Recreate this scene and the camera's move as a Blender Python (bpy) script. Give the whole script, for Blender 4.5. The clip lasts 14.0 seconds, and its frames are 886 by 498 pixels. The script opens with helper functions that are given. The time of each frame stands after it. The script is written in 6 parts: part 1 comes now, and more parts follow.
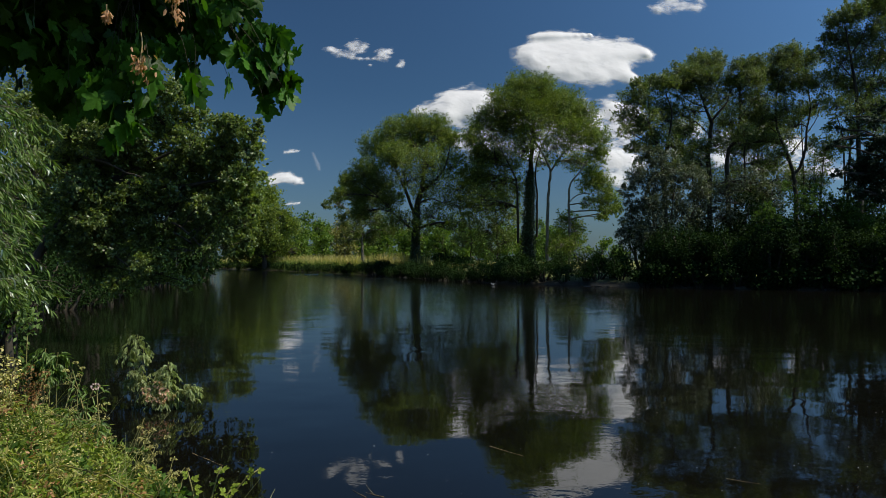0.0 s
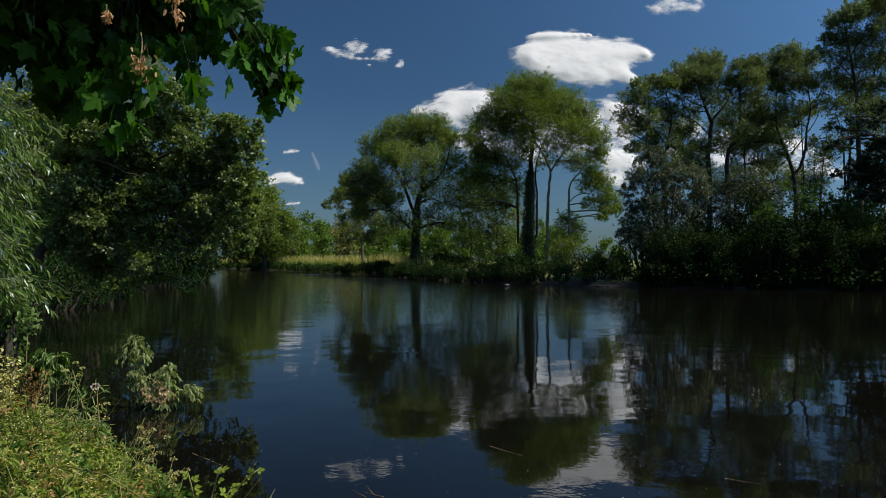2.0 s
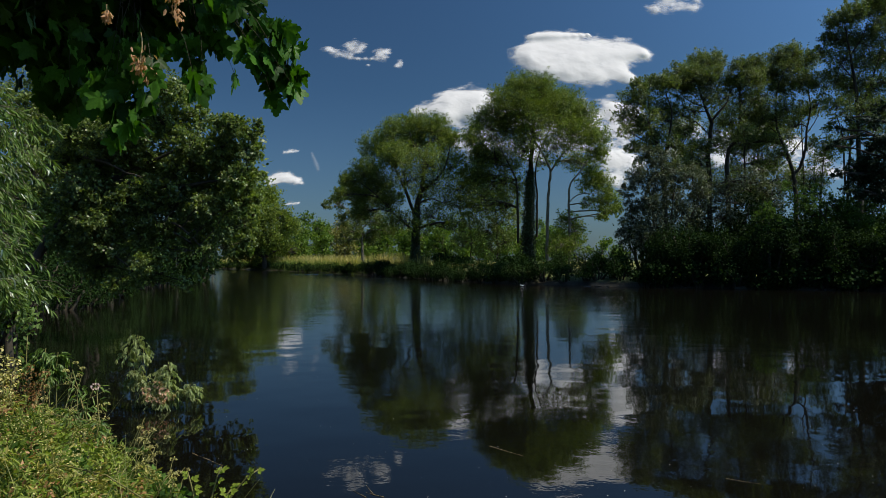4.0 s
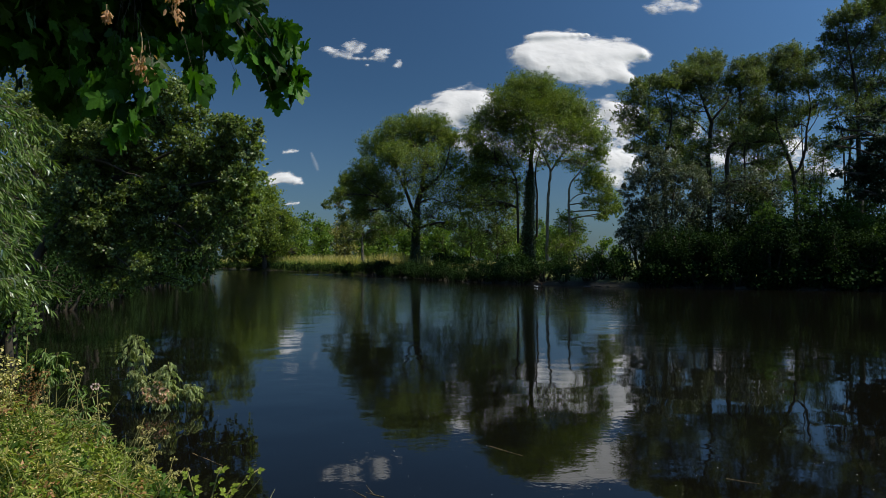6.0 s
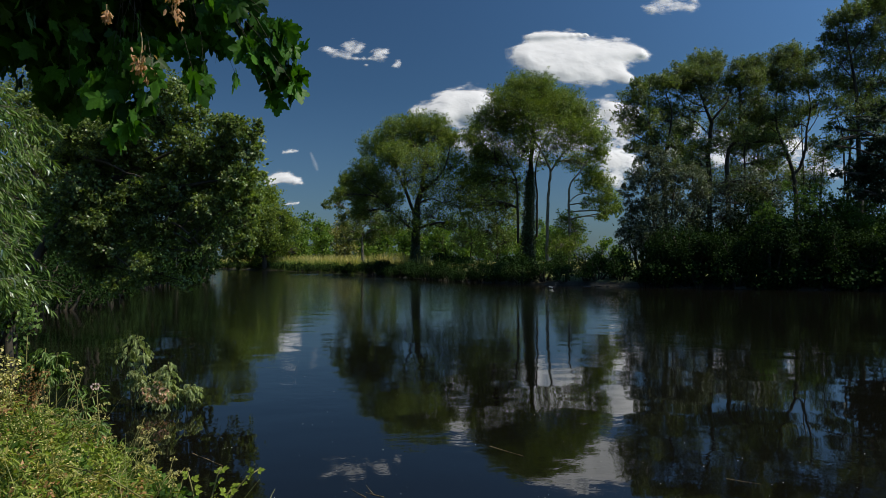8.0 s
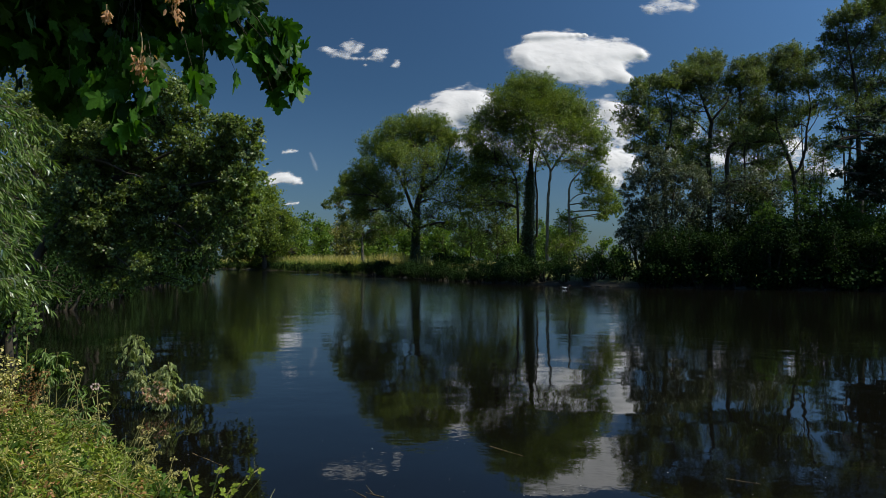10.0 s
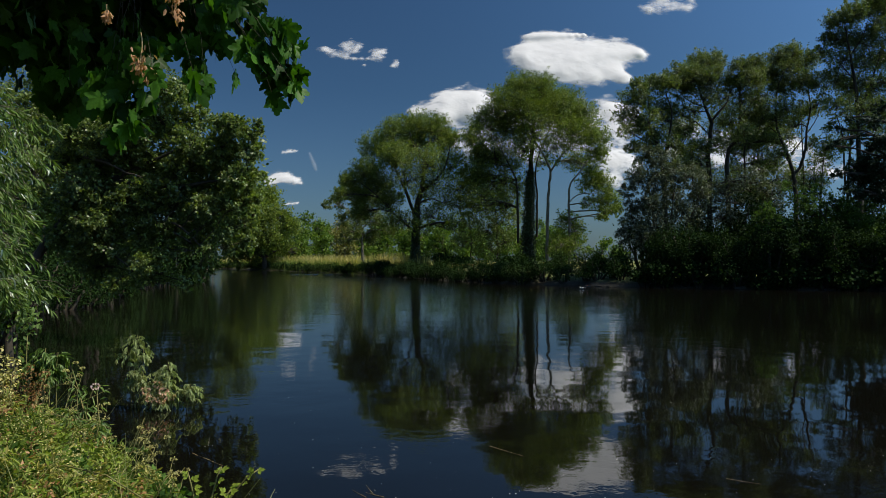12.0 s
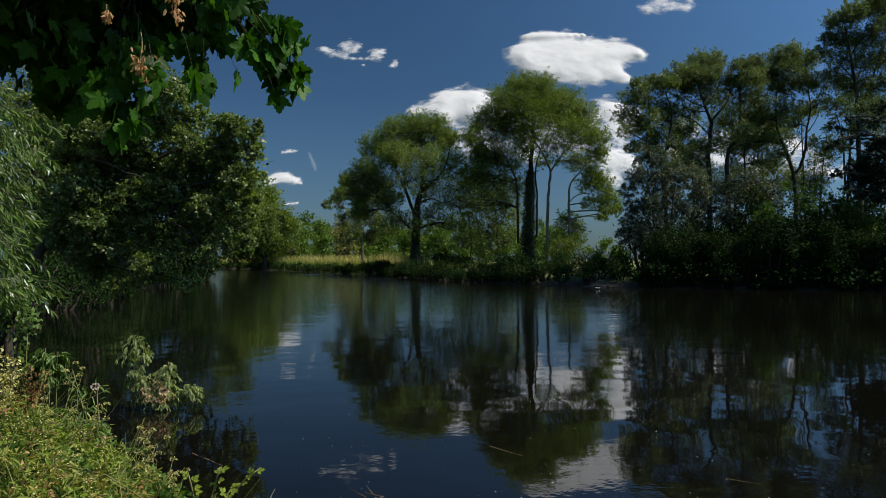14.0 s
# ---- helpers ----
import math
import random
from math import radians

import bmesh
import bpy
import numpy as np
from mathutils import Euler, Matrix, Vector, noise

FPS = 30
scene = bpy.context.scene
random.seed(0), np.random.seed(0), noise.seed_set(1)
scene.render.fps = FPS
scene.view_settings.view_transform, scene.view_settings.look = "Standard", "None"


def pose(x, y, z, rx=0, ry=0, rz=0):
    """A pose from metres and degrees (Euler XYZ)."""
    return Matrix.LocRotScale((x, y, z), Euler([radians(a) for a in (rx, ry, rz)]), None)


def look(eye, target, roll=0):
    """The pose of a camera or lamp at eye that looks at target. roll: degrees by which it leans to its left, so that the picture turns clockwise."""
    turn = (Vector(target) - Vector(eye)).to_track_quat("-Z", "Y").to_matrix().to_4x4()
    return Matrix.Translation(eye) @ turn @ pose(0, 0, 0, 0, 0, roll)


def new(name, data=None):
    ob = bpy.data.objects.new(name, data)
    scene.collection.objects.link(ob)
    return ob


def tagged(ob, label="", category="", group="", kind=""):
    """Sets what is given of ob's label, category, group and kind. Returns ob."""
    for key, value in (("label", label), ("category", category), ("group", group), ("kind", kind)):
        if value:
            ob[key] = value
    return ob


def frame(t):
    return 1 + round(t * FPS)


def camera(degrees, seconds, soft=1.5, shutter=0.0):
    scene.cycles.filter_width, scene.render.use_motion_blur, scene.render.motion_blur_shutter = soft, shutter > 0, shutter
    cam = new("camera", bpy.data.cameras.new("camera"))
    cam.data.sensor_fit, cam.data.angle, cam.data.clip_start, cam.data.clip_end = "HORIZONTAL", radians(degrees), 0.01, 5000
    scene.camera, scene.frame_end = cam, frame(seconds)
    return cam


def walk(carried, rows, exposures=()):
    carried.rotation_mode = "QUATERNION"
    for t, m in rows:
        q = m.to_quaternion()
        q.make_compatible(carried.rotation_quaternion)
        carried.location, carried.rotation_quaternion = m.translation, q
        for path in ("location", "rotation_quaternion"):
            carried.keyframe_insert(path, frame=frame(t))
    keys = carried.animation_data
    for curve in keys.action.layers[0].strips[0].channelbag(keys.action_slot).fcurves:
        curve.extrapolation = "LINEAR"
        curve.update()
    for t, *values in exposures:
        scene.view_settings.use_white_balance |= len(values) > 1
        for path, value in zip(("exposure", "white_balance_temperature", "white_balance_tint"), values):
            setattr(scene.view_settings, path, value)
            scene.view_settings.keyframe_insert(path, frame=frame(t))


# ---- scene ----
# ---------------------------------------------------------------- camera
# A camera on a low tripod at the river's edge; it does not move.
EYE = (0.0, 0.0, 1.7)
AIM = (0.0, 100.0, 3.156)
cam = camera(61.98, 14.0, soft=0.5)
walk(cam, [(0.0, look(EYE, AIM)), (14.0, look(EYE, AIM))])

# ---------------------------------------------------------------- light
SUN_UP, SUN_AZ = 52.0, 99.0        # degrees above the horizon, and round from +Y towards +X
SUN_WAY = Vector((math.sin(radians(SUN_AZ)) * math.cos(radians(SUN_UP)),
                  math.cos(radians(SUN_AZ)) * math.cos(radians(SUN_UP)), math.sin(radians(SUN_UP))))
world = bpy.data.worlds.new("sky")
scene.world = world
world.use_nodes = True
wn = world.node_tree.nodes
sky = wn.new("ShaderNodeTexSky")
sky.sky_type, sky.sun_disc = "NISHITA", False
sky.sun_elevation, sky.sun_rotation = radians(SUN_UP), radians(SUN_AZ)
sky.altitude, sky.air_density, sky.dust_density, sky.ozone_density = 200, 1.0, 1.2, 1.5
sky_tint = wn.new("ShaderNodeMix")     # sky tint set by hand: a deeper blue, as through a polarising filter
sky_tint.data_type, sky_tint.blend_type = "RGBA", "MULTIPLY"
sky_tint.inputs[0].default_value = 1.0
world.node_tree.links.new(sky.outputs[0], sky_tint.inputs[6])
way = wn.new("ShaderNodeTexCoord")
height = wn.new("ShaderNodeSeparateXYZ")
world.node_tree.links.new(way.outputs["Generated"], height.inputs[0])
haze = wn.new("ShaderNodeMapRange")     # a paler tint painted in near the horizon for haze
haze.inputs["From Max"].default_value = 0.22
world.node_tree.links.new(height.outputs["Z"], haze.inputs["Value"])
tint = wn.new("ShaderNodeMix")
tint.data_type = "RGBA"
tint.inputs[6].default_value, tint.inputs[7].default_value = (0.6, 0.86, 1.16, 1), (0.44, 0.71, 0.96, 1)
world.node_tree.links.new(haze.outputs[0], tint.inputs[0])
world.node_tree.links.new(tint.outputs[2], sky_tint.inputs[7])
# graded by hand: sky dimmest square to the sun and beyond, brightest near it
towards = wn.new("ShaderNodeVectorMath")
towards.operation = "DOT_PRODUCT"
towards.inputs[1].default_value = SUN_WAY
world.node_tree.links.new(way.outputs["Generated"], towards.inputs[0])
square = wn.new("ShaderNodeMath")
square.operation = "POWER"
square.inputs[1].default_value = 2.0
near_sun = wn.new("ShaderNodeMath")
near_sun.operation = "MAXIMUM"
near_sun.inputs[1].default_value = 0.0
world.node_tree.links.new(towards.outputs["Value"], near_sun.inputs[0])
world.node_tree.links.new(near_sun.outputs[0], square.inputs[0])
sky_grade = wn.new("ShaderNodeMath")
sky_grade.operation = "MULTIPLY_ADD"
sky_grade.inputs[1].default_value, sky_grade.inputs[2].default_value = 0.2, 0.0455
world.node_tree.links.new(square.outputs[0], sky_grade.inputs[0])
world.node_tree.links.new(sky_grade.outputs[0], wn["Background"].inputs["Strength"])
world.node_tree.links.new(sky_tint.outputs[2], wn["Background"].inputs["Color"])

sun = new("sun", bpy.data.lights.new("sun", "SUN"))
sun.data.energy, sun.data.angle, sun.data.color = 5.0, radians(0.53), (1.0, 0.92, 0.76)
sun.matrix_world = look(SUN_WAY * 50, (0, 0, 0))
scene.view_settings.exposure = 0.04


# ---------------------------------------------------------------- materials
def material(name):
    m = bpy.data.materials.new(name)
    m.use_nodes = True
    nt = m.node_tree
    return m, nt.nodes, nt.links, nt.nodes["Principled BSDF"], nt.nodes["Material Output"]


def ramp(nodes, stops):
    r = nodes.new("ShaderNodeValToRGB")
    e = r.color_ramp.elements
    while len(e) < len(stops):
        e.new(0.5)
    for el, (p, c) in zip(e, stops):
        el.position, el.color = p, (*c, 1)
    return r


def noise_tex(nodes, links, scale, detail=4.0, coords="Object", rough=0.55):
    co = nodes.new("ShaderNodeTexCoord")
    n = nodes.new("ShaderNodeTexNoise")
    n.inputs["Scale"].default_value, n.inputs["Detail"].default_value = scale, detail
    n.inputs["Roughness"].default_value = rough
    links.new(co.outputs[coords], n.inputs["Vector"])
    return n


def leaf_mat(name, dark, light, through_light=0.3, gloss=0.25, rough=0.45, patch=0.5, per_object=False):
    """A thin leaf: a lit face, light that comes through it, and a hue of its own."""
    m, n, l, p, out = material(name)
    if per_object:
        rnd = n.new("ShaderNodeObjectInfo").outputs["Random"]
    else:
        rnd = n.new("ShaderNodeNewGeometry").outputs["Random Per Island"]
    r = ramp(n, [(0.0, dark), (0.7, light), (1.0, [min(1, c * 1.25) for c in light])])
    l.new(rnd, r.inputs[0])
    big = noise_tex(n, l, patch, 3)
    hue = n.new("ShaderNodeHueSaturation")
    mr = n.new("ShaderNodeMapRange")
    mr.inputs["To Min"].default_value, mr.inputs["To Max"].default_value = 0.55, 1.4
    l.new(big.outputs["Fac"], mr.inputs["Value"])
    l.new(mr.outputs[0], hue.inputs["Value"])
    l.new(r.outputs[0], hue.inputs["Color"])
    l.new(hue.outputs[0], p.inputs["Base Color"])
    p.inputs["Roughness"].default_value = rough
    p.inputs["Specular IOR Level"].default_value = gloss
    tr = n.new("ShaderNodeBsdfTranslucent")
    warm = n.new("ShaderNodeMix")
    warm.data_type, warm.blend_type = "RGBA", "MULTIPLY"
    warm.inputs["Factor"].default_value = 1.0
    l.new(hue.outputs[0], warm.inputs[6])
    warm.inputs[7].default_value = (1.5, 1.6, 0.5, 1)
    l.new(warm.outputs[2], tr.inputs["Color"])
    mx = n.new("ShaderNodeMixShader")
    mx.inputs[0].default_value = through_light
    l.new(p.outputs[0], mx.inputs[1])
    l.new(tr.outputs[0], mx.inputs[2])
    l.new(mx.outputs[0], out.inputs["Surface"])
    return m


def rough_mat(name, stops, scale, rough=0.9, bump=0.3, bump_scale=None, stretch=None):
    m, n, l, p, out = material(name)
    t = noise_tex(n, l, scale, 8, rough=0.65)
    if stretch:
        mp = n.new("ShaderNodeMapping")
        mp.inputs["Scale"].default_value = stretch
        src = t.inputs["Vector"].links[0].from_socket
        l.new(src, mp.inputs["Vector"])
        l.new(mp.outputs[0], t.inputs["Vector"])
    r = ramp(n, stops)
    l.new(t.outputs["Fac"], r.inputs[0])
    l.new(r.outputs[0], p.inputs["Base Color"])
    p.inputs["Roughness"].default_value = rough
    p.inputs["Specular IOR Level"].default_value = 0.2
    b = n.new("ShaderNodeBump")
    b.inputs["Strength"].default_value, b.inputs["Distance"].default_value = bump, 0.03
    t2 = noise_tex(n, l, bump_scale or scale * 4, 6)
    l.new(t2.outputs["Fac"], b.inputs["Height"])
    l.new(b.outputs[0], p.inputs["Normal"])
    return m


BARK = rough_mat("bark_grey_brown", [(0.3, (0.05, 0.042, 0.03)), (0.6, (0.17, 0.145, 0.11)), (0.8, (0.27, 0.24, 0.19))], 3.0, stretch=(2, 2, 0.4))
# darker copy of the bark: the dark of backlit boughs is in its colour
BARK_DARK = rough_mat("bark_dark", [(0.3, (0.02, 0.017, 0.012)), (0.6, (0.06, 0.05, 0.035)), (0.8, (0.1, 0.085, 0.06))], 3.0, stretch=(2, 2, 0.4))
BARK_PALE = rough_mat("bark_pale", [(0.3, (0.1, 0.085, 0.065)), (0.65, (0.27, 0.24, 0.19)), (0.85, (0.4, 0.36, 0.3))], 3.0, stretch=(2, 2, 0.5))
TWIG = rough_mat("green_twig", [(0.3, (0.1, 0.11, 0.03)), (0.7, (0.24, 0.21, 0.08))], 12)
STEM_STRAW = rough_mat("straw_stem", [(0.3, (0.2, 0.14, 0.06)), (0.7, (0.4, 0.3, 0.14))], 12)

LEAF_POPLAR = leaf_mat("poplar_leaf", (0.0336, 0.06, 0.018), (0.1452, 0.18, 0.05), 0.34, 0.28, 0.42)
LEAF_WARM = leaf_mat("sunny_poplar_leaf", (0.0392, 0.075, 0.014), (0.165, 0.21, 0.04), 0.36, 0.2, 0.46)
LEAF_GREY = leaf_mat("grey_willow_leaf", (0.04, 0.055, 0.032), (0.115, 0.135, 0.085), 0.22, 0.2, 0.46)
LEAF_DARK = leaf_mat("dark_conifer_leaf", (0.008, 0.02, 0.008), (0.02, 0.042, 0.014), 0.12, 0.25)
# darker than real leaves: the banks' deep shade is put into this colour
LEAF_SHADED_SHRUB = leaf_mat("shaded_bank_shrub_leaf", (0.006, 0.016, 0.005), (0.022, 0.045, 0.01), 0.18, 0.04, 0.7)
LEAF_SALLOW = leaf_mat("sallow_leaf", (0.025, 0.055, 0.012), (0.085, 0.145, 0.03), 0.34, 0.1, 0.55)
LEAF_ELM = leaf_mat("overhanging_tree_leaf", (0.032, 0.062, 0.016), (0.145, 0.19, 0.048), 0.36, 0.38, 0.4, 0.6)
LEAF_FAR = leaf_mat("far_tree_leaf", (0.025, 0.06, 0.012), (0.115, 0.175, 0.032), 0.34, 0.1, 0.6, patch=0.15)
LEAF_OLIVE = leaf_mat("far_olive_leaf", (0.1, 0.11, 0.035), (0.2, 0.19, 0.06), 0.3, 0.2, patch=0.15)
LEAF_IVY = leaf_mat("ivy_leaf", (0.01, 0.026, 0.008), (0.03, 0.055, 0.015), 0.1, 0.4)
LEAF_WILLOW = leaf_mat("willow_leaf", (0.03, 0.068, 0.012), (0.105, 0.165, 0.035), 0.3, 0.2, 0.45, 1.5)
LEAF_SILVER = leaf_mat("willow_leaf_underside", (0.25, 0.3, 0.22), (0.45, 0.5, 0.4), 0.2, 0.5, 0.35, 1.5)
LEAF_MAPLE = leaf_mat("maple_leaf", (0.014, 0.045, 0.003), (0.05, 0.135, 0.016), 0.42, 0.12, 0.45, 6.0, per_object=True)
# darker copy of the maple leaf, with the crown's shade in its colour
LEAF_MAPLE_SHADE = leaf_mat("maple_leaf_shaded", (0.012, 0.035, 0.004), (0.03, 0.08, 0.008), 0.3, 0.04, 0.55, 6.0)
LEAF_DEAD = leaf_mat("withered_leaf", (0.2, 0.075, 0.03), (0.5, 0.3, 0.17), 0.3, 0.1, 0.8, 14.0)
LEAF_CRESS = leaf_mat("cress_leaf", (0.055, 0.11, 0.012), (0.2, 0.26, 0.035), 0.32, 0.12, 0.5, 2.5)
LEAF_HERB = leaf_mat("herb_leaf", (0.07, 0.1, 0.02), (0.3, 0.27, 0.07), 0.3, 0.12, 0.55, 3.0)
LEAF_PALE = leaf_mat("pale_drooping_leaf", (0.13, 0.18, 0.06), (0.35, 0.39, 0.17), 0.3, 0.2, 0.5, 3.0)
LEAF_BALSAM = leaf_mat("green_drooping_leaf", (0.05, 0.1, 0.02), (0.14, 0.21, 0.05), 0.3, 0.35, 0.45, 3.0)
SEED = leaf_mat("seed_head", (0.28, 0.25, 0.09), (0.52, 0.47, 0.2), 0.25, 0.1, 0.8, 6.0)
RUST = leaf_mat("rusty_seed_head", (0.11, 0.06, 0.025), (0.25, 0.14, 0.055), 0.2, 0.1, 0.8, 6.0)
PINK = leaf_mat("pink_flower", (0.5, 0.33, 0.36), (0.72, 0.55, 0.55), 0.25, 0.1, 0.8, 20.0)
LEAF_PEACH = leaf_mat("peach_flower", (0.45, 0.24, 0.14), (0.75, 0.5, 0.36), 0.25, 0.1, 0.8, 20.0)
REED = leaf_mat("reed_grass", (0.2, 0.19, 0.06), (0.5, 0.42, 0.17), 0.35, 0.1, 0.6, 0.2)
GRASS = leaf_mat("bank_grass", (0.05, 0.09, 0.015), (0.13, 0.18, 0.03), 0.3, 0.2, 0.6, 0.3)


def ground_mat():
    m, n, l, p, out = material("meadow_soil")
    a = noise_tex(n, l, 0.12, 6)
    b = noise_tex(n, l, 6.0, 8)
    mixf = n.new("ShaderNodeMath")
    mixf.operation = "MULTIPLY_ADD"
    l.new(b.outputs["Fac"], mixf.inputs[0])
    mixf.inputs[1].default_value = 0.45
    l.new(a.outputs["Fac"], mixf.inputs[2])
    r = ramp(n, [(0.35, (0.03, 0.035, 0.012)), (0.62, (0.075, 0.11, 0.025)), (0.8, (0.13, 0.15, 0.04)), (0.95, (0.2, 0.17, 0.07))])
    l.new(mixf.outputs[0], r.inputs[0])
    co = n.new("ShaderNodeTexCoord")
    sep = n.new("ShaderNodeSeparateXYZ")
    l.new(co.outputs["Object"], sep.inputs[0])
    wet = n.new("ShaderNodeMapRange")          # wet mud along the water, turf above it
    wet.inputs["From Min"].default_value, wet.inputs["From Max"].default_value = 0.2, 0.5
    l.new(sep.outputs["Z"], wet.inputs["Value"])
    soil = n.new("ShaderNodeMix")
    soil.data_type = "RGBA"
    soil.inputs[6].default_value = (0.035, 0.03, 0.018, 1)
    l.new(wet.outputs[0], soil.inputs[0])
    l.new(r.outputs[0], soil.inputs[7])
    l.new(soil.outputs[2], p.inputs["Base Color"])
    p.inputs["Roughness"].default_value = 0.95
    bp = n.new("ShaderNodeBump")
    bp.inputs["Distance"].default_value = 0.05
    l.new(b.outputs["Fac"], bp.inputs["Height"])
    l.new(bp.outputs[0], p.inputs["Normal"])
    return m


def water_mat():
    """Dark still river water: long soft swells, small ripples that come and go in patches."""
    m, n, l, p, out = material("river_water")
    p.inputs["Base Color"].default_value = (0.0036, 0.0034, 0.0022, 1)
    p.inputs["Roughness"].default_value = 0.0
    p.inputs["IOR"].default_value = 1.333
    p.inputs["Specular IOR Level"].default_value = 0.42
    swell = noise_tex(n, l, 0.55, 2.0)
    fine = noise_tex(n, l, 5.0, 3.0)
    where = noise_tex(n, l, 0.16, 3.0)
    rr = ramp(n, [(0.45, (0.03, 0.03, 0.03)), (0.66, (1, 1, 1))])
    l.new(where.outputs["Fac"], rr.inputs[0])
    mul = n.new("ShaderNodeMath")
    mul.operation = "MULTIPLY"
    l.new(fine.outputs["Fac"], mul.inputs[0])
    l.new(rr.outputs[0], mul.inputs[1])
    b1 = n.new("ShaderNodeBump")
    b1.inputs["Strength"].default_value, b1.inputs["Distance"].default_value = 1.0, 0.012
    l.new(swell.outputs["Fac"], b1.inputs["Height"])
    b2 = n.new("ShaderNodeBump")
    b2.inputs["Strength"].default_value, b2.inputs["Distance"].default_value = 1.0, 0.0026
    l.new(mul.outputs[0], b2.inputs["Height"])
    l.new(b1.outputs[0], b2.inputs["Normal"])
    # the breeze ruffles the open water further out; the near bank shelters its side
    co = n.new("ShaderNodeTexCoord")
    sep = n.new("ShaderNodeSeparateXYZ")
    l.new(co.outputs["Object"], sep.inputs[0])
    out_there = n.new("ShaderNodeMapRange")
    out_there.inputs["From Min"].default_value, out_there.inputs["From Max"].default_value = 11.0, 42.0
    l.new(sep.outputs["Y"], out_there.inputs["Value"])
    fuzz = n.new("ShaderNodeMapRange")
    fuzz.inputs["From Min"].default_value, fuzz.inputs["From Max"].default_value = 4.0, 30.0
    fuzz.inputs["To Min"].default_value, fuzz.inputs["To Max"].default_value = 0.015, 0.1
    l.new(sep.outputs["Y"], fuzz.inputs["Value"])
    l.new(fuzz.outputs[0], p.inputs["Roughness"])
    wind = noise_tex(n, l, 2.2, 3.0)
    mp = n.new("ShaderNodeMapping")
    mp.inputs["Scale"].default_value = (0.45, 1.0, 1.0)
    l.new(co.outputs["Object"], mp.inputs["Vector"])
    l.new(mp.outputs[0], wind.inputs["Vector"])
    ruffle = n.new("ShaderNodeMath")
    ruffle.operation = "MULTIPLY"
    l.new(wind.outputs["Fac"], ruffle.inputs[0])
    l.new(out_there.outputs[0], ruffle.inputs[1])
    b3 = n.new("ShaderNodeBump")
    b3.inputs["Strength"].default_value, b3.inputs["Distance"].default_value = 1.0, 0.011
    l.new(ruffle.outputs[0], b3.inputs["Height"])
    l.new(b2.outputs[0], b3.inputs["Normal"])
    l.new(b3.outputs[0], p.inputs["Normal"])
    return m


GROUND, WATER = ground_mat(), water_mat()


def cloud_mat(name, scale, ragged=2.6, thick=1.0, low=1.45, high=2.65):
    """Fair-weather cloud: bright vapour that thins out raggedly towards its rim."""
    m, n, l, p, out = material(name)
    at = n.new("ShaderNodeAttribute")
    at.attribute_name = "vapour"
    t = noise_tex(n, l, scale, 9.0, rough=0.6)
    mp = n.new("ShaderNodeMapping")
    mp.inputs["Scale"].default_value = (0.7, 0.7, 1.3)
    l.new(t.inputs["Vector"].links[0].from_socket, mp.inputs["Vector"])
    l.new(mp.outputs[0], t.inputs["Vector"])
    add = n.new("ShaderNodeMath")
    add.operation = "MULTIPLY_ADD"
    l.new(t.outputs["Fac"], add.inputs[0])
    add.inputs[1].default_value = ragged
    l.new(at.outputs["Fac"], add.inputs[2])
    mr = n.new("ShaderNodeMapRange")
    mr.interpolation_type = "SMOOTHSTEP"
    mr.inputs["From Min"].default_value, mr.inputs["From Max"].default_value = low, high
    mr.inputs["To Max"].default_value = thick
    l.new(add.outputs[0], mr.inputs["Value"])
    p.inputs["Base Color"].default_value = (0.56, 0.54, 0.52, 1)
    p.inputs["Roughness"].default_value = 1.0
    p.inputs["Specular IOR Level"].default_value = 0.0
    # a weak glow of its own replaces light scattered inside the cloud
    p.inputs["Emission Color"].default_value = (0.8, 0.84, 0.9, 1)
    p.inputs["Emission Strength"].default_value = 0.13
    b = n.new("ShaderNodeBump")
    b.inputs["Strength"].default_value, b.inputs["Distance"].default_value = 0.22, 25.0
    t2 = noise_tex(n, l, scale * 0.6, 3.0, rough=0.45)
    l.new(t2.outputs["Fac"], b.inputs["Height"])
    l.new(b.outputs[0], p.inputs["Normal"])
    tr = n.new("ShaderNodeBsdfTransparent")
    mx = n.new("ShaderNodeMixShader")
    l.new(mr.outputs[0], mx.inputs[0])
    l.new(tr.outputs[0], mx.inputs[1])
    l.new(p.outputs[0], mx.inputs[2])
    l.new(mx.outputs[0], out.inputs["Surface"])
    return m


CLOUD = cloud_mat("cloud_vapour", 0.022, 2.3, 1.0, 1.4, 2.3)
CLOUD_SMALL = cloud_mat("small_cloud_vapour", 0.05, 3.0, 0.8, 1.7, 3.0)
WISP = cloud_mat("thin_cloud_vapour", 0.03, 0.9, 0.14, 0.5, 1.6)


# ---------------------------------------------------------------- mesh helpers
def mesh_of(name, verts, faces, mat, parent=None, label="", smooth=True):
    me = bpy.data.meshes.new(name)
    me.from_pydata([tuple(v) for v in verts], [], faces)
    me.materials.append(mat)
    if smooth:
        me.polygons.foreach_set("use_smooth", np.ones(len(me.polygons), bool))
    ob = new(name, me)
    ob.parent = parent
    if label:
        ob["label"] = label
    return ob


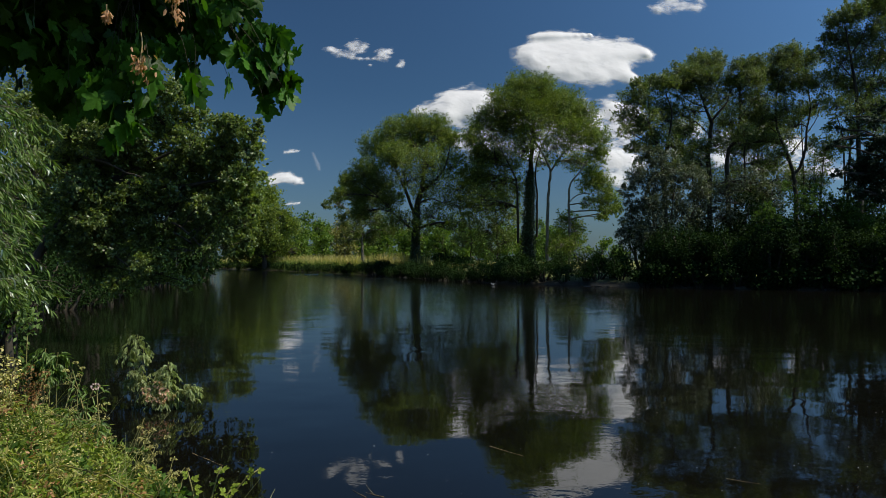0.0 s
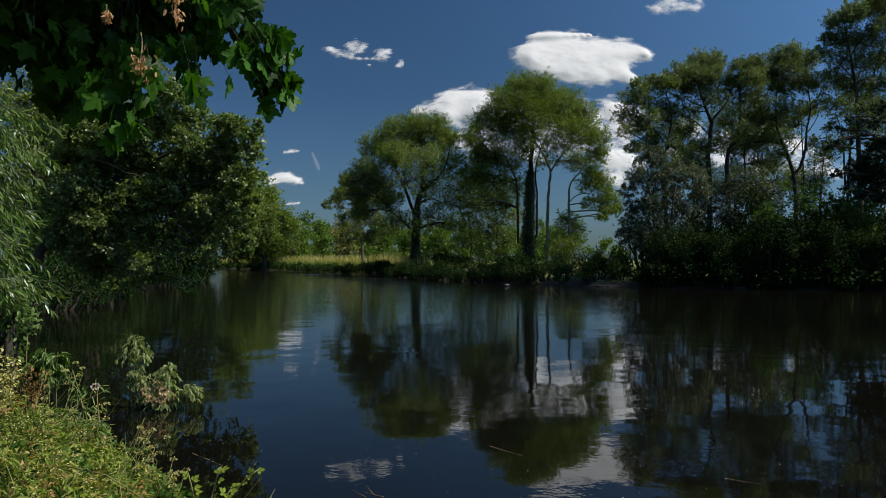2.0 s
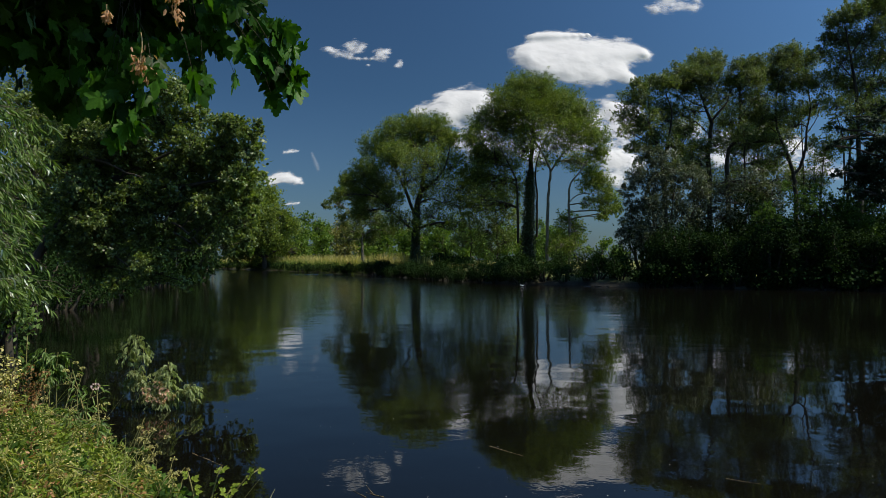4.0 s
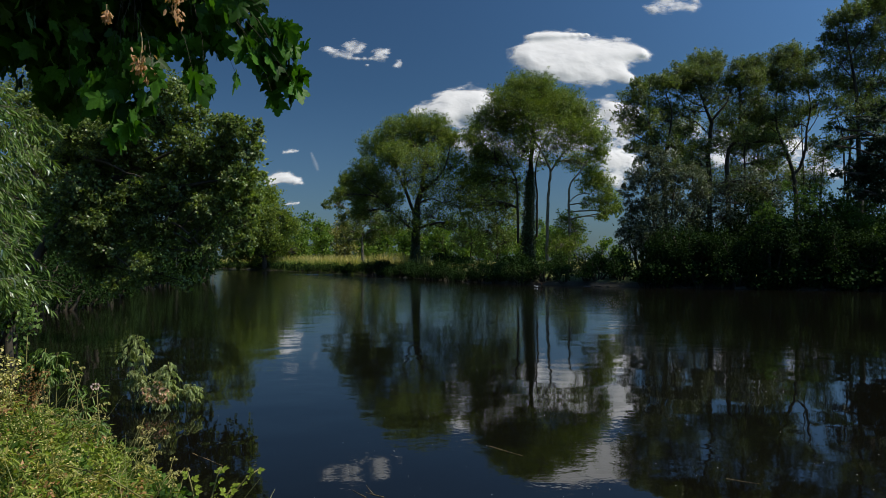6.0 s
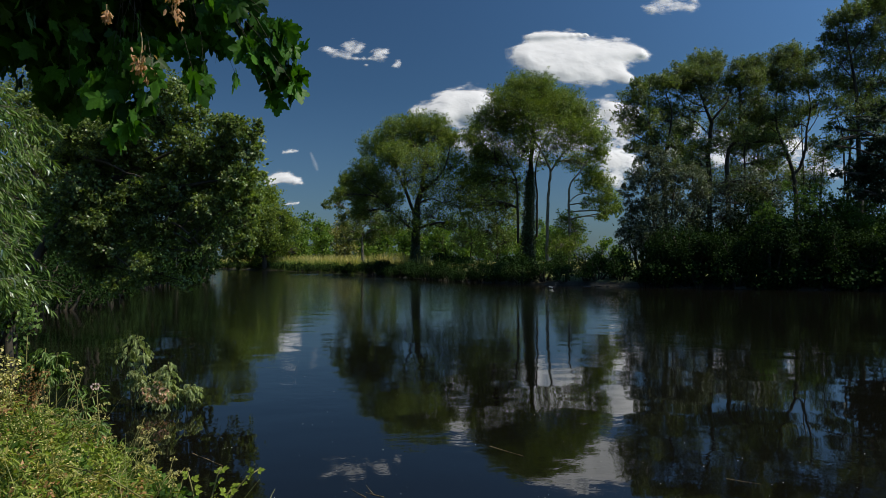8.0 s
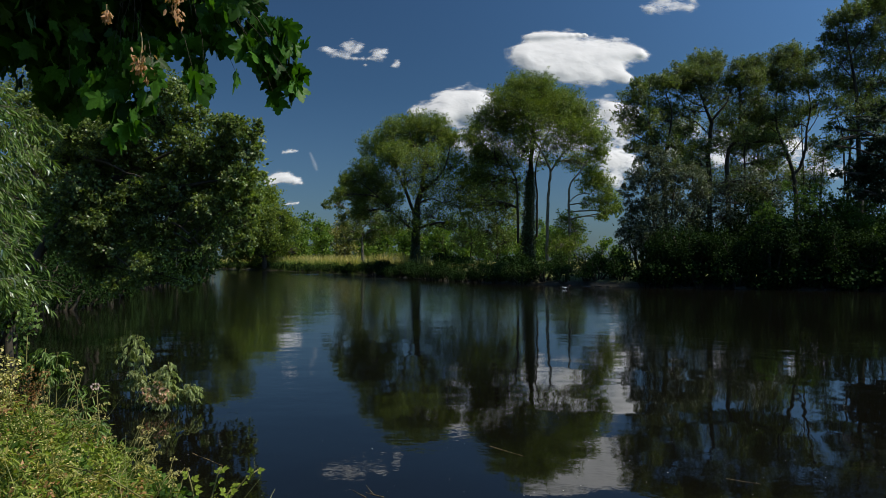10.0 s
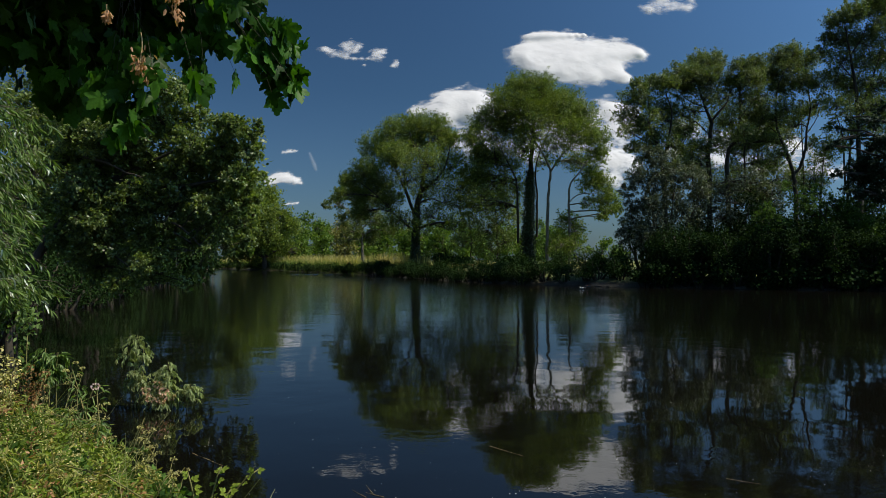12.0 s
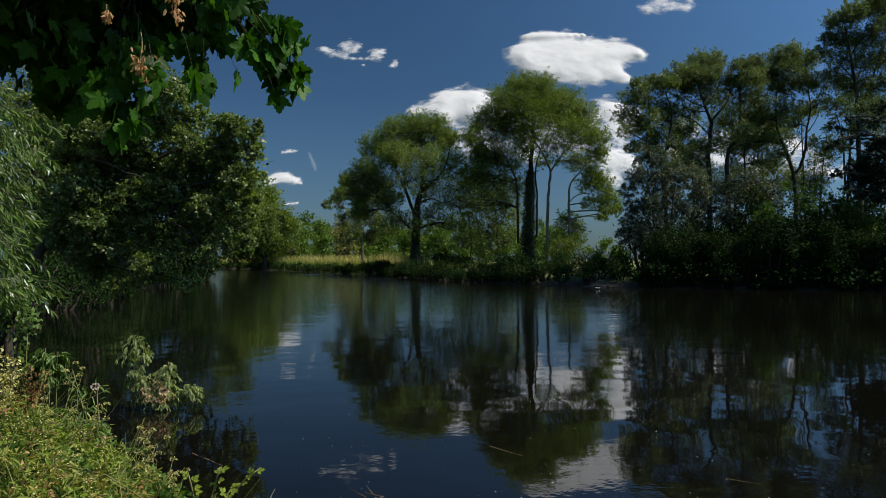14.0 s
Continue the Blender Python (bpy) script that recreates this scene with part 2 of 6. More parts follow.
def swarm(name, shape, turns, places, mat, parent=None, label="", kind=""):
    """One mesh of many small leaves: the shape (points, faces) at every turn and place."""
    pts, faces = shape
    pts = np.asarray(pts, float)
    n, k = len(places), len(pts)
    v = np.einsum("nij,kj->nki", turns, pts) + places[:, None, :]
    f = np.asarray(faces)
    loops = (np.arange(n)[:, None, None] * k + f[None]).reshape(-1)
    per = f.shape[1]
    me = bpy.data.meshes.new(name)
    me.vertices.add(n * k)
    me.vertices.foreach_set("co", v.reshape(-1))
    me.loops.add(len(loops))
    me.loops.foreach_set("vertex_index", loops.astype(np.int32))
    me.polygons.add(n * len(f))
    me.polygons.foreach_set("loop_start", np.arange(0, len(loops), per, dtype=np.int32))
    me.polygons.foreach_set("loop_total", np.full(n * len(f), per, dtype=np.int32))
    me.update(calc_edges=True)
    me.materials.append(mat)
    ob = new(name, me)
    ob.parent = parent
    return tagged(ob, label, kind=kind)


def basis(tip, face, size):
    """Turns whose y runs along tip and whose z leans to face, scaled by size."""
    y = tip / np.linalg.norm(tip, axis=1, keepdims=True)
    x = np.cross(y, face)
    x /= np.linalg.norm(x, axis=1, keepdims=True) + 1e-9
    z = np.cross(x, y)
    return np.stack([x, y, z], axis=2) * np.asarray(size).reshape(-1, 1, 1)


# leaf shapes, one unit long, base at the origin, tip along y
LOZENGE = ([(0, 0, 0), (0.36, 0.5, 0.05), (0, 1, -0.05), (-0.36, 0.5, 0.05)], [(0, 1, 2, 3)])
LEAFLET = ([(-0.34, 0.25, 0.04), (0.34, 0.3, 0.04), (0, 1, -0.05)], [(0, 1, 2)])
OVATE = ([(0, 0, 0), (0.24, 0.25, 0.06), (0.25, 0.6, 0.05), (0, 1, -0.1), (-0.25, 0.6, 0.05), (-0.24, 0.25, 0.06)],
         [(0, 1, 2, 3), (0, 3, 4, 5)])
LANCE = ([(0, 0, 0), (0.1, 0.3, 0.03), (0.085, 0.62, -0.02), (0, 1, -0.16), (-0.085, 0.62, -0.02), (-0.1, 0.3, 0.03)],
         [(0, 1, 2, 3), (0, 3, 4, 5)])
TOOTHED = ([(0, 0, 0), (0.3, 0.2, 0.05), (0.22, 0.45, 0.03), (0.36, 0.62, 0.02), (0.14, 0.72, 0.0), (0, 1, -0.08),
            (-0.14, 0.72, 0.0), (-0.36, 0.62, 0.02), (-0.22, 0.45, 0.03), (-0.3, 0.2, 0.05)],
           [(0, 1, 2, 5), (2, 3, 4, 5), (0, 5, 8, 9), (5, 6, 7, 8)])


def trefoil():
    """A leaf of three toothed leaflets on a short stalk."""
    v, f = [], []
    for turn, size, y0 in ((0, 0.62, 0.38), (62, 0.5, 0.34), (-62, 0.5, 0.34)):
        k = len(v)
        c, w = math.cos(radians(turn)), math.sin(radians(turn))
        for x, y, z in TOOTHED[0]:
            v.append((size * (x * c + y * w), y0 + size * (y * c - x * w), size * z))
        f += [tuple(k + q for q in face) for face in TOOTHED[1]]
    k = len(v)
    v += [(-0.012, 0, 0), (0.012, 0, 0), (0.012, 0.4, 0.01), (-0.012, 0.4, 0.01)]
    return v, f + [(k, k + 1, k + 2, k + 3)]


TREFOIL = trefoil()
BLADE = ([(-0.012, 0, 0), (0.012, 0, 0), (0.009, 0.6, 0.04), (-0.009, 0.6, 0.04), (0.002, 1, 0.14), (-0.002, 1, 0.14)],
         [(0, 1, 2, 3), (3, 2, 4, 5)])
STRAW = ([(-0.004, 0, 0), (0.004, 0, 0), (0.003, 0.6, 0.05), (-0.003, 0.6, 0.05), (0.001, 1, 0.16), (-0.001, 1, 0.16)],
         [(0, 1, 2, 3), (3, 2, 4, 5)])
GRAIN = ([(0, 0, 0), (0.5, 0.5, 0), (0, 1, 0), (-0.5, 0.5, 0)], [(0, 1, 2, 3)])


class Tubes:
    """Tapered round limbs gathered into one mesh."""

    def __init__(self):
        self.v, self.f = [], []

    def add(self, pts, radii, sides=6):
        pts = [Vector(p) for p in pts]
        start = len(self.v)
        for i, p in enumerate(pts):
            d = (pts[min(i + 1, len(pts) - 1)] - pts[max(i - 1, 0)]).normalized()
            a = d.orthogonal().normalized()
            b = d.cross(a)
            for s in range(sides):
                w = 2 * math.pi * s / sides
                self.v.append(p + (a * math.cos(w) + b * math.sin(w)) * radii[i])
        for i in range(len(pts) - 1):
            for s in range(sides):
                t = (s + 1) % sides
                q = start + i * sides
                self.f.append((q + s, q + t, q + sides + t, q + sides + s))
        self.f.append(tuple(range(start + (len(pts) - 1) * sides, start + len(pts) * sides)))
        return self

    def made(self, name, mat, parent, label=""):
        return mesh_of(name, self.v, self.f, mat, parent, label)


def bent(a, b, rng, wob=0.12, n=6, sag=0.0):
    """A crooked line from a to b."""
    a, b = np.asarray(a, float), np.asarray(b, float)
    t = np.linspace(0, 1, n)[:, None]
    length = np.linalg.norm(b - a)
    off = np.cumsum(rng.normal(0, wob * length / n, (n, 3)), axis=0)
    off -= off[-1] * t
    off[0] = 0
    p = a + (b - a) * t + off
    p[:, 2] -= sag * length * (4 * t * (1 - t))[:, 0] - 0.1 * length * np.sin(np.pi * t[:, 0])
    return p


# ---------------------------------------------------------------- trees
def tree(name, label, base, blobs, trunk_r, leaf, mat, seed, density=26.0, per=46, clump=0.62, bark=BARK,
         stems=((0.0, 0.0, 1.0),), category="tree", group="", shape=LOZENGE, droop=0.25, ivy=0.0, thin=1.0, feather=1.0):
    """A tree: stems (dx, dy, height) from the base, a limb to each mass of the crown, clumps of leaves on twigs round it."""
    rng = np.random.default_rng(seed)
    root = tagged(new(name), label, category, group)
    root.location = base
    blobs = np.array(blobs, float)
    wood = Tubes()
    lines = []
    for sx, sy, sh in stems:
        top = np.array((sx, sy, sh))
        line = bent((sx * 0.12, sy * 0.12, -0.4), top, rng, 0.1, 10)
        rad = trunk_r * (1 - 0.86 * np.linspace(0, 1, 10) ** 0.8) * (1.0 if len(stems) == 1 else 0.75)
        rad[0] *= 1.35
        wood.add(line, rad, 9)
        lines.append((line, rad))
    wood.made("trunk", bark, root)
    spots, sizes, share = [], [], []
    for bx, by, bz, r in blobs:
        c = np.array((bx, by, bz))
        best = None
        for line, rad in lines:
            for i in range(1, len(line)):
                d = np.linalg.norm((line[i] - c) * (1, 1, 0.8)) + (3.0 * max(0, line[i][2] - c[2] + 0.35 * np.linalg.norm((line[i] - c)[:2])))
                if best is None or d < best[0]:
                    best = (d, line[i], rad[i])
        limb = Tubes()
        path = bent(best[1], c, rng, 0.2, 7)
        r0 = min(best[2] * 0.7, 0.05 + 0.035 * np.linalg.norm(c - best[1]))
        rr = r0 * np.linspace(1, 0.3, 7)
        limb.add(path, rr, 6)
        n = max(5, int(density * (r / 1.5) ** 2))
        d = rng.normal(size=(n, 3))
        d /= np.linalg.norm(d, axis=1, keepdims=True)
        ps = c + d * (r * rng.uniform(0.25, 1.0, (n, 1)) ** 0.55) * (1, 1.1, 0.9)
        for q in ps:
            s = path[rng.integers(3, 7)]
            limb.add(bent(s, q, rng, 0.2, 4), (np.linspace(0.6, 0.2, 4) * r0 * 0.55).clip(0.012), 3)
        spots.append(ps)
        sizes.append(np.full(n, clump * (0.75 + 0.35 * min(r, 2.5) / 2.0)))
        limb.made("limb", bark, root)
        n2 = int(n * 0.7 * feather)
        d = rng.normal(size=(n2, 3))
        d /= np.linalg.norm(d, axis=1, keepdims=True)
        spots.append(c + d * (r * rng.uniform(0.8, 1.28, (n2, 1))))
        sizes.append(np.full(n2, clump * 0.6))
        share += [1.0] * n + [0.3] * n2
    spots, sizes = np.concatenate(spots), np.concatenate(sizes)
    sizes = sizes * rng.uniform(0.6, 1.35, len(sizes))
    k = rng.poisson(per * thin * rng.uniform(0.35, 1.5, len(spots)) * np.array(share))
    idx = np.repeat(np.arange(len(spots)), k)
    off = rng.normal(size=(len(idx), 3)) * (sizes[idx, None] * (0.62, 0.62, 0.42))
    place = spots[idx] + off
    place[:, 2] = np.maximum(place[:, 2], 0.12 - base[2] + rng.uniform(0, 0.3, len(place)))
    tip = rng.normal(size=(len(idx), 3)) + (0, 0, -droop * 3)
    face = rng.normal(size=(len(idx), 3)) * 0.75 + (0, 0, 1.0)
    size = leaf * rng.uniform(0.6, 1.35, len(idx))
    swarm("crown", shape, basis(tip, face, size), place, mat, root)
    if ivy:
        n = int(ivy * 900)
        line, rad = lines[0]
        u = rng.uniform(0, ivy / line[-1][2], n).clip(0, 0.95) * 9
        i = u.astype(int)
        fr = (u - i)[:, None]
        axis = line[i] * (1 - fr) + line[i + 1] * fr
        w = rng.uniform(0, 2 * math.pi, n)
        ring = np.stack([np.cos(w), np.sin(w), rng.normal(0, 0.3, n)], 1)
        p = axis + ring * (rad[i][:, None] + rng.uniform(0.05, 0.6, (n, 1)) * rng.uniform(0.3, 1, (n, 1)))
        p[:, 2] = np.maximum(p[:, 2], 0.0)
        swarm("ivy", LOZENGE, basis(rng.normal(size=(n, 3)) + (0, 0, -1), ring + rng.normal(0, 0.4, (n, 3)), 0.16 * rng.uniform(0.6, 1.3, n)), p, LEAF_IVY, root, "dark ivy leaves clothing the trunk")
    return root


def leafy_tree(label, base, wood, full, airy, leaf, mat, seed, group, bark=BARK, brush=0.7, layers=4.6, thin=1.0, shape=LEAFLET, ivy=0.0, ivy_wide=0.5, inner=False):
    """A tree: stems and boughs along their lines (foot radius, tip radius, points), and leafy sprays that fill the masses of its crown.
    Full masses are opaque, airy ones let the sky through; brush turns the sprays up (poplar) or down (hanging boughs)."""
    rng = np.random.default_rng(seed)
    root = tagged(new("tree"), label, "tree", group)
    root.location = base
    nodes, radii = [], []
    for i, (r0, r1, pts) in enumerate(wood):
        pts = np.array(pts, float)
        if i == 0:
            pts[0, 2] = -0.35
        step = np.linspace(0, len(pts) - 1, 4 * len(pts))
        k = step.astype(int).clip(0, len(pts) - 2)
        fr = (step - k)[:, None]
        a, b = pts[np.maximum(k - 1, 0)], pts[np.minimum(k + 2, len(pts) - 1)]
        p, q = pts[k], pts[k + 1]
        line = 0.5 * (2 * p + (q - a) * fr + (2 * a - 5 * p + 4 * q - b) * fr ** 2 + (3 * p - a - 3 * q + b) * fr ** 3)
        line[1:] += rng.normal(0, 0.12 * r0, (len(line) - 1, 3))
        rad = np.linspace(r0, r1, len(line)) * rng.uniform(0.93, 1.07, len(line))
        if i == 0:
            rad[:2] *= (1.4, 1.15)
        Tubes().add(line, rad, 9 if i == 0 else 7).made("trunk" if i == 0 else "bough", bark, root)
        nodes.append(line[len(line) // 6 if i == 0 else 1:])
        radii.append(rad[len(line) // 6 if i == 0 else 1:])
    nodes, radii = np.concatenate(nodes), np.concatenate(radii)
    place, tip, face, size = [], [], [], []
    usual = leaf
    for j, (bx, by, bz, r) in enumerate(list(full) + list(airy)):
        leaf = usual * (1.25 if j >= len(full) else 1.0)
        c = np.array((bx, by, bz))
        near = np.linalg.norm(nodes - c, axis=1) + 1.5 * np.maximum(0, nodes[:, 2] - c[2])
        at = near.argmin()
        r0 = min(radii[at] * 0.7, 0.015 + 0.03 * near[at])
        limb = Tubes()
        path = bent(nodes[at], c, rng, 0.18, 6)
        limb.add(path, np.linspace(r0, r0 * 0.4, 6), 6)
        sparse = j >= len(full)
        leaves = (layers * thin * 0.42 if sparse else layers) * math.pi * r * r / (0.33 * leaf * leaf)
        per = 18 if sparse else 34
        n = max(6, int(leaves / per))
        d = rng.normal(size=(n, 3)) + (0, 0, 0.25)
        d /= np.linalg.norm(d, axis=1, keepdims=True)
        start = c + d * (r * 0.62 * rng.uniform(0.05, 1.35, (n, 1)) ** (0.45 if sparse else 0.6)) * (1, 1.15, 0.9)
        way = d * 0.75 + rng.normal(0, 0.32, (n, 3)) + (0, 0, brush)
        way /= np.linalg.norm(way, axis=1, keepdims=True)
        length = r * rng.uniform(0.28, 0.62, (n, 1))
        for s, e in zip(start[:: 2 if sparse else 3], (start + way * length)[:: 2 if sparse else 3]):
            limb.add([path[rng.integers(2, 6)], s, e], [r0 * 0.3 + 0.006, r0 * 0.16 + 0.004, 0.004], 3)
        limb.made("limb", bark, root)
        count = rng.poisson(per * rng.uniform(0.4, 1.6, n))
        i = np.repeat(np.arange(n), count)
        u = rng.uniform(0, 1, (len(i), 1))
        wide = length[i] * (0.34 if sparse else 0.25) * (1.05 - u * 0.8)
        place.append(start[i] + way[i] * length[i] * u + rng.normal(size=(len(i), 3)) * wide * (1, 1, 0.8))
        tip.append(way[i] * 0.6 + rng.normal(size=(len(i), 3)) * 0.8 + (0, 0, -0.25))
        lie = d * 0.5 + rng.normal(size=(n, 3)) * 0.6 + (0, 0, 0.6)
        face.append(lie[i] + rng.normal(size=(len(i), 3)) * 0.42)
        size.append(leaf * rng.uniform(0.6, 1.35, len(i)))
        if inner and not sparse:
            m = int(leaves * 0.06)
            place.append(c + rng.normal(size=(m, 3)) * r * 0.45 + (-0.1, 0.5, -0.1))
            tip.append(rng.normal(size=(m, 3)))
            face.append(rng.normal(size=(m, 3)))
            size.append(leaf * rng.uniform(1.4, 2.0, m))
    place, tip, face, size = (np.concatenate(q) for q in (place, tip, face, size))
    place[:, 2] = np.maximum(place[:, 2], 0.1 - base[2] + rng.uniform(0, 0.3, len(place)))
    swarm("crown", shape, basis(tip, face, size), place, mat, root)
    if ivy:
        n = int(ivy * 800)
        line = np.array(wood[0][2], float)
        z = rng.uniform(0, 1, n) ** 1.1 * ivy
        axis = np.stack([np.interp(z, line[:, 2], line[:, 0]), np.interp(z, line[:, 2], line[:, 1]), z], 1)
        w = rng.uniform(0, 2 * math.pi, n)
        ring = np.stack([np.cos(w), np.sin(w), rng.normal(0, 0.3, n)], 1)
        p = axis + ring * ivy_wide * (1.15 - 0.6 * z / ivy)[:, None] * rng.uniform(0.45, 1.1, (n, 1))
        p[:, 2] = np.maximum(p[:, 2], 0.0)
        swarm("ivy", LOZENGE, basis(rng.normal(size=(n, 3)) + (0, 0, -1), ring + rng.normal(0, 0.4, (n, 3)), 0.17 * rng.uniform(0.6, 1.3, n)), p, LEAF_IVY, root, "dark ivy leaves clothing the trunk")
    return root


# ---------------------------------------------------------------- the land and the river
BANK_NEAR = [(60, -6), (18, 2.0), (6, 3.0), (2.0, 3.3), (0.2, 3.6), (-1.25, 4.3), (-1.9, 5.1), (-2.6, 6.2), (-3.5, 7.2),
             (-5.5, 7.5), (-9, 8.6), (-12.5, 15), (-13.4, 22), (-13.4, 28), (-15, 33), (-19, 42), (-18, 52), (-21, 62), (-37, 100), (-60, 145), (-140, 230)]
BANK_FAR = [(-110, 250), (-44, 140), (-25, 114), (-8, 79), (-1.2, 63), (4.6, 52), (9.5, 47.5), (12, 45.8), (18.5, 42), (24, 39.5), (32, 34), (90, 18)]


def shore_gap(x, y):
    """Signed distance to the water's edge: below zero on the river."""
    poly = np.array(BANK_NEAR + BANK_FAR, float)
    a, b = poly, np.roll(poly, -1, axis=0)
    best = np.full(x.shape, 1e9)
    inside = np.zeros(x.shape, bool)
    for (ax, ay), (bx, by) in zip(a, b):
        dx, dy = bx - ax, by - ay
        t = (((x - ax) * dx + (y - ay) * dy) / (dx * dx + dy * dy)).clip(0, 1)
        best = np.minimum(best, np.hypot(x - ax - t * dx, y - ay - t * dy))
        cross = ((ay > y) != (by > y)) & (x < (bx - ax) * (y - ay) / (by - ay + 1e-12) + ax)
        inside ^= cross
    return np.where(inside, -best, best)


def land_height(x, y):
    """The land's height at places x, y (arrays)."""
    g = shore_gap(x, y)
    lump = 0.1 * np.sin(x * 0.7 + 1.3 * np.sin(y * 0.31)) * np.cos(y * 0.55) + 0.05 * np.sin(2.1 * x + y * 1.7)
    top = np.where(y > 25, 0.75, 0.36)
    up = top * (1 - np.exp(-np.maximum(g, 0) / 0.7)) + lump * np.clip(g, 0, 1)
    down = -1.3 * (1 - np.exp(np.minimum(g, 0) / 1.6))
    return np.where(g > 0, up, down - 0.02)


def build_ground():
    u = np.linspace(-1, 1, 191)
    xs = np.sinh(u * 6.2) / np.sinh(6.2) * 3200
    w = np.linspace(-0.7, 1, 211)
    ys = np.sinh(w * 6.0) / np.sinh(6.0) * 3600 + 6
    gx, gy = np.meshgrid(xs, ys)
    gz = land_height(gx.ravel(), gy.ravel()).reshape(gx.shape)
    v = np.stack([gx, gy, gz], -1).reshape(-1, 3)
    ny, nx = gx.shape
    i = (np.arange(ny - 1)[:, None] * nx + np.arange(nx - 1)[None]).ravel()
    f = np.stack([i, i + 1, i + nx + 1, i + nx], 1)
    g = swarm("ground", (v, f), np.eye(3)[None], np.zeros((1, 3)), GROUND)
    g.data.polygons.foreach_set("use_smooth", np.ones(len(g.data.polygons), bool))
    return tagged(g, "grassy meadow soil with a low river bank", "ground", kind="structure")


ground = build_ground()
water = mesh_of("water", [(-420, -60, 0), (420, -60, 0), (420, 420, 0), (-420, 420, 0)], [(0, 1, 2, 3)], WATER)
tagged(water, "dark smooth slow river water with faint ripples", "river", kind="structure")


def riffle(x, y, length, width, turn, seed):
    """A line of small standing ripples where the current runs past the bank."""
    rng = np.random.default_rng(seed)
    nx, ny = 160, 9
    u, w = np.meshgrid(np.linspace(-1, 1, nx), np.linspace(-1, 1, ny))
    ridge = (1 - w ** 2) * (1 - u ** 2) ** 0.5
    h = 0.05 * ridge * (0.55 + 0.45 * np.sin(u * length * 2.2 + 2.0 * np.sin(u * 7 + seed))) + 0.003
    h = np.where(np.abs(w) > 0.99, -0.02, h)
    sway = 0.25 * width * np.sin(u * 3 + seed)
    v = np.stack([u * length / 2, w * width / 2 + sway, h], -1).reshape(-1, 3)
    i = (np.arange(ny - 1)[:, None] * nx + np.arange(nx - 1)[None]).ravel()
    ob = swarm("water", (v, np.stack([i, i + 1, i + nx + 1, i + nx], 1)), np.eye(3)[None], np.zeros((1, 3)), WATER)
    ob.data.polygons.foreach_set("use_smooth", np.ones(len(ob.data.polygons), bool))
    ob.matrix_world = pose(x, y, 0, 0, 0, turn)
    return tagged(ob, "line of small bright ripples near the bank", "river", kind="structure")


riffle(-14.6, 84, 9.0, 1.6, -22, 1)
riffle(-4.5, 66, 7.0, 1.0, -40, 2)
riffle(9.9, 46.4, 2.3, 0.5, -25, 3)

# ---------------------------------------------------------------- clouds
def cloud(label, centre, puffs, seed, width, height, fine=1.0, thin=0.0):
    """A cloud of round puffs (x, z, r) about its centre, flattened below, with a lumpy front and back."""
    rng = np.random.default_rng(seed)
    nx, nz = 150, 90
    x = np.linspace(-width / 2, width / 2, nx)
    z = np.linspace(-height / 2, height / 2, nz)
    gx, gz = np.meshgrid(x, z)
    total = np.zeros(gx.shape)
    for px, pz, r in puffs:
        q = np.hypot(gx - px, (gz - pz) * np.where(gz < pz, 1.3, 1.0)) / r
        total += np.exp(-1.5 * q * q)
    dens = np.minimum(total, 1.3) - 0.4 * np.exp(-total * 9) - thin
    # the sheet is tilted back so that its face catches the sun
    bulge = np.sqrt(np.clip(total, 0, 2.5)) * height * 0.06 - gz * 0.75
    edge = np.minimum(np.minimum(gx - x[0], x[-1] - gx) / width, np.minimum(gz - z[0], z[-1] - gz) / height)
    dens -= np.clip(0.08 - edge, 0, 1) * 30
    rough = np.array([noise.fractal(Vector((a * 0.008 / fine, b * 0.014 / fine, seed)), 1.0, 2.0, 3) for a, b in zip(gx.ravel(), gz.ravel())]).reshape(gx.shape)
    front = -bulge - rough * 5 * fine
    verts = np.stack([gx, front, gz], -1).reshape(-1, 3)
    i = (np.arange(nz - 1)[:, None] * nx + np.arange(nx - 1)[None]).ravel()
    f = np.stack([i, i + 1, i + nx + 1, i + nx], 1)
    ob = swarm("cloud", (verts, f), np.eye(3)[None], np.zeros((1, 3)), WISP if thin else CLOUD if width > 350 else CLOUD_SMALL)
    ob.data.polygons.foreach_set("use_smooth", np.ones(len(ob.data.polygons), bool))
    a = ob.data.attributes.new("vapour", "FLOAT", "POINT")
    a.data.foreach_set("value", dens.ravel().astype(np.float32))
    ob.location = centre
    return tagged(ob, label, "cloud", "fair-weather clouds", kind="backdrop")


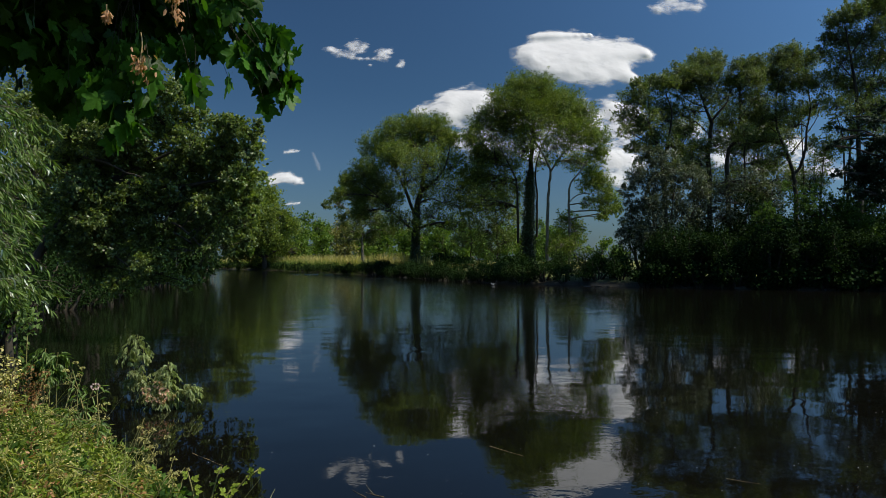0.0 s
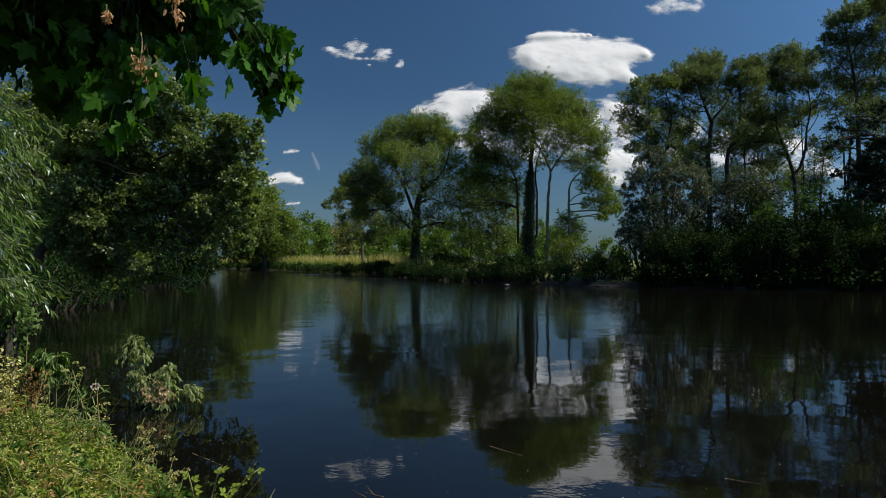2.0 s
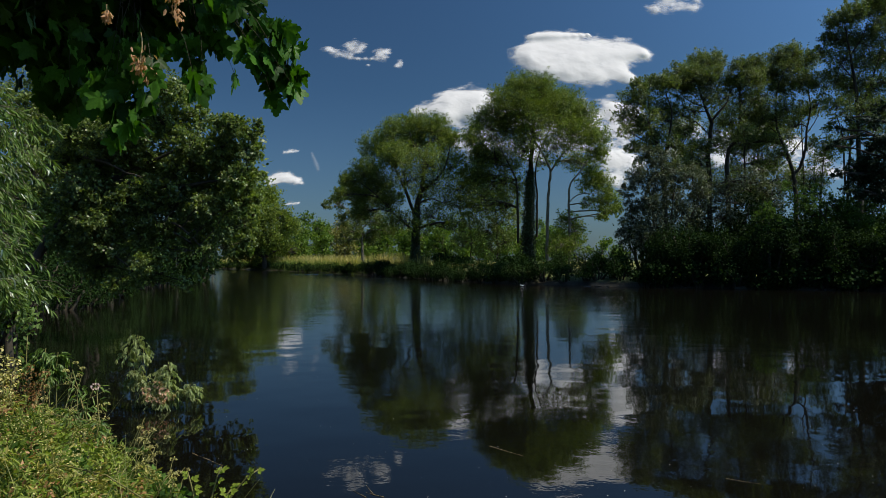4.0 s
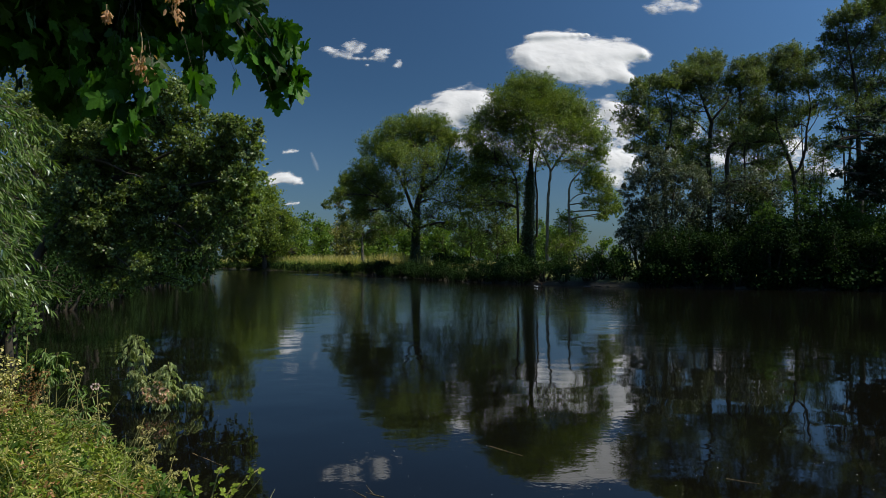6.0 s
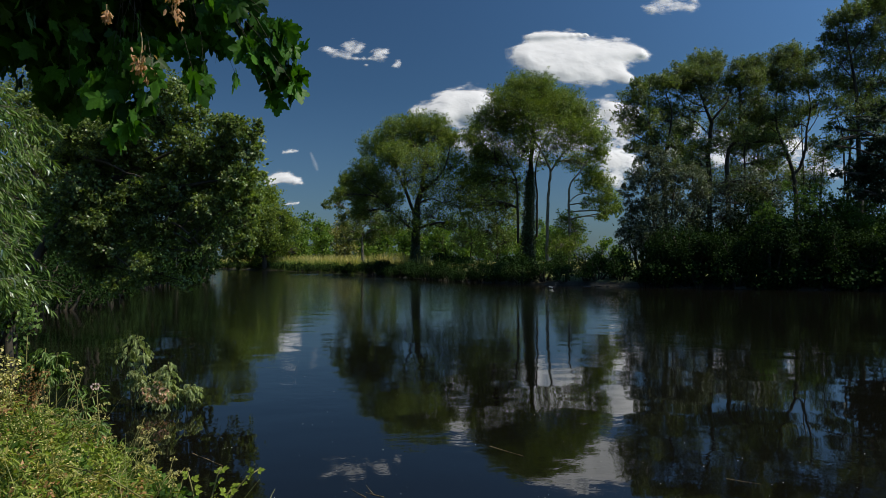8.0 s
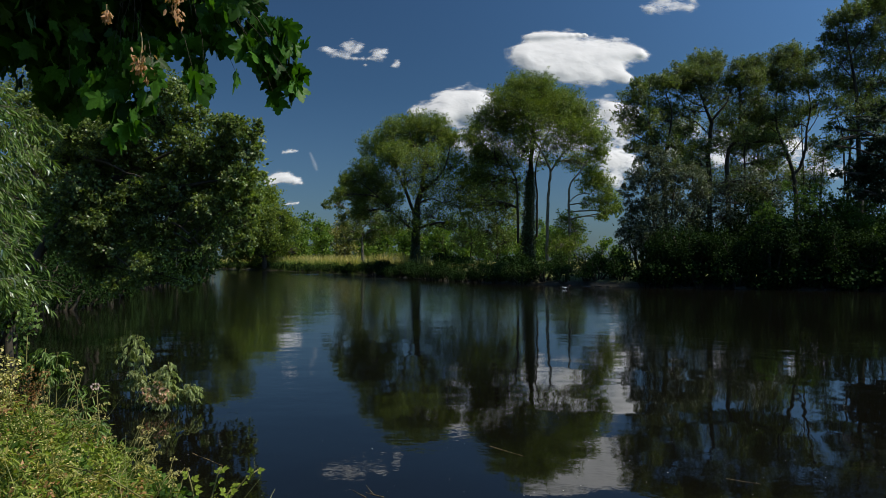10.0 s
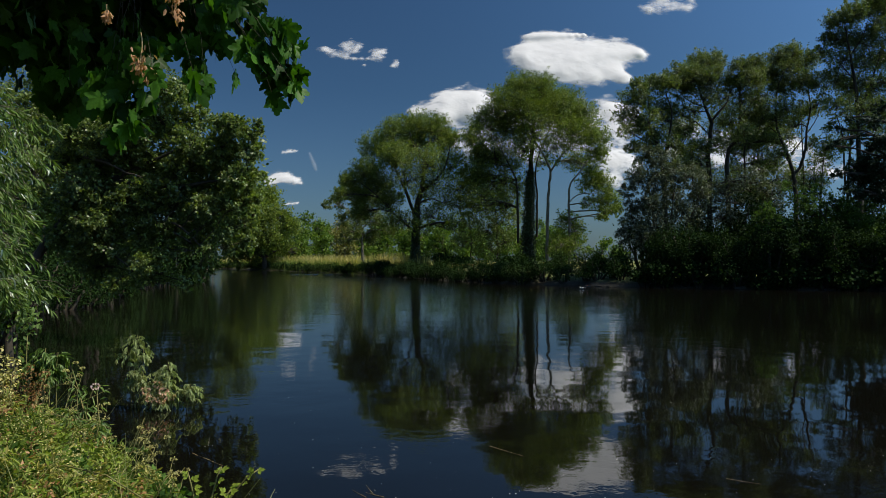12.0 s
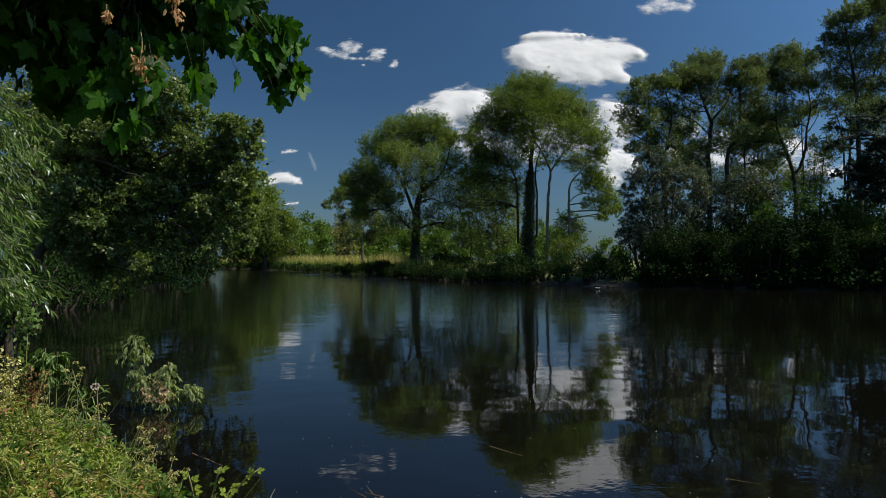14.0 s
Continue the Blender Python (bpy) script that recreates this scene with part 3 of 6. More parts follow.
CLOUDS = []
CLOUDS.append(cloud("large white flat-bottomed cumulus cloud", (432, 2200, 600), [(-175, 8, 58), (-133, 17, 71), (-74, 20, 78), (-7, 20, 78), (61, 22, 73), (120, 22, 63), (162, 17, 39), (172, 13, 18), (-150, -17, 58), (-83, -25, 73), (-7, -34, 73), (61, -25, 63), (-57, -59, 52), (19, -67, 52), (86, -59, 42), (111, -76, 31), (-125, -51, 42), (-159, 79, 20), (-138, 83, 20), (-116, 84, 20), (-94, 86, 20), (-71, 86, 20), (-47, 86, 18), (-24, 86, 15), (-3, 88, 13), (17, 89, 11)], 1, 555, 355))
CLOUDS.append(cloud("white cloud bank low behind the trees", (258, 2900, 568), [(-358, 0, 41), (-291, 18, 55), (-236, 62, 62), (-169, 71, 69), (-102, 73, 62), (-213, 7, 69), (-124, 7, 69), (-53, 38, 62), (-111, 0, 71), (0, -22, 89), (133, -33, 98), (289, -22, 98), (411, 22, 71), (422, -78, 98), (356, -189, 71), (444, -211, 71), (222, -122, 107), (-244, -22, 53), (489, -11, 71), (-111, -144, 107), (67, -167, 89), (356, -278, 80), (-222, -122, 60)], 2, 1262, 876))
CLOUDS.append(cloud("small torn white cloud", (-240, 2100, 594), [(-87, 10, 17), (-66, 0, 19), (-43, -10, 19), (-18, -18, 17), (5, -24, 13), (26, -26, 10), (-31, 23, 19), (-6, 26, 21), (18, 19, 17), (5, 3, 15), (-18, 6, 15), (63, -5, 17), (82, 0, 17), (79, -21, 19), (56, -24, 13), (124, -42, 17), (114, -51, 10), (35, -47, 8), (43, -26, 8)], 3, 311, 138))
CLOUDS.append(cloud("small white cloud low in the sky", (-929, 4300, 470), [(-79, -13, 46), (-40, 3, 51), (3, 13, 51), (43, 0, 46), (82, -16, 31), (115, -26, 20)], 4, 362, 289))
CLOUDS.append(cloud("white cloud high in the sky", (571, 1770, 604), [(-41, 0, 28), (0, 11, 33), (37, 3, 24), (-61, -5, 17), (54, 27, 17), (-20, 33, 26)], 5, 194, 169))
CLOUDS.append(cloud("thin wisp of white cloud", (-825, 4000, 590), [(-34, -6, 15), (-12, -3, 20), (9, 0, 20), (31, 3, 15)], 6, 126, 85))
CLOUDS.append(cloud("low white cloud glimpsed between trees", (2240, 4200, 510), [(-80, 6, 62), (-16, -26, 51), (-129, -10, 46), (64, 6, 51)], 7, 443, 260))
CLOUDS.append(cloud("faint slanting wisp of cloud", (-618, 3600, 476), [(-25, 50, 9), (-19, 39, 10), (-14, 28, 11), (-8, 17, 11), (-3, 6, 12), (3, -6, 13), (8, -17, 13), (14, -28, 12), (17, -39, 11)], 8, 85, 135, thin=0.01))
CLOUDS.append(cloud("broken white cloud bank behind the wood", (1381, 3300, 507), [(-253, 76, 81), (-101, 25, 91), (51, 76, 81), (177, 0, 91), (-177, -76, 81), (0, -101, 91), (278, -76, 71), (-354, -25, 71), (152, -126, 71)], 10, 991, 566))
CLOUDS.append(cloud("tiny faint cloud low over the trees", (-886, 4300, 331), [(-30, -7, 16), (-7, -3, 18), (20, -3, 18), (43, 0, 13)], 9, 138, 80))

# ---------------------------------------------------------------- trees of the far bank
ROUND_WOOD = [
    (0.425, 0.09, [(-0.11, 0, 0.89), (0, 0, 3.84), (0.23, 0, 6.67), (0.62, 0, 8.66), (0.85, 0, 10.64), (1.3, 0, 12.91)]),
    (0.187, 0.038, [(-0.17, 0, 5.54), (-1.19, 0, 8.26), (-2.1, 0, 10.07), (-2.85, 1, 12.21)]),
    (0.17, 0.038, [(0.57, 0, 7.8), (2.16, -1, 9.11), (3, -1, 10.51), (3.39, -1, 12.08)]),
    (0.153, 0.03, [(-0.51, 0, 4.12), (-2.03, -1, 5.48), (-3.6, -1, 7.15), (-5.39, -1, 8.55)]),
    (0.128, 0.03, [(0.23, 0, 6.67), (1.57, 1, 7.21), (3.01, 1, 6.63)]),
    (0.119, 0.022, [(0.74, 0, 10.07), (-0.11, 0, 12.06), (-0.68, 0, 13.76)]),
]
ROUND_FULL = [
    (-2.13, 0.54, 13.57, 2.1), (-0.15, 1.06, 14.52, 1.78), (1.86, 1.3, 14.27, 1.91), (-4.26, 1.95, 12.17, 2.03), (3.47, 1.06, 12.96, 1.4),
    (-0.18, 1.86, 12.51, 1.91), (-1.96, -2.07, 10.65, 2.16), (-4.92, -0.15, 9.6, 1.91), (-6.76, 1.95, 8.86, 1.52), (-3.86, 0.66, 8.15, 2.1),
    (-5.99, 1.76, 7.27, 1.52), (-7.42, -1.7, 7.2, 1.02), (-2.66, -0.14, 6.55, 1.65), (-6.94, -1.12, 8.71, 0.89), (-5.52, 0.19, 5.66, 1.4),
]
ROUND_AIRY = [
    (2.72, 0.33, 10.97, 2.36), (-0.86, -2.14, 8.43, 2.21), (1.88, -1.25, 8.53, 2.36), (3.73, -0.97, 9.95, 1.77), (0.69, 1.83, 7.39, 1.77),
    (3.01, 1.17, 6.76, 2.06), (4.67, -1.5, 8.22, 1.84), (1.86, 1.31, 5.33, 1.84), (-0.89, -1.59, 4.61, 1.77), (4.61, 0.52, 6.02, 1.84),
    (3.83, -1.64, 4.22, 1.62), (1.07, -2.19, 10.35, 2.21), (2.43, 1.63, 13.17, 2.06), (0.49, -1.28, 4.06, 1.47), (-2.57, -1.25, 4.62, 1.47),
]
leafy_tree("broad round leafy tree with a forked dark trunk", (-2.7, 74.0, 0.70), ROUND_WOOD, ROUND_FULL, ROUND_AIRY, leaf=0.15, mat=LEAF_WARM, seed=11, thin=0.8, ivy=6.0, bark=BARK_DARK, group="trees of the far bank")

SMALL_WOOD = [
    (0.17, 0.038, [(0, 0, 1.32), (-0.13, 0, 3.25), (-0.19, 0, 5.18), (-0.45, 0, 7.44)]),
    (0.085, 0.022, [(-0.19, 0, 4.86), (-1.48, 0, 6.47), (-3.03, 0, 7.57)]),
    (0.085, 0.022, [(-0.13, 0, 4.54), (1.42, 0, 6.15), (2.06, 0, 7.76)]),
]
SMALL_FULL = [
    (-1.53, 1.45, 8.53, 1.44), (-3.25, 1.12, 7.39, 1.15), (-4.08, -0.63, 7.01, 0.65), (0.64, 1.38, 7.87, 1.73), (-0.53, 0.12, 5.83, 1.59),
    (1.69, 0.53, 5.21, 1.44), (-1.05, -0.89, 4.18, 1.3), (0.97, 1.32, 3.62, 1.15), (-2.46, 0.57, 5.54, 1.01), (2.92, 1.4, 4.27, 1.01),
]
SMALL_AIRY = [
    (-0.32, 1.18, 3.28, 1.51), (-1.92, -0.6, 3.24, 1.17),
]
leafy_tree("small dark spreading tree with a pale trunk on the far bank", (-9.1, 84.0, 0.70), SMALL_WOOD, SMALL_FULL, SMALL_AIRY, leaf=0.17, mat=LEAF_POPLAR, seed=12, bark=BARK_PALE, group="trees of the far bank")

TALL_WOOD = [
    (0.425, 0.06, [(-0.06, 0, 0.89), (0.11, 0, 4.4), (0.23, 0, 7.24), (0.28, 0, 10.07), (0.51, 0, 13.19), (0.57, 0, 16.31), (0.34, 0, 18.01)]),
    (0.136, 0.038, [(-0.96, 0, 2.7), (-1.02, 0, 6.67), (-1.19, 0, 9.05), (-1.76, 0, 10.36), (-2.32, 0, 11.49), (-3.06, 0, 13.19)]),
    (0.119, 0.03, [(0.91, 0, 3.27), (0.96, 0, 7.24), (0.79, 0, 10.07), (1.36, 0, 12.23), (2.15, 0, 14.04)]),
    (0.085, 0.022, [(0.45, 0, 12.62), (-0.51, 0, 14.33), (-1.64, 0, 15.74)]),
    (0.076, 0.022, [(-1.76, 0, 10.36), (-3.35, 0, 10.64), (-4.76, 0, 10.92)]),
]
TALL_FULL = [
    (-0.75, -0.67, 17.69, 2.16), (1.09, -1.6, 17.75, 1.91), (-2.63, -1.7, 15.96, 2.16), (-0.18, -2.09, 15.05, 2.67), (-4.14, -0.95, 14.32, 2.03),
    (-1.88, 0.49, 14.02, 2.03), (-5.54, -2.38, 12.63, 1.52), (-4.72, 0.85, 11.44, 1.65), (2.21, -0.78, 16.15, 1.91), (-5.09, -0.91, 9.12, 1.14),
    (-3.07, 1.53, 11.13, 1.27),
]
TALL_AIRY = [
    (-3.18, -0.09, 11.31, 2.51), (-5.37, -0.88, 8.96, 2.06), (-3.64, -0.09, 8.48, 2.36), (-1.55, 0.98, 10.19, 1.92), (-4.87, -2.13, 6.4, 2.06),
    (-2.31, 2.28, 6.38, 2.06), (0.34, -2.29, 12.81, 2.06), (-0.96, 1.2, 7.91, 1.77), (-5.38, 1.66, 10.28, 1.77), (-0.76, -2.31, 11.71, 1.77),
]
leafy_tree("tall poplar with a domed crown and an ivy-covered trunk", (8.5, 74.0, 0.70), TALL_WOOD, TALL_FULL, TALL_AIRY, leaf=0.15, mat=LEAF_WARM, seed=13, bark=BARK_DARK, ivy=10.0, ivy_wide=0.75, group="trees of the far bank")

FORK_WOOD = [
    (0.17, 0.053, [(0, 0, 0.89), (0.06, 0, 5.2), (0.22, 0, 8.27), (0.34, 0, 9.67), (-0.22, 0, 11.18), (-1.01, 0, 12.47), (-1.9, 0, 14.43)]),
    (0.102, 0.03, [(0.34, 0, 9.67), (1.23, 0, 11.07), (2.13, 0, 12.08), (3.02, 0, 13.42), (3.47, 0, 14.98)]),
    (0.068, 0.022, [(-0.22, 0, 11.18), (0.78, 0, 12.47), (1.23, 0, 14.15), (1.34, 0, 16.1)]),
    (0.051, 0.015, [(2.13, 0, 12.08), (3.47, 0, 12.08), (4.59, 0, 12.47)]),
]
FORK_FULL = [
    (1.98, 1.15, 16.63, 2.13), (3.37, -0.54, 14.77, 2), (0.61, 0.31, 15.16, 2.26), (2.12, -1.96, 13.08, 2.13), (4.22, -1.81, 12.46, 1.88),
    (4.88, -1.28, 10.89, 1.25), (-0.32, 1.82, 16.77, 1.75),
]
FORK_AIRY = [
    (0.76, -1.21, 11.89, 1.89), (3.94, 1.02, 10.64, 1.75), (2.65, 1.72, 10.73, 1.31), (-0.21, 1.77, 10.74, 1.16),
]
leafy_tree("slender poplar with pale bare forked stems on the far bank", (10.3, 73.0, 0.70), FORK_WOOD, FORK_FULL, FORK_AIRY, leaf=0.15, mat=LEAF_WARM, seed=14, bark=BARK_PALE, group="trees of the far bank")

LEANING_WOOD = [
    (0.145, 0.045, [(0, 0, 0.89), (0.06, 0, 3.76), (0, 0, 7.07), (0.17, 0, 8.45), (1.05, 0, 9.55), (1.82, 0, 10.66)]),
    (0.06, 0.022, [(0.06, 0, 6.63), (0.61, 0, 7.18), (1.38, 0, 7.46), (2.26, 0, 7.46), (3.03, 0, 7.73)]),
]
LEANING_FULL = [
    (2.93, -0.5, 8.12, 1.61), (3.7, -0.46, 6.48, 1.48), (2.39, 0.08, 9.17, 1.11), (4.79, 0.88, 5.75, 0.87), (2.98, -1.25, 5.23, 0.87),
]
LEANING_AIRY = [
    (1.75, 0.79, 8.25, 1.15), (0.22, 0.95, 4.63, 1.43), (-0.2, 1.15, 2.96, 1.86), (0.34, -1.48, 2.08, 1.58), (1.09, 1.43, 3.81, 1.29),
    (-1.14, -1.31, 2.08, 1.43), (1.99, -0.51, 6.37, 1.15),
]
leafy_tree("leaning pale-stemmed tree with one bare crooked branch", (12.3, 72.0, 0.70), LEANING_WOOD, LEANING_FULL, LEANING_AIRY, leaf=0.15, mat=LEAF_WARM, seed=15, bark=BARK_PALE, group="trees of the far bank")

SAPLING_WOOD = [
    (0.128, 0.038, [(0.06, 0, 0.88), (0, 0, 4.03), (-0.24, 0, 6.45), (-0.73, 0, 8.57)]),
    (0.068, 0.022, [(0, 0, 4.63), (-1.09, 0, 5.84), (-2.12, 0, 7.05)]),
    (0.085, 0.022, [(-2.85, 0, 0.88), (-2.78, 0, 3.42), (-3.03, 0, 5.24)]),
]
SAPLING_AIRY = [
    (-0.71, 0.33, 7.99, 2.05), (1.32, 1.25, 8.07, 1.89), (-2.14, -0.48, 8.52, 2.05), (-3.6, 1.27, 7.77, 1.89), (1.83, 0.14, 5.55, 1.73),
    (-1.96, -0.56, 6.11, 1.89), (0.56, -0.55, 4.91, 1.89), (-3.06, -0.97, 4.59, 1.73), (-1.17, -1.27, 3.86, 1.89), (0.82, -1.05, 2.79, 1.57),
    (-2.52, 0.57, 2.83, 1.57), (-3.9, 1.49, 2.85, 1.42), (-0.67, -1.02, 1.9, 1.57),
]
leafy_tree("thin young tree between larger ones on the far bank", (5.8, 79.0, 0.70), SAPLING_WOOD, [], SAPLING_AIRY, leaf=0.17, mat=LEAF_POPLAR, bark=BARK_DARK, seed=16, thin=0.75, group="trees of the far bank")

GNARLED_WOOD = [
    (0.216, 0.045, [(0.08, 0, 0.59), (-0.08, 0, 6.28), (-0.24, 0, 7.9), (-0.53, 0, 9.33), (-1.14, 0, 10.54), (-2.11, 0, 11.88)]),
    (0.115, 0.03, [(-0.2, 0, 7.82), (0.24, 0, 9.73), (0.49, 0, 11.56), (0.08, 0, 12.98)]),
    (0.072, 0.022, [(-0.49, 0, 9.2), (-1.54, 0, 9.61), (-2.68, 0, 10.26)]),
    (0.058, 0.015, [(-1.14, 0, 10.54), (-1.14, 0, 11.97), (-1.34, 0, 13.18)]),
]
GNARLED_FULL = [
    (-2.28, -1.26, 13.05, 0.82), (-0.55, 1.36, 13.83, 0.91), (0.11, 0.09, 13.61, 1), (-1.82, -0.26, 12.32, 1), (-2.46, -0.74, 8.93, 0.73),
    (-0.66, 0.26, 9.78, 0.91), (-1.62, 0.91, 10.71, 0.91),
]
GNARLED_AIRY = [
    (-2.71, -0.12, 12.35, 0.95), (-3.14, -0.22, 11.31, 0.84), (-3.23, -1.24, 9.92, 0.84), (-0.19, 1.16, 11.87, 1.37), (-1.5, -1.31, 10.7, 1.06),
    (-1.35, -0.02, 8.8, 1.06), (0.58, 0.95, 11.13, 1.06), (0.17, -1.03, 8.96, 1.06), (-2.27, 0.65, 11.28, 0.95),
]
leafy_tree("tall dark poplar with crooked limbs on the wooded bank", (16.0, 53.0, 0.70), GNARLED_WOOD, GNARLED_FULL, GNARLED_AIRY, leaf=0.115, thin=1.2, mat=LEAF_POPLAR, bark=BARK_DARK, seed=21, group="trees of the wooded bank")

DOMED_WOOD = [
    (0.202, 0.053, [(0.04, 0, 0.59), (-0.04, 0, 6.28), (-0.08, 0, 8.72), (0.04, 0, 10.14), (0.12, 0, 10.95), (-0.28, 0, 11.97), (-0.69, 0, 13.18), (-0.85, 0, 14.61)]),
    (0.101, 0.03, [(0.12, 0, 10.95), (0.77, 0, 11.76), (1.34, 0, 12.45), (1.5, 0, 13.59)]),
    (0.065, 0.022, [(0.04, 0, 9.93), (-0.69, 0, 10.67), (-1.18, 0, 10.95), (-1.83, 0, 10.26)]),
    (0.05, 0.015, [(-0.28, 0, 11.97), (-1.3, 0, 12.37), (-2.11, 0, 12.98)]),
]
DOMED_FULL = [
    (-0.33, 1.26, 15.39, 1.09), (0.46, 0.37, 15.23, 1), (-1.81, 0.81, 14.52, 1.09), (-3.22, -1.1, 13.33, 0.82), (-1.16, -0.18, 13.87, 1.36),
    (0, -0.98, 13.68, 1.18), (-1.51, 0.97, 13.32, 1.09), (1.12, -0.57, 13.45, 0.64),
]
DOMED_AIRY = [
    (-0.33, -0.13, 12.67, 1.27), (1.38, 1.4, 12.75, 1.06), (-0.97, 0.99, 11.76, 0.95), (-2.1, 1.33, 11.82, 0.95), (-1.75, -0.13, 9.91, 0.95),
    (-0.7, -0.03, 8.91, 1.06), (0.97, 0.64, 9.22, 0.95), (-1.12, -0.06, 7.9, 1.16),
]
leafy_tree("dark leafy poplar with a bare fork on the wooded bank", (19.2, 53.0, 0.70), DOMED_WOOD, DOMED_FULL, DOMED_AIRY, leaf=0.115, thin=1.2, mat=LEAF_POPLAR, bark=BARK_DARK, seed=22, group="trees of the wooded bank")

SINUOUS_WOOD = [
    (0.187, 0.045, [(0.12, 0, 0.6), (0, 0, 6.18), (-0.04, 0, 7.46), (0.08, 0, 8.73), (0.68, 0, 9.61), (0.96, 0, 11.16), (0.88, 0, 12.75), (1.24, 0, 14.15)]),
    (0.086, 0.022, [(1.24, 0, 6.18), (1.2, 0, 7.97), (1.28, 0, 9.29), (2.11, 0, 9.93), (2.51, 0, 11.16)]),
    (0.058, 0.015, [(0.96, 0, 11.16), (1.63, 0, 11.96), (2.23, 0, 12.95)]),
    (0.05, 0.015, [(0.76, 0, 9.85), (0.12, 0, 10.48), (-0.16, 0, 11.16)]),
]
SINUOUS_FULL = [
    (0.68, -0.59, 14.32, 0.98), (1.92, -0.27, 14.56, 0.98), (1.22, -0.99, 13.2, 1.25), (0.42, -0.34, 13.35, 0.8), (3.43, 1.37, 14.09, 1.07),
    (2.58, 1.29, 12.51, 0.98), (2.38, 0.36, 10.95, 1.07),
]
SINUOUS_AIRY = [
    (1.04, -0, 12.08, 1.14), (0.26, -0.45, 10.68, 0.93), (0.76, -1.15, 9.57, 1.04), (2.74, -0.64, 11.63, 1.04), (0.75, 0.79, 8.48, 0.93),
    (2.27, 1.03, 8.92, 1.04), (2.46, -0.39, 9.31, 0.93), (2.37, 0.8, 7.68, 1.14),
]
leafy_tree("dark poplar with a sinuous trunk on the wooded bank", (20.1, 52.0, 0.70), SINUOUS_WOOD, SINUOUS_FULL, SINUOUS_AIRY, leaf=0.115, thin=1.2, mat=LEAF_POPLAR, bark=BARK_DARK, seed=23, group="trees of the wooded bank")

SPLIT_WOOD = [
    (0.194, 0.12, [(0.08, 0, 0.6), (0, 0, 5.38), (-0.16, 0, 7.06)]),
    (0.13, 0.03, [(-0.16, 0, 7.06), (-0.56, 0, 8.49), (-1.16, 0, 9.85), (-1.39, 0, 11.36), (-1.28, 0, 12.95), (-0.8, 0, 14.35)]),
    (0.13, 0.03, [(-0.16, 0, 7.06), (0.32, 0, 7.57), (0.72, 0, 8.89), (0.8, 0, 9.93), (1.08, 0, 11.76), (0.88, 0, 13.35)]),
    (0.058, 0.03, [(-0.32, 0, 8.49), (0.24, 0, 9.17), (0.76, 0, 9.77)]),
    (0.05, 0.015, [(-1.16, 0, 9.85), (-1.79, 0, 10.36), (-2.19, 0, 10.76)]),
    (0.043, 0.015, [(0.8, 0, 9.93), (1.39, 0, 10.76), (1.79, 0, 11.76)]),
]
SPLIT_FULL = [
    (-1.01, 0.77, 15.4, 0.89), (0.06, 0.54, 15.66, 0.94), (-0.5, 0.46, 14.47, 1.25), (1.16, 0.73, 15.22, 1.07), (0.13, -0.38, 13.34, 1.2),
    (-0.85, 0.57, 13.09, 1.07),
]
SPLIT_AIRY = [
    (1.12, -0.61, 13.13, 1.14), (-0.58, -0.04, 11.55, 1.24), (1.25, 0.76, 11.59, 1.04), (-1.35, 0.53, 10.98, 1.04), (1.38, -0.58, 11.84, 0.83),
    (0.6, 1.25, 10.59, 0.93), (-1.61, 0.42, 9.44, 0.83), (1.31, 0.23, 9.2, 0.73), (-1.63, -1.37, 8.18, 0.83),
]
leafy_tree("dark poplar with a widely forked trunk on the wooded bank", (24.9, 52.0, 0.70), SPLIT_WOOD, SPLIT_FULL, SPLIT_AIRY, leaf=0.115, thin=1.2, mat=LEAF_POPLAR, bark=BARK_DARK, seed=24, group="trees of the wooded bank")

TOWERING_WOOD = [
    (0.216, 0.038, [(0.04, 0, 0.62), (0, 0, 5.88), (0, 0, 7.76), (-0.08, 0, 10.76), (-0.26, 0, 13.02), (-0.56, 0, 14.89), (-0.94, 0, 16.58)]),
    (0.101, 0.022, [(-0.08, 0, 10.76), (0.53, 0, 12.08), (1.01, 0, 13.39), (1.46, 0, 14.7)]),
    (0.072, 0.022, [(-0.94, 0, 5.88), (-1.01, 0, 8.13), (-1.13, 0, 9.45), (-1.54, 0, 10.76)]),
    (0.058, 0.015, [(-0.26, 0, 13.02), (-0.98, 0, 13.77), (-1.61, 0, 14.7)]),
    (0.058, 0.015, [(-0.49, 0, 14.7), (0.26, 0, 15.83), (0.71, 0, 17.15)]),
]
TOWERING_FULL = [
    (-1.4, 0.12, 16.73, 1.01), (-0.7, -0.65, 17.08, 1.09), (0.97, 0.45, 17.75, 1.01), (1.48, -0.1, 16.36, 1.09), (-0.34, 0.82, 15.89, 1.01),
    (0.75, 0.38, 15.46, 1.09), (-1.66, 0.77, 15.8, 0.76), (1.23, -0.4, 18.32, 1.09), (2.82, 0.37, 17.65, 1.68), (3.35, 0.62, 15.07, 1.68),
    (1.97, 0.85, 14.37, 0.93), (2.54, -0.39, 12.55, 1.68),
]
TOWERING_AIRY = [
    (-2.13, 0.89, 14.95, 0.78), (-0.64, 0.96, 14.48, 1.27), (0.62, 0.49, 13.89, 1.27), (-0.88, 1.24, 13.24, 1.17), (0.25, 1.19, 12.61, 1.17),
    (1.12, 0.05, 12.35, 1.17), (-1.5, 0.08, 11.34, 0.88), (-0.16, -0.87, 10.77, 1.17), (-1.53, 0.88, 9.79, 0.68), (-1.62, 1.14, 8.49, 0.88),
    (-1.2, -0.06, 8.2, 0.78), (1.76, 0.5, 10.29, 1.17), (-0.29, 0.57, 9.55, 0.88),
]
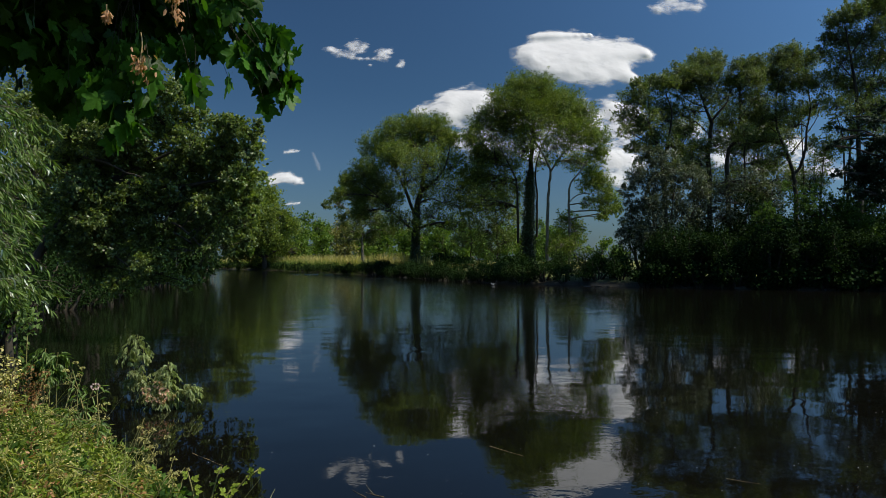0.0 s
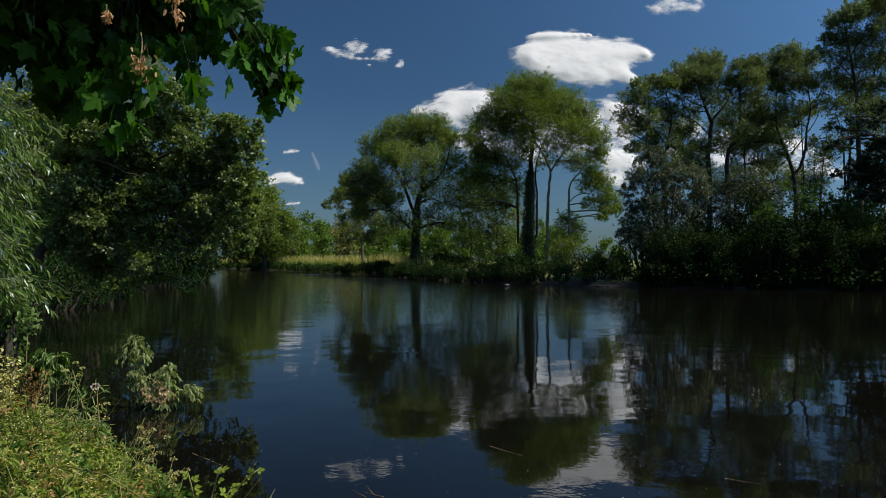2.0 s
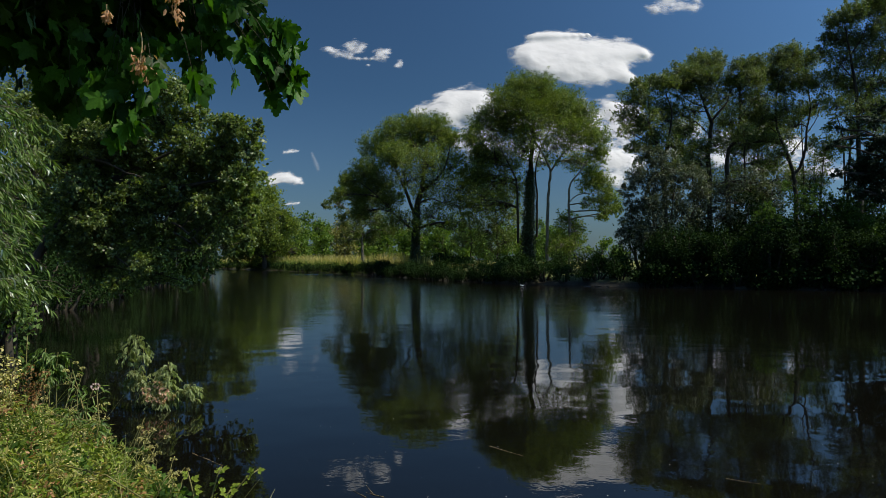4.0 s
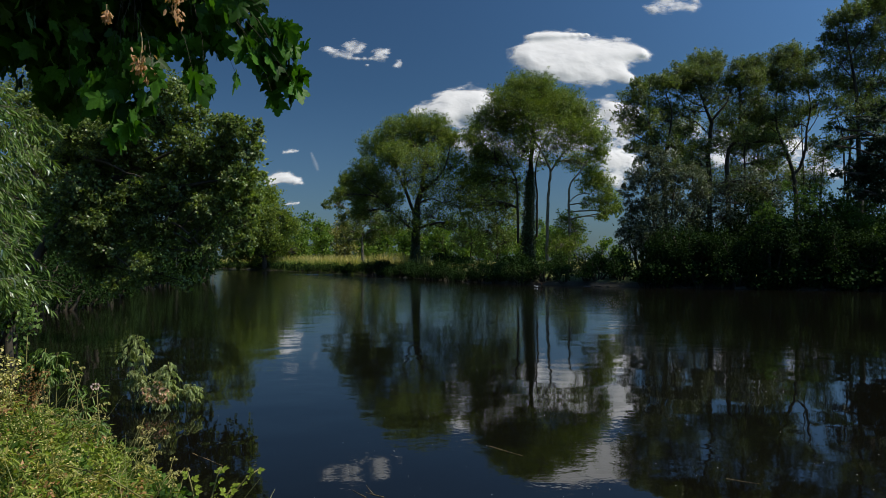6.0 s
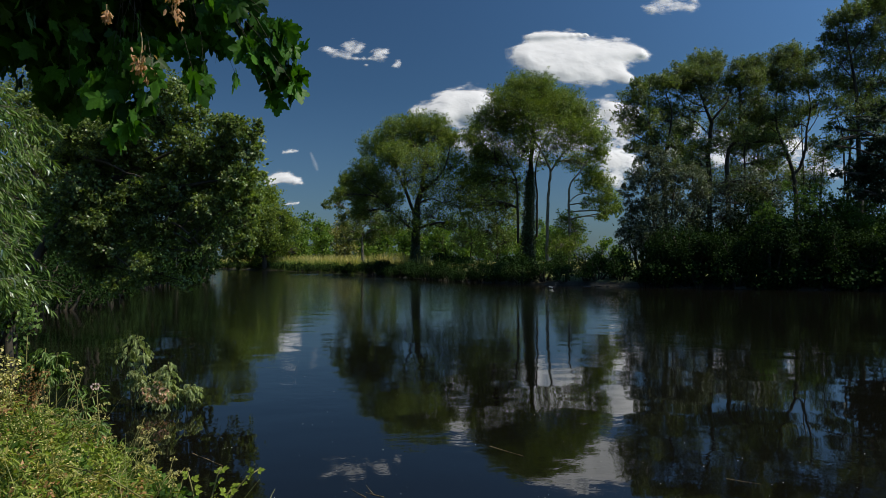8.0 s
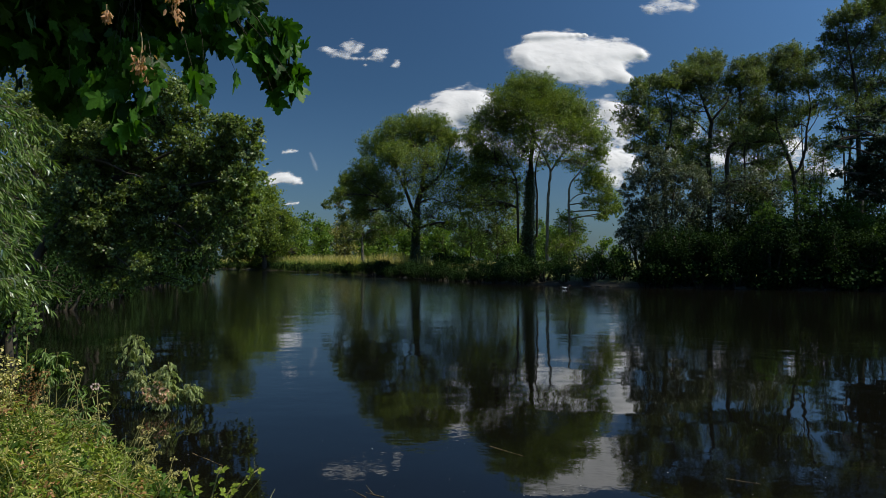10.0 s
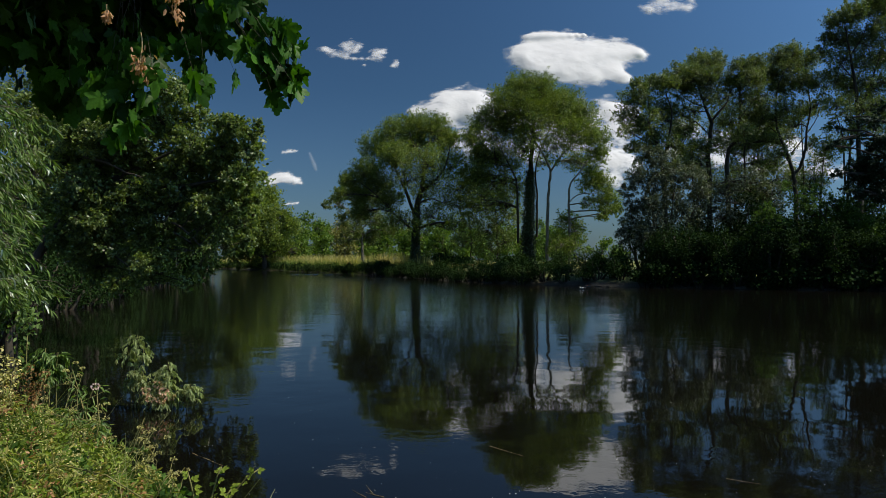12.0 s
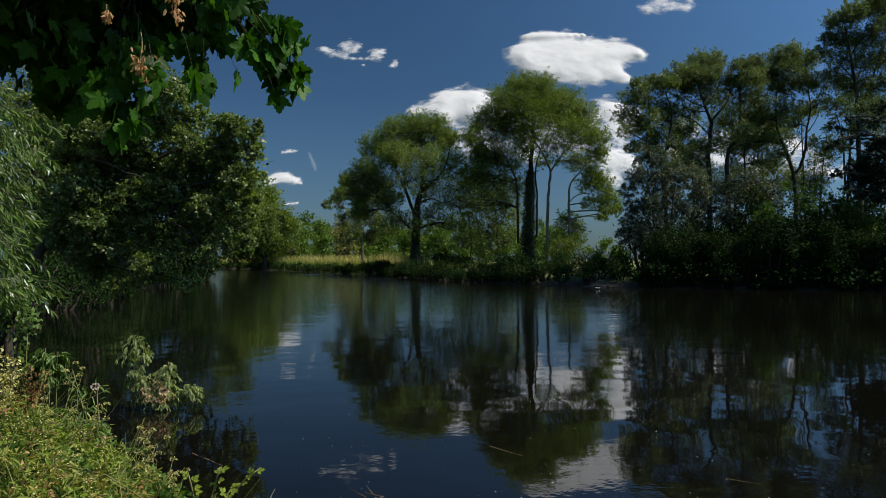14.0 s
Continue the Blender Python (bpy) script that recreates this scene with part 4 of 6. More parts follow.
leafy_tree("very tall airy tree towering over the wooded bank", (27.7, 49.0, 0.70), TOWERING_WOOD, TOWERING_FULL, TOWERING_AIRY, leaf=0.115, mat=LEAF_POPLAR, thin=1.3, seed=25, bark=BARK_DARK, group="trees of the wooded bank")

AIRY_BACK_WOOD = [
    (0.144, 0.038, [(0.1, 0, 1.24), (0.24, 0, 7.18), (0.71, 0, 10.03), (0.95, 0, 11.93)]),
    (0.115, 0.03, [(-4.75, 0, 1.24), (-4.85, 0, 7.18), (-4.99, 0, 10.5)]),
    (0.115, 0.03, [(5.7, 0, 1.24), (5.94, 0, 7.18), (6.27, 0, 10.03)]),
]
AIRY_BACK_FULL = [
    (-5.64, 0.92, 10.16, 0.74), (-5.11, -1.31, 8.44, 0.85), (-0.98, 1.12, 8.74, 0.85), (1.57, 0.32, 8.64, 0.74),
]
AIRY_BACK_AIRY = [
    (-1.16, 0.66, 10.84, 1.61), (0.58, -0.32, 11.16, 1.73), (0.21, 0.49, 12.73, 1.61), (2.88, 1.1, 12.36, 1.36), (-5.28, 0.55, 12.26, 1.48),
    (-6.38, 0.88, 11.6, 1.48), (-3.32, -1.89, 11.36, 1.36), (1.29, -1.36, 8.9, 1.61), (-0.57, -0.24, 10.94, 1.36), (-4.79, 0.6, 9.63, 1.61),
    (-6.53, -1.12, 8.46, 1.61), (-3.29, 0.74, 8.21, 1.48), (6.21, 0.52, 9.38, 1.24), (5.69, -1.83, 9.99, 0.86), (5.17, -0.11, 7.64, 1.48),
    (2.58, -1.1, 7.07, 1.61), (1.56, -1.78, 10.69, 1.24), (-2.47, -1.47, 7.03, 1.73), (0.16, -0.73, 7.1, 1.73),
]
leafy_tree("light thin-leaved poplars standing behind the dark ones", (25.9, 62.0, 0.70), AIRY_BACK_WOOD, AIRY_BACK_FULL, AIRY_BACK_AIRY, leaf=0.13, mat=LEAF_POPLAR, thin=1.1, seed=26, bark=BARK_DARK, group="trees of the wooded bank")

GREY_WOOD = [
    (0.13, 0.03, [(0, 0, 0.45), (-0.19, 0, 3.45), (-0.56, 0, 5.71), (-0.75, 0, 7.58)]),
    (0.101, 0.03, [(0.11, 0, 0.45), (0.75, 0, 3.45), (1.13, 0, 6.08)]),
    (0.101, 0.03, [(0.19, 0, 0.45), (1.88, 0, 3.45), (2.82, 0, 5.71)]),
    (0.086, 0.022, [(-0.11, 0, 0.45), (-1.31, 0, 2.7), (-1.88, 0, 4.58)]),
]
GREY_FULL = [
    (-1.07, -0.76, 8.04, 0.76), (-0.1, -0.74, 7.67, 1.01), (-1.61, -1.11, 6.63, 0.93), (-0.21, -0.08, 6.45, 1.18), (0.92, -0.29, 6.72, 1.01),
    (-1.92, 0.27, 5.73, 0.67), (-1.56, 0.22, 4.52, 0.84), (-0.74, -0.63, 4.83, 1.09), (1.24, 0.97, 5.34, 1.09), (1.85, -1.2, 6.51, 1.01),
    (2.74, -0.23, 5.5, 1.09),
]
GREY_AIRY = [
    (1.59, -0.53, 3.99, 1.37), (-2.04, -0.22, 3.26, 0.98), (-0.45, -0.92, 3.23, 1.27), (3.93, 0.8, 4.56, 1.17), (4.58, -0.3, 5.49, 1.27),
    (5.73, -1.11, 6.15, 1.27), (6.5, 0.27, 4.79, 1.17), (-1.2, -0.97, 2.49, 0.98), (-2.41, 0.11, 2.71, 0.68), (7.52, -0.39, 5.48, 1.17),
    (4.77, 0.19, 3.65, 1.17), (2.82, 1.1, 2.93, 1.17),
]
leafy_tree("grey-green sallow with dense rounded foliage by the water", (14.3, 49.0, 0.50), GREY_WOOD, GREY_FULL, GREY_AIRY, leaf=0.13, mat=LEAF_GREY, seed=27, brush=0.2, bark=BARK_DARK, group="trees of the wooded bank")

SUNNY_WOOD = [
    (0.115, 0.03, [(0.1, 0, 0.22), (-0.16, 0, 2.18), (-0.42, 0, 3.64)]),
    (0.101, 0.03, [(0.16, 0, 0.22), (0.55, 0, 2.18), (0.81, 0, 3.81)]),
    (0.086, 0.022, [(0.23, 0, 0.22), (1.3, 0, 1.85), (1.95, 0, 3.48)]),
]
SUNNY_FULL = [
    (0.24, 0.51, 4.43, 0.73), (0.74, -0.13, 3.99, 0.8), (-0.56, 0.5, 3.67, 0.8), (0.42, 0.23, 3.16, 0.95), (1.41, -0.21, 3.53, 0.58),
    (-1.75, -0.57, 4.35, 0.66), (1.29, 0.15, 2.57, 0.66),
]
SUNNY_AIRY = [
    (2.34, 0.1, 4.07, 0.76), (-0.28, 0.73, 2.53, 0.85), (-1.49, 0.75, 3.69, 0.68), (-1.97, 0.17, 4.8, 0.68), (1.98, -0.24, 2.82, 0.85),
    (-0.82, 0.63, 5.17, 0.59), (-1.86, -0.8, 1.84, 0.51),
]
leafy_tree("leafy green sallow in front of taller trees on the bank", (22.5, 42.5, 0.50), SUNNY_WOOD, SUNNY_FULL, SUNNY_AIRY, leaf=0.11, mat=LEAF_SALLOW, seed=28, brush=0.15, bark=BARK_DARK, group="trees of the wooded bank")

YOUNG_SALLOW_WOOD = [
    (0.072, 0.022, [(0, 0, 0.22), (-0.07, 0, 2.18), (0, 0, 3.64)]),
    (0.058, 0.015, [(0.07, 0, 0.22), (0.59, 0, 2.18), (0.85, 0, 3.15)]),
]
YOUNG_SALLOW_FULL = [
    (-0.34, -0.47, 4.03, 0.51), (0.36, 0.08, 3.48, 0.51),
]
YOUNG_SALLOW_AIRY = [
    (-0.59, 0.14, 3.42, 0.59), (0.55, -0.43, 2.97, 0.59), (-0.26, 0.16, 2.67, 0.59), (1.13, 0.47, 5.48, 0.42), (0.26, -0.15, 2.17, 0.51),
]
leafy_tree("small leafy sallow among dark bushes on the bank", (18.8, 42.5, 0.50), YOUNG_SALLOW_WOOD, YOUNG_SALLOW_FULL, YOUNG_SALLOW_AIRY, leaf=0.11, mat=LEAF_SALLOW, seed=29, brush=0.15, bark=BARK_DARK, group="trees of the wooded bank")

SCREENED_WOOD = [
    (0.216, 0.06, [(0, 0, 0.29), (0.62, 0, 2.9), (1.43, 0, 5.28), (2.14, 0, 7.65)]),
    (0.115, 0.03, [(0.71, 0, 3.38), (2.85, 0, 5.28), (4.99, 0, 6.7), (6.18, 0, 8.13)]),
    (0.086, 0.022, [(1.43, 0, 5.28), (1.19, 0, 8.13), (0.95, 0, 10.03)]),
]
SCREENED_FULL = [
    (5.76, -0.2, 8.1, 1.17), (4.75, -0.82, 6.39, 1.49), (6.34, -0.63, 6.41, 0.85), (3.37, 1.42, 8.78, 1.49), (2.02, -0.36, 9.03, 1.6),
    (2.16, 1.38, 6.34, 1.6), (-0.21, 1.24, 8.75, 1.49), (4.19, 0.29, 4.34, 1.17), (2.38, -0.72, 3.82, 1.38), (-0.77, 1.44, 5.86, 1.49),
]
SCREENED_AIRY = [
    (6.42, -0.01, 7.65, 0.86), (5.53, -0.25, 5.02, 0.99),
]
leafy_tree("broad leafy tree farther along the near bank", (-22.8, 62.0, 0.70), SCREENED_WOOD, SCREENED_FULL, SCREENED_AIRY, leaf=0.16, mat=LEAF_WARM, seed=30, bark=BARK_DARK, group="trees of the near bank")

OVERHANG_WOOD = [
    (0.115, 0.045, [(0, 0, -0.25), (0.72, 0.2, 1.28), (1.5, 0.3, 2.48), (2.39, 0.2, 3.07), (3.19, 0, 3.41)]),
    (0.065, 0.019, [(1.5, 0.3, 2.48), (2.39, 0.2, 2.45), (3.3, 0, 2.23), (4.23, -0.3, 1.75)]),
    (0.05, 0.015, [(2.39, 0.2, 3.07), (3.66, 0, 2.93), (4.6, 0, 3.05), (5.31, 0, 3.29)]),
    (0.043, 0.015, [(2.39, 0.2, 3.07), (3.07, 0, 3.88), (3.58, 0.2, 4.51), (4.03, 0.3, 4.77)]),
    (0.036, 0.011, [(3.19, 0, 3.41), (4.08, -0.2, 3.73), (4.84, 0, 4), (5.43, 0, 4)]),
    (0.036, 0.009, [(2.13, -0.5, 3.48), (2.59, -0.5, 3.36), (2.99, -0.5, 3.17), (3.33, -0.5, 3.06)]),
    (0.036, 0.011, [(3.3, 0, 2.23), (4, -0.3, 2.09), (4.58, -0.3, 1.52)]),
    (0.036, 0.011, [(1.5, 0.3, 2.48), (2.24, 0, 1.75), (2.95, 0, 1.16)]),
]
OVERHANG_FULL = [
    (3.85, -0.2, 4.84, 0.48), (4.07, 0.53, 4.51, 0.34), (4.78, -0.01, 4.21, 0.32), (5.2, -0.23, 4.1, 0.32), (5.46, -0.03, 4.09, 0.24),
    (5.63, -0.42, 3.6, 0.19), (5.18, 0.13, 3.64, 0.37), (4.74, -0.06, 3.66, 0.42), (4.27, -0.23, 3.75, 0.48), (3.54, 0.31, 4.23, 0.53),
    (3.04, 0.36, 4.39, 0.53), (2.95, -0.54, 4.04, 0.53), (5.56, 0.04, 3.23, 0.19), (5.2, -0.25, 3.05, 0.4), (4.43, 0.48, 3.1, 0.45),
    (3.3, 0.31, 3.45, 0.48), (5.48, -0.28, 2.65, 0.24), (5.03, -0.26, 2.54, 0.37), (4.55, -0.38, 2.53, 0.34), (5.17, 0.54, 2.16, 0.26),
    (4.91, -0.23, 2, 0.29), (4.33, 0.12, 2.05, 0.26), (3.26, -0.03, 2.75, 0.42), (2.82, 0.16, 3.55, 0.45),
]
OVERHANG_FULL_MORE = [
    (5.28, 0.11, 1.78, 0.19), (4.94, 0.27, 1.69, 0.19), (4.64, -0.42, 1.65, 0.2), (4.03, 0.29, 1.78, 0.24), (3.74, -0.22, 1.54, 0.26),
    (4.5, 0.04, 1.35, 0.13), (4.33, -0.18, 1.14, 0.16), (4.09, -0.22, 0.96, 0.15), (3.71, 0.03, 1.02, 0.19), (3.85, -0.04, 2.05, 0.32),
    (2.84, -0.15, 2.63, 0.45), (2.42, 0.27, 2.06, 0.37), (3.09, 0.1, 1.88, 0.32), (3.41, -0.51, 1.38, 0.29), (2.37, -0.27, 3.83, 0.53),
    (1.79, -0.05, 4.11, 0.53), (1.3, 0.46, 3.47, 0.5), (1.86, 0.43, 3.22, 0.48), (1.63, 0.05, 2.58, 0.48), (2.38, -0.53, 2.2, 0.42),
    (1.26, 0.31, 1.88, 0.45), (1.93, -0.08, 1.52, 0.37),
]
OVERHANG_AIRY = [
    (3.92, 0.08, 3.18, 0.52), (3.81, 0.23, 2.57, 0.49), (3.31, 0.15, 2.29, 0.46), (3.14, -0.02, 0.99, 0.28), (2.4, 0.45, 1.4, 0.43),
    (2.3, -0.13, 1.75, 0.43), (2.53, -0.12, 0.87, 0.28), (1.88, 0.39, 1.16, 0.34), (2.11, -0.33, 2.09, 0.43), (2.35, -0.22, 2.68, 0.46),
    (1.95, 0.36, 3.45, 0.52), (2.12, -0.48, 2.89, 0.46),
]
leafy_tree("spreading tree leaning over the water with dense sunlit foliage", (-9.4, 15.4, 0.30), OVERHANG_WOOD, OVERHANG_FULL + OVERHANG_FULL_MORE, OVERHANG_AIRY, leaf=0.06, mat=LEAF_ELM, seed=31, brush=-0.25, layers=5.2, thin=1.7, inner=True, bark=BARK_DARK, shape=LOZENGE, group="trees of the near bank")

CONIFER_WOOD = [
    (0.202, 0.038, [(0.06, 0, 0.03), (0, 0, 6.15), (-0.06, 0, 10.98)]),
]
CONIFER_FULL = [
    (-3.11, -0.28, 5.89, 0.32), (-3.5, -0.22, 5.71, 0.22), (-2.02, 0.42, 6.46, 0.47), (-1.3, 0.27, 6.76, 0.54), (-2.76, -0.34, 4.96, 0.4),
    (-1.44, 0.3, 5.6, 0.65), (-0.92, -0.36, 6.11, 0.72), (-0.57, 0.12, 4.87, 0.72), (-0.8, -0.37, 7.7, 0.58), (-1.32, -0.5, 8.76, 0.43),
    (-0.36, 0.37, 9.77, 0.43), (-3.37, -0.29, 7.71, 0.25), (-3.69, -0.28, 7.46, 0.18), (-2.64, 0.48, 8.55, 0.29), (-2.18, 0.37, 9.18, 0.29),
    (0.03, -0.21, 7.4, 1.08), (0.44, 0.46, 5.56, 1.08), (-2.07, 0.04, 5.7, 0.43), (-1.02, 0.18, 5.01, 0.58), (-2.1, -0.3, 4.77, 0.43),
    (-0.87, 0.44, 7.44, 0.43), (-1.18, 0.19, 6.17, 0.58), (-1.99, 0.47, 7.96, 0.29), (-1.58, 0.39, 8.99, 0.29),
]
CONIFER_AIRY = [
    (-1.85, -0.2, 8.05, 0.33),
]
leafy_tree("dark dense conifer with drooping layered boughs", (25.6, 42.0, 0.70), CONIFER_WOOD, CONIFER_FULL, CONIFER_AIRY, leaf=0.13, mat=LEAF_DARK, seed=33, brush=-0.35, layers=7.0, bark=BARK_DARK, group="trees of the wooded bank")

FILLING_WOOD = [
    (0.144, 0.038, [(0, 0, 1.23), (0.09, 0, 6.98), (0.37, 0, 11.57), (0.23, 0, 14.79)]),
    (0.108, 0.03, [(-6.9, 0, 1.23), (-6.8, 0, 7.44), (-6.99, 0, 12.03)]),
    (0.108, 0.03, [(-3.45, 0, 1.23), (-3.49, 0, 6.98), (-3.68, 0, 12.49)]),
]
FILLING_AIRY = [
    (-0.19, 0.49, 13.05, 1.43), (1.93, 0.97, 11.75, 1.55), (1.59, 1.18, 14.6, 1.43), (3.91, 1.77, 10.47, 1.67), (0.53, 0.96, 15.48, 1.2),
    (-2.85, 1.69, 13.05, 1.2), (-7.71, -1.88, 11.91, 1.31), (-9.25, -0.14, 12.7, 1.2), (-1.87, 1.77, 7.15, 1.43), (2.42, 0.6, 13.54, 1.43),
    (4.18, 1.6, 12.8, 1.55), (-1.74, -1.55, 10.41, 0.72), (-4.89, -0.12, 10.86, 1.08), (-8.47, -1.01, 11.17, 1.08), (-10.51, 0.18, 12.3, 1.08),
    (1.78, 0.3, 8.39, 1.55), (-5.52, -1.95, 7.23, 1.31),
]
leafy_tree("thin-leaved trees deep in the wood behind the bank", (32.9, 60.0, 0.70), FILLING_WOOD, [], FILLING_AIRY, leaf=0.13, mat=LEAF_POPLAR, thin=0.8, seed=34, bark=BARK_DARK, group="trees of the wooded bank")

# unseen tree, added to close off the wood and shade its end
OUTER_CROWN = [
    (-4.2, -2.1, 18.1, 2.57), (1.1, 1.4, 21.9, 2.73), (3.5, 1.0, 19.1, 2.71), (-5.1, -3.5, 13.5, 2.51), (1.6, -0.2, 13.8, 2.66),
    (-4.8, -1.7, 9.6, 2.16), (-2.5, -3.4, 8.9, 2.51), (1.3, -2.8, 9.5, 2.54), (-2.8, -1.4, 5.8, 2.60), (-0.1, -2.4, 5.3, 2.56),
    (-5.8, -1.9, 4.4, 2.15),
]
tree("tree", "tall dark poplar added out of view past the wooded bank", (43.4, 58.0, 0.70), OUTER_CROWN, 0.4, 0.2, LEAF_POPLAR, 28, stems=((0.0, 0.0, 19.7), (-2.7, 0.5, 16.1),), density=30, per=36, clump=0.5, group="trees of the wooded bank")

INLAND_CROWN = [
    (1.9, 0.5, 7.6, 1.33), (1.5, -0.5, 6.0, 1.40), (0.8, -1.5, 4.9, 1.36), (-0.2, 0.4, 2.3, 1.44), (1.2, 0.2, 2.7, 1.20),
    (0.7, 1.4, 1.1, 1.12), (2.5, 1.3, 1.1, 0.99), (-1.0, 0.4, 7.6, 1.45), (-0.6, -0.6, 0.8, 1.40), (0.0, 1.3, 9.0, 1.24),
    (3.3, -1.4, 8.3, 0.91), (-0.0, -1.6, 3.8, 1.35), (1.6, 0.2, 6.8, 1.08), (1.0, 0.4, 7.9, 1.08), (2.9, -1.1, 5.8, 1.03),
    (0.2, 0.4, 7.3, 1.20),
]
tree("tree", "dark leafy tree standing deep in shade on the near bank", (-17.2, 31.0, 0.40), INLAND_CROWN, 0.3, 0.125, LEAF_ELM, 32, stems=((0.7, 0.0, 6.1),), density=70, per=56, clump=0.36, group="trees of the near bank")

BEND_CROWN = [
    (-1.5, 3.2, 11.2, 2.97), (2.2, -0.8, 7.7, 2.33), (0.6, -0.5, 3.5, 1.5), (-1.6, -0.8, 3.3, 1.5), (0.6, 6.5, 2.6, 2.1), (3.6, 7.4, 2.0, 1.7), (-2.4, 4.5, 2.2, 2.2), (-5.5, 3.0, 2.4, 2.3), (4.1, -0.4, 6.4, 1.80), (1.2, -1.8, 4.7, 2.31), (-2.2, -2.0, 8.1, 3.38),
    (-5.3, 4.4, 12.3, 3.38), (-6.0, -1.2, 6.4, 3.58), (-3.5, 3.1, 4.2, 2.41), (2.3, 1.9, 3.9, 1.65),
]
tree("tree", "leafy tree at the river bend", (-28.4, 118.0, 0.70), BEND_CROWN, 0.35, 0.3, LEAF_WARM, 33, bark=BARK_DARK, stems=((-0.7, 0.0, 10.0),), density=26, group="trees of the near bank")

SHADE_CROWN = [
    (0.1, 0.7, 6.6, 2.61), (3.6, -1.5, 5.6, 2.09), (-3.8, 3.5, 6.9, 2.74), (4.7, -0.0, 4.0, 1.72), (1.1, -0.5, 3.1, 2.13),
    (-1.5, -1.3, 3.1, 2.51), (2.6, 2.4, 2.3, 1.79), (-4.3, -0.1, 4.4, 2.57), (5.8, -0.7, 2.3, 1.10), (5.2, -0.1, 5.7, 1.29),
    (-3.3, -2.8, 7.5, 2.45),
]
tree("tree", "tall dark tree on the wooded point behind the bank", (-23.8, 56.0, 0.70), SHADE_CROWN, 0.35, 0.24, LEAF_SHADED_SHRUB, 34, stems=((0.2, 0.0, 6.1),), density=20, per=40, clump=0.55, group="trees of the near bank")

# trees beyond the meadow: x, y, height, half width, leaf
FAR_TREES = [
    (-26, 150, 11.7, 3.2, LEAF_FAR),
    (-28, 140, 9.4, 2.6, LEAF_FAR),
    (-23, 160, 10.8, 3.2, LEAF_OLIVE),
    (-22, 135, 6.4, 1.9, LEAF_FAR),
    (-16, 120, 4.7, 1.2, LEAF_OLIVE),
    (-24, 125, 4.9, 1.3, LEAF_FAR),
    (-16, 165, 10.5, 3.3, LEAF_FAR),
    (-11, 150, 8.5, 2.8, LEAF_FAR),
    (-7, 170, 11.1, 3.6, LEAF_FAR),
    (-1, 160, 9.6, 3.2, LEAF_FAR),
    (4, 150, 9.4, 3.0, LEAF_FAR),
    (8, 165, 9.2, 3.0, LEAF_FAR),
    (13, 150, 9.1, 3.0, LEAF_FAR),
    (20, 170, 11.1, 3.6, LEAF_FAR),
    (23, 150, 8.3, 2.5, LEAF_FAR),
    (30, 140, 5.7, 1.8, LEAF_FAR),
    (31, 130, 3.8, 1.3, LEAF_FAR),
    (-35, 150, 6.9, 2.5, LEAF_FAR),
    (-43, 160, 9.5, 3.7, LEAF_FAR),
    (-51, 160, 11.4, 4.4, LEAF_FAR),
    (-15, 132, 6.6, 2.4, LEAF_FAR),
    (-12, 139, 7.5, 2.6, LEAF_FAR),
    (-7, 134, 7.9, 2.5, LEAF_FAR),
    (-4, 141, 7.0, 2.6, LEAF_FAR),
    (0, 136, 7.4, 2.5, LEAF_FAR),
    (8, 138, 6.8, 2.5, LEAF_FAR),
    (19, 135, 6.7, 2.5, LEAF_FAR),
    (24, 142, 7.6, 2.6, LEAF_FAR),
]
for i, (fx, fy, fh, fw, fm) in enumerate(FAR_TREES):
    fr = np.random.default_rng(100 + i)
    crown = [(fr.normal(0, fw * 0.45), fr.normal(0, fw * 0.5), fh * h, fw * fr.uniform(0.4, 0.6)) for h in (0.8, 0.62, 0.66, 0.45, 0.48, 0.3, 0.25)]
    tree("tree", "sunlit olive-green willow beyond the meadow" if fm is LEAF_OLIVE else "sunlit green tree beyond the meadow", (fx, fy, 0.7), crown, 0.3, 0.44, fm, 200 + i,
         density=15, per=28, clump=0.8, feather=0.4, stems=((0.0, 0.0, fh * 0.8),), group="trees beyond the meadow")


# ---------------------------------------------------------------- bank vegetation
def along(line, step, rng, spread):
    """Places strewn along a line, spread behind it."""
    out = []
    for (ax, ay), (bx, by) in zip(line, line[1:]):
        n = max(1, int(math.hypot(bx - ax, by - ay) / step))
        for i in range(n):
            t = (i + rng.uniform()) / n
            out.append((ax + (bx - ax) * t + rng.normal(0, spread[0]), ay + (by - ay) * t + rng.normal(0, spread[0]) + rng.uniform(0, spread[1])))
    return np.array(out)


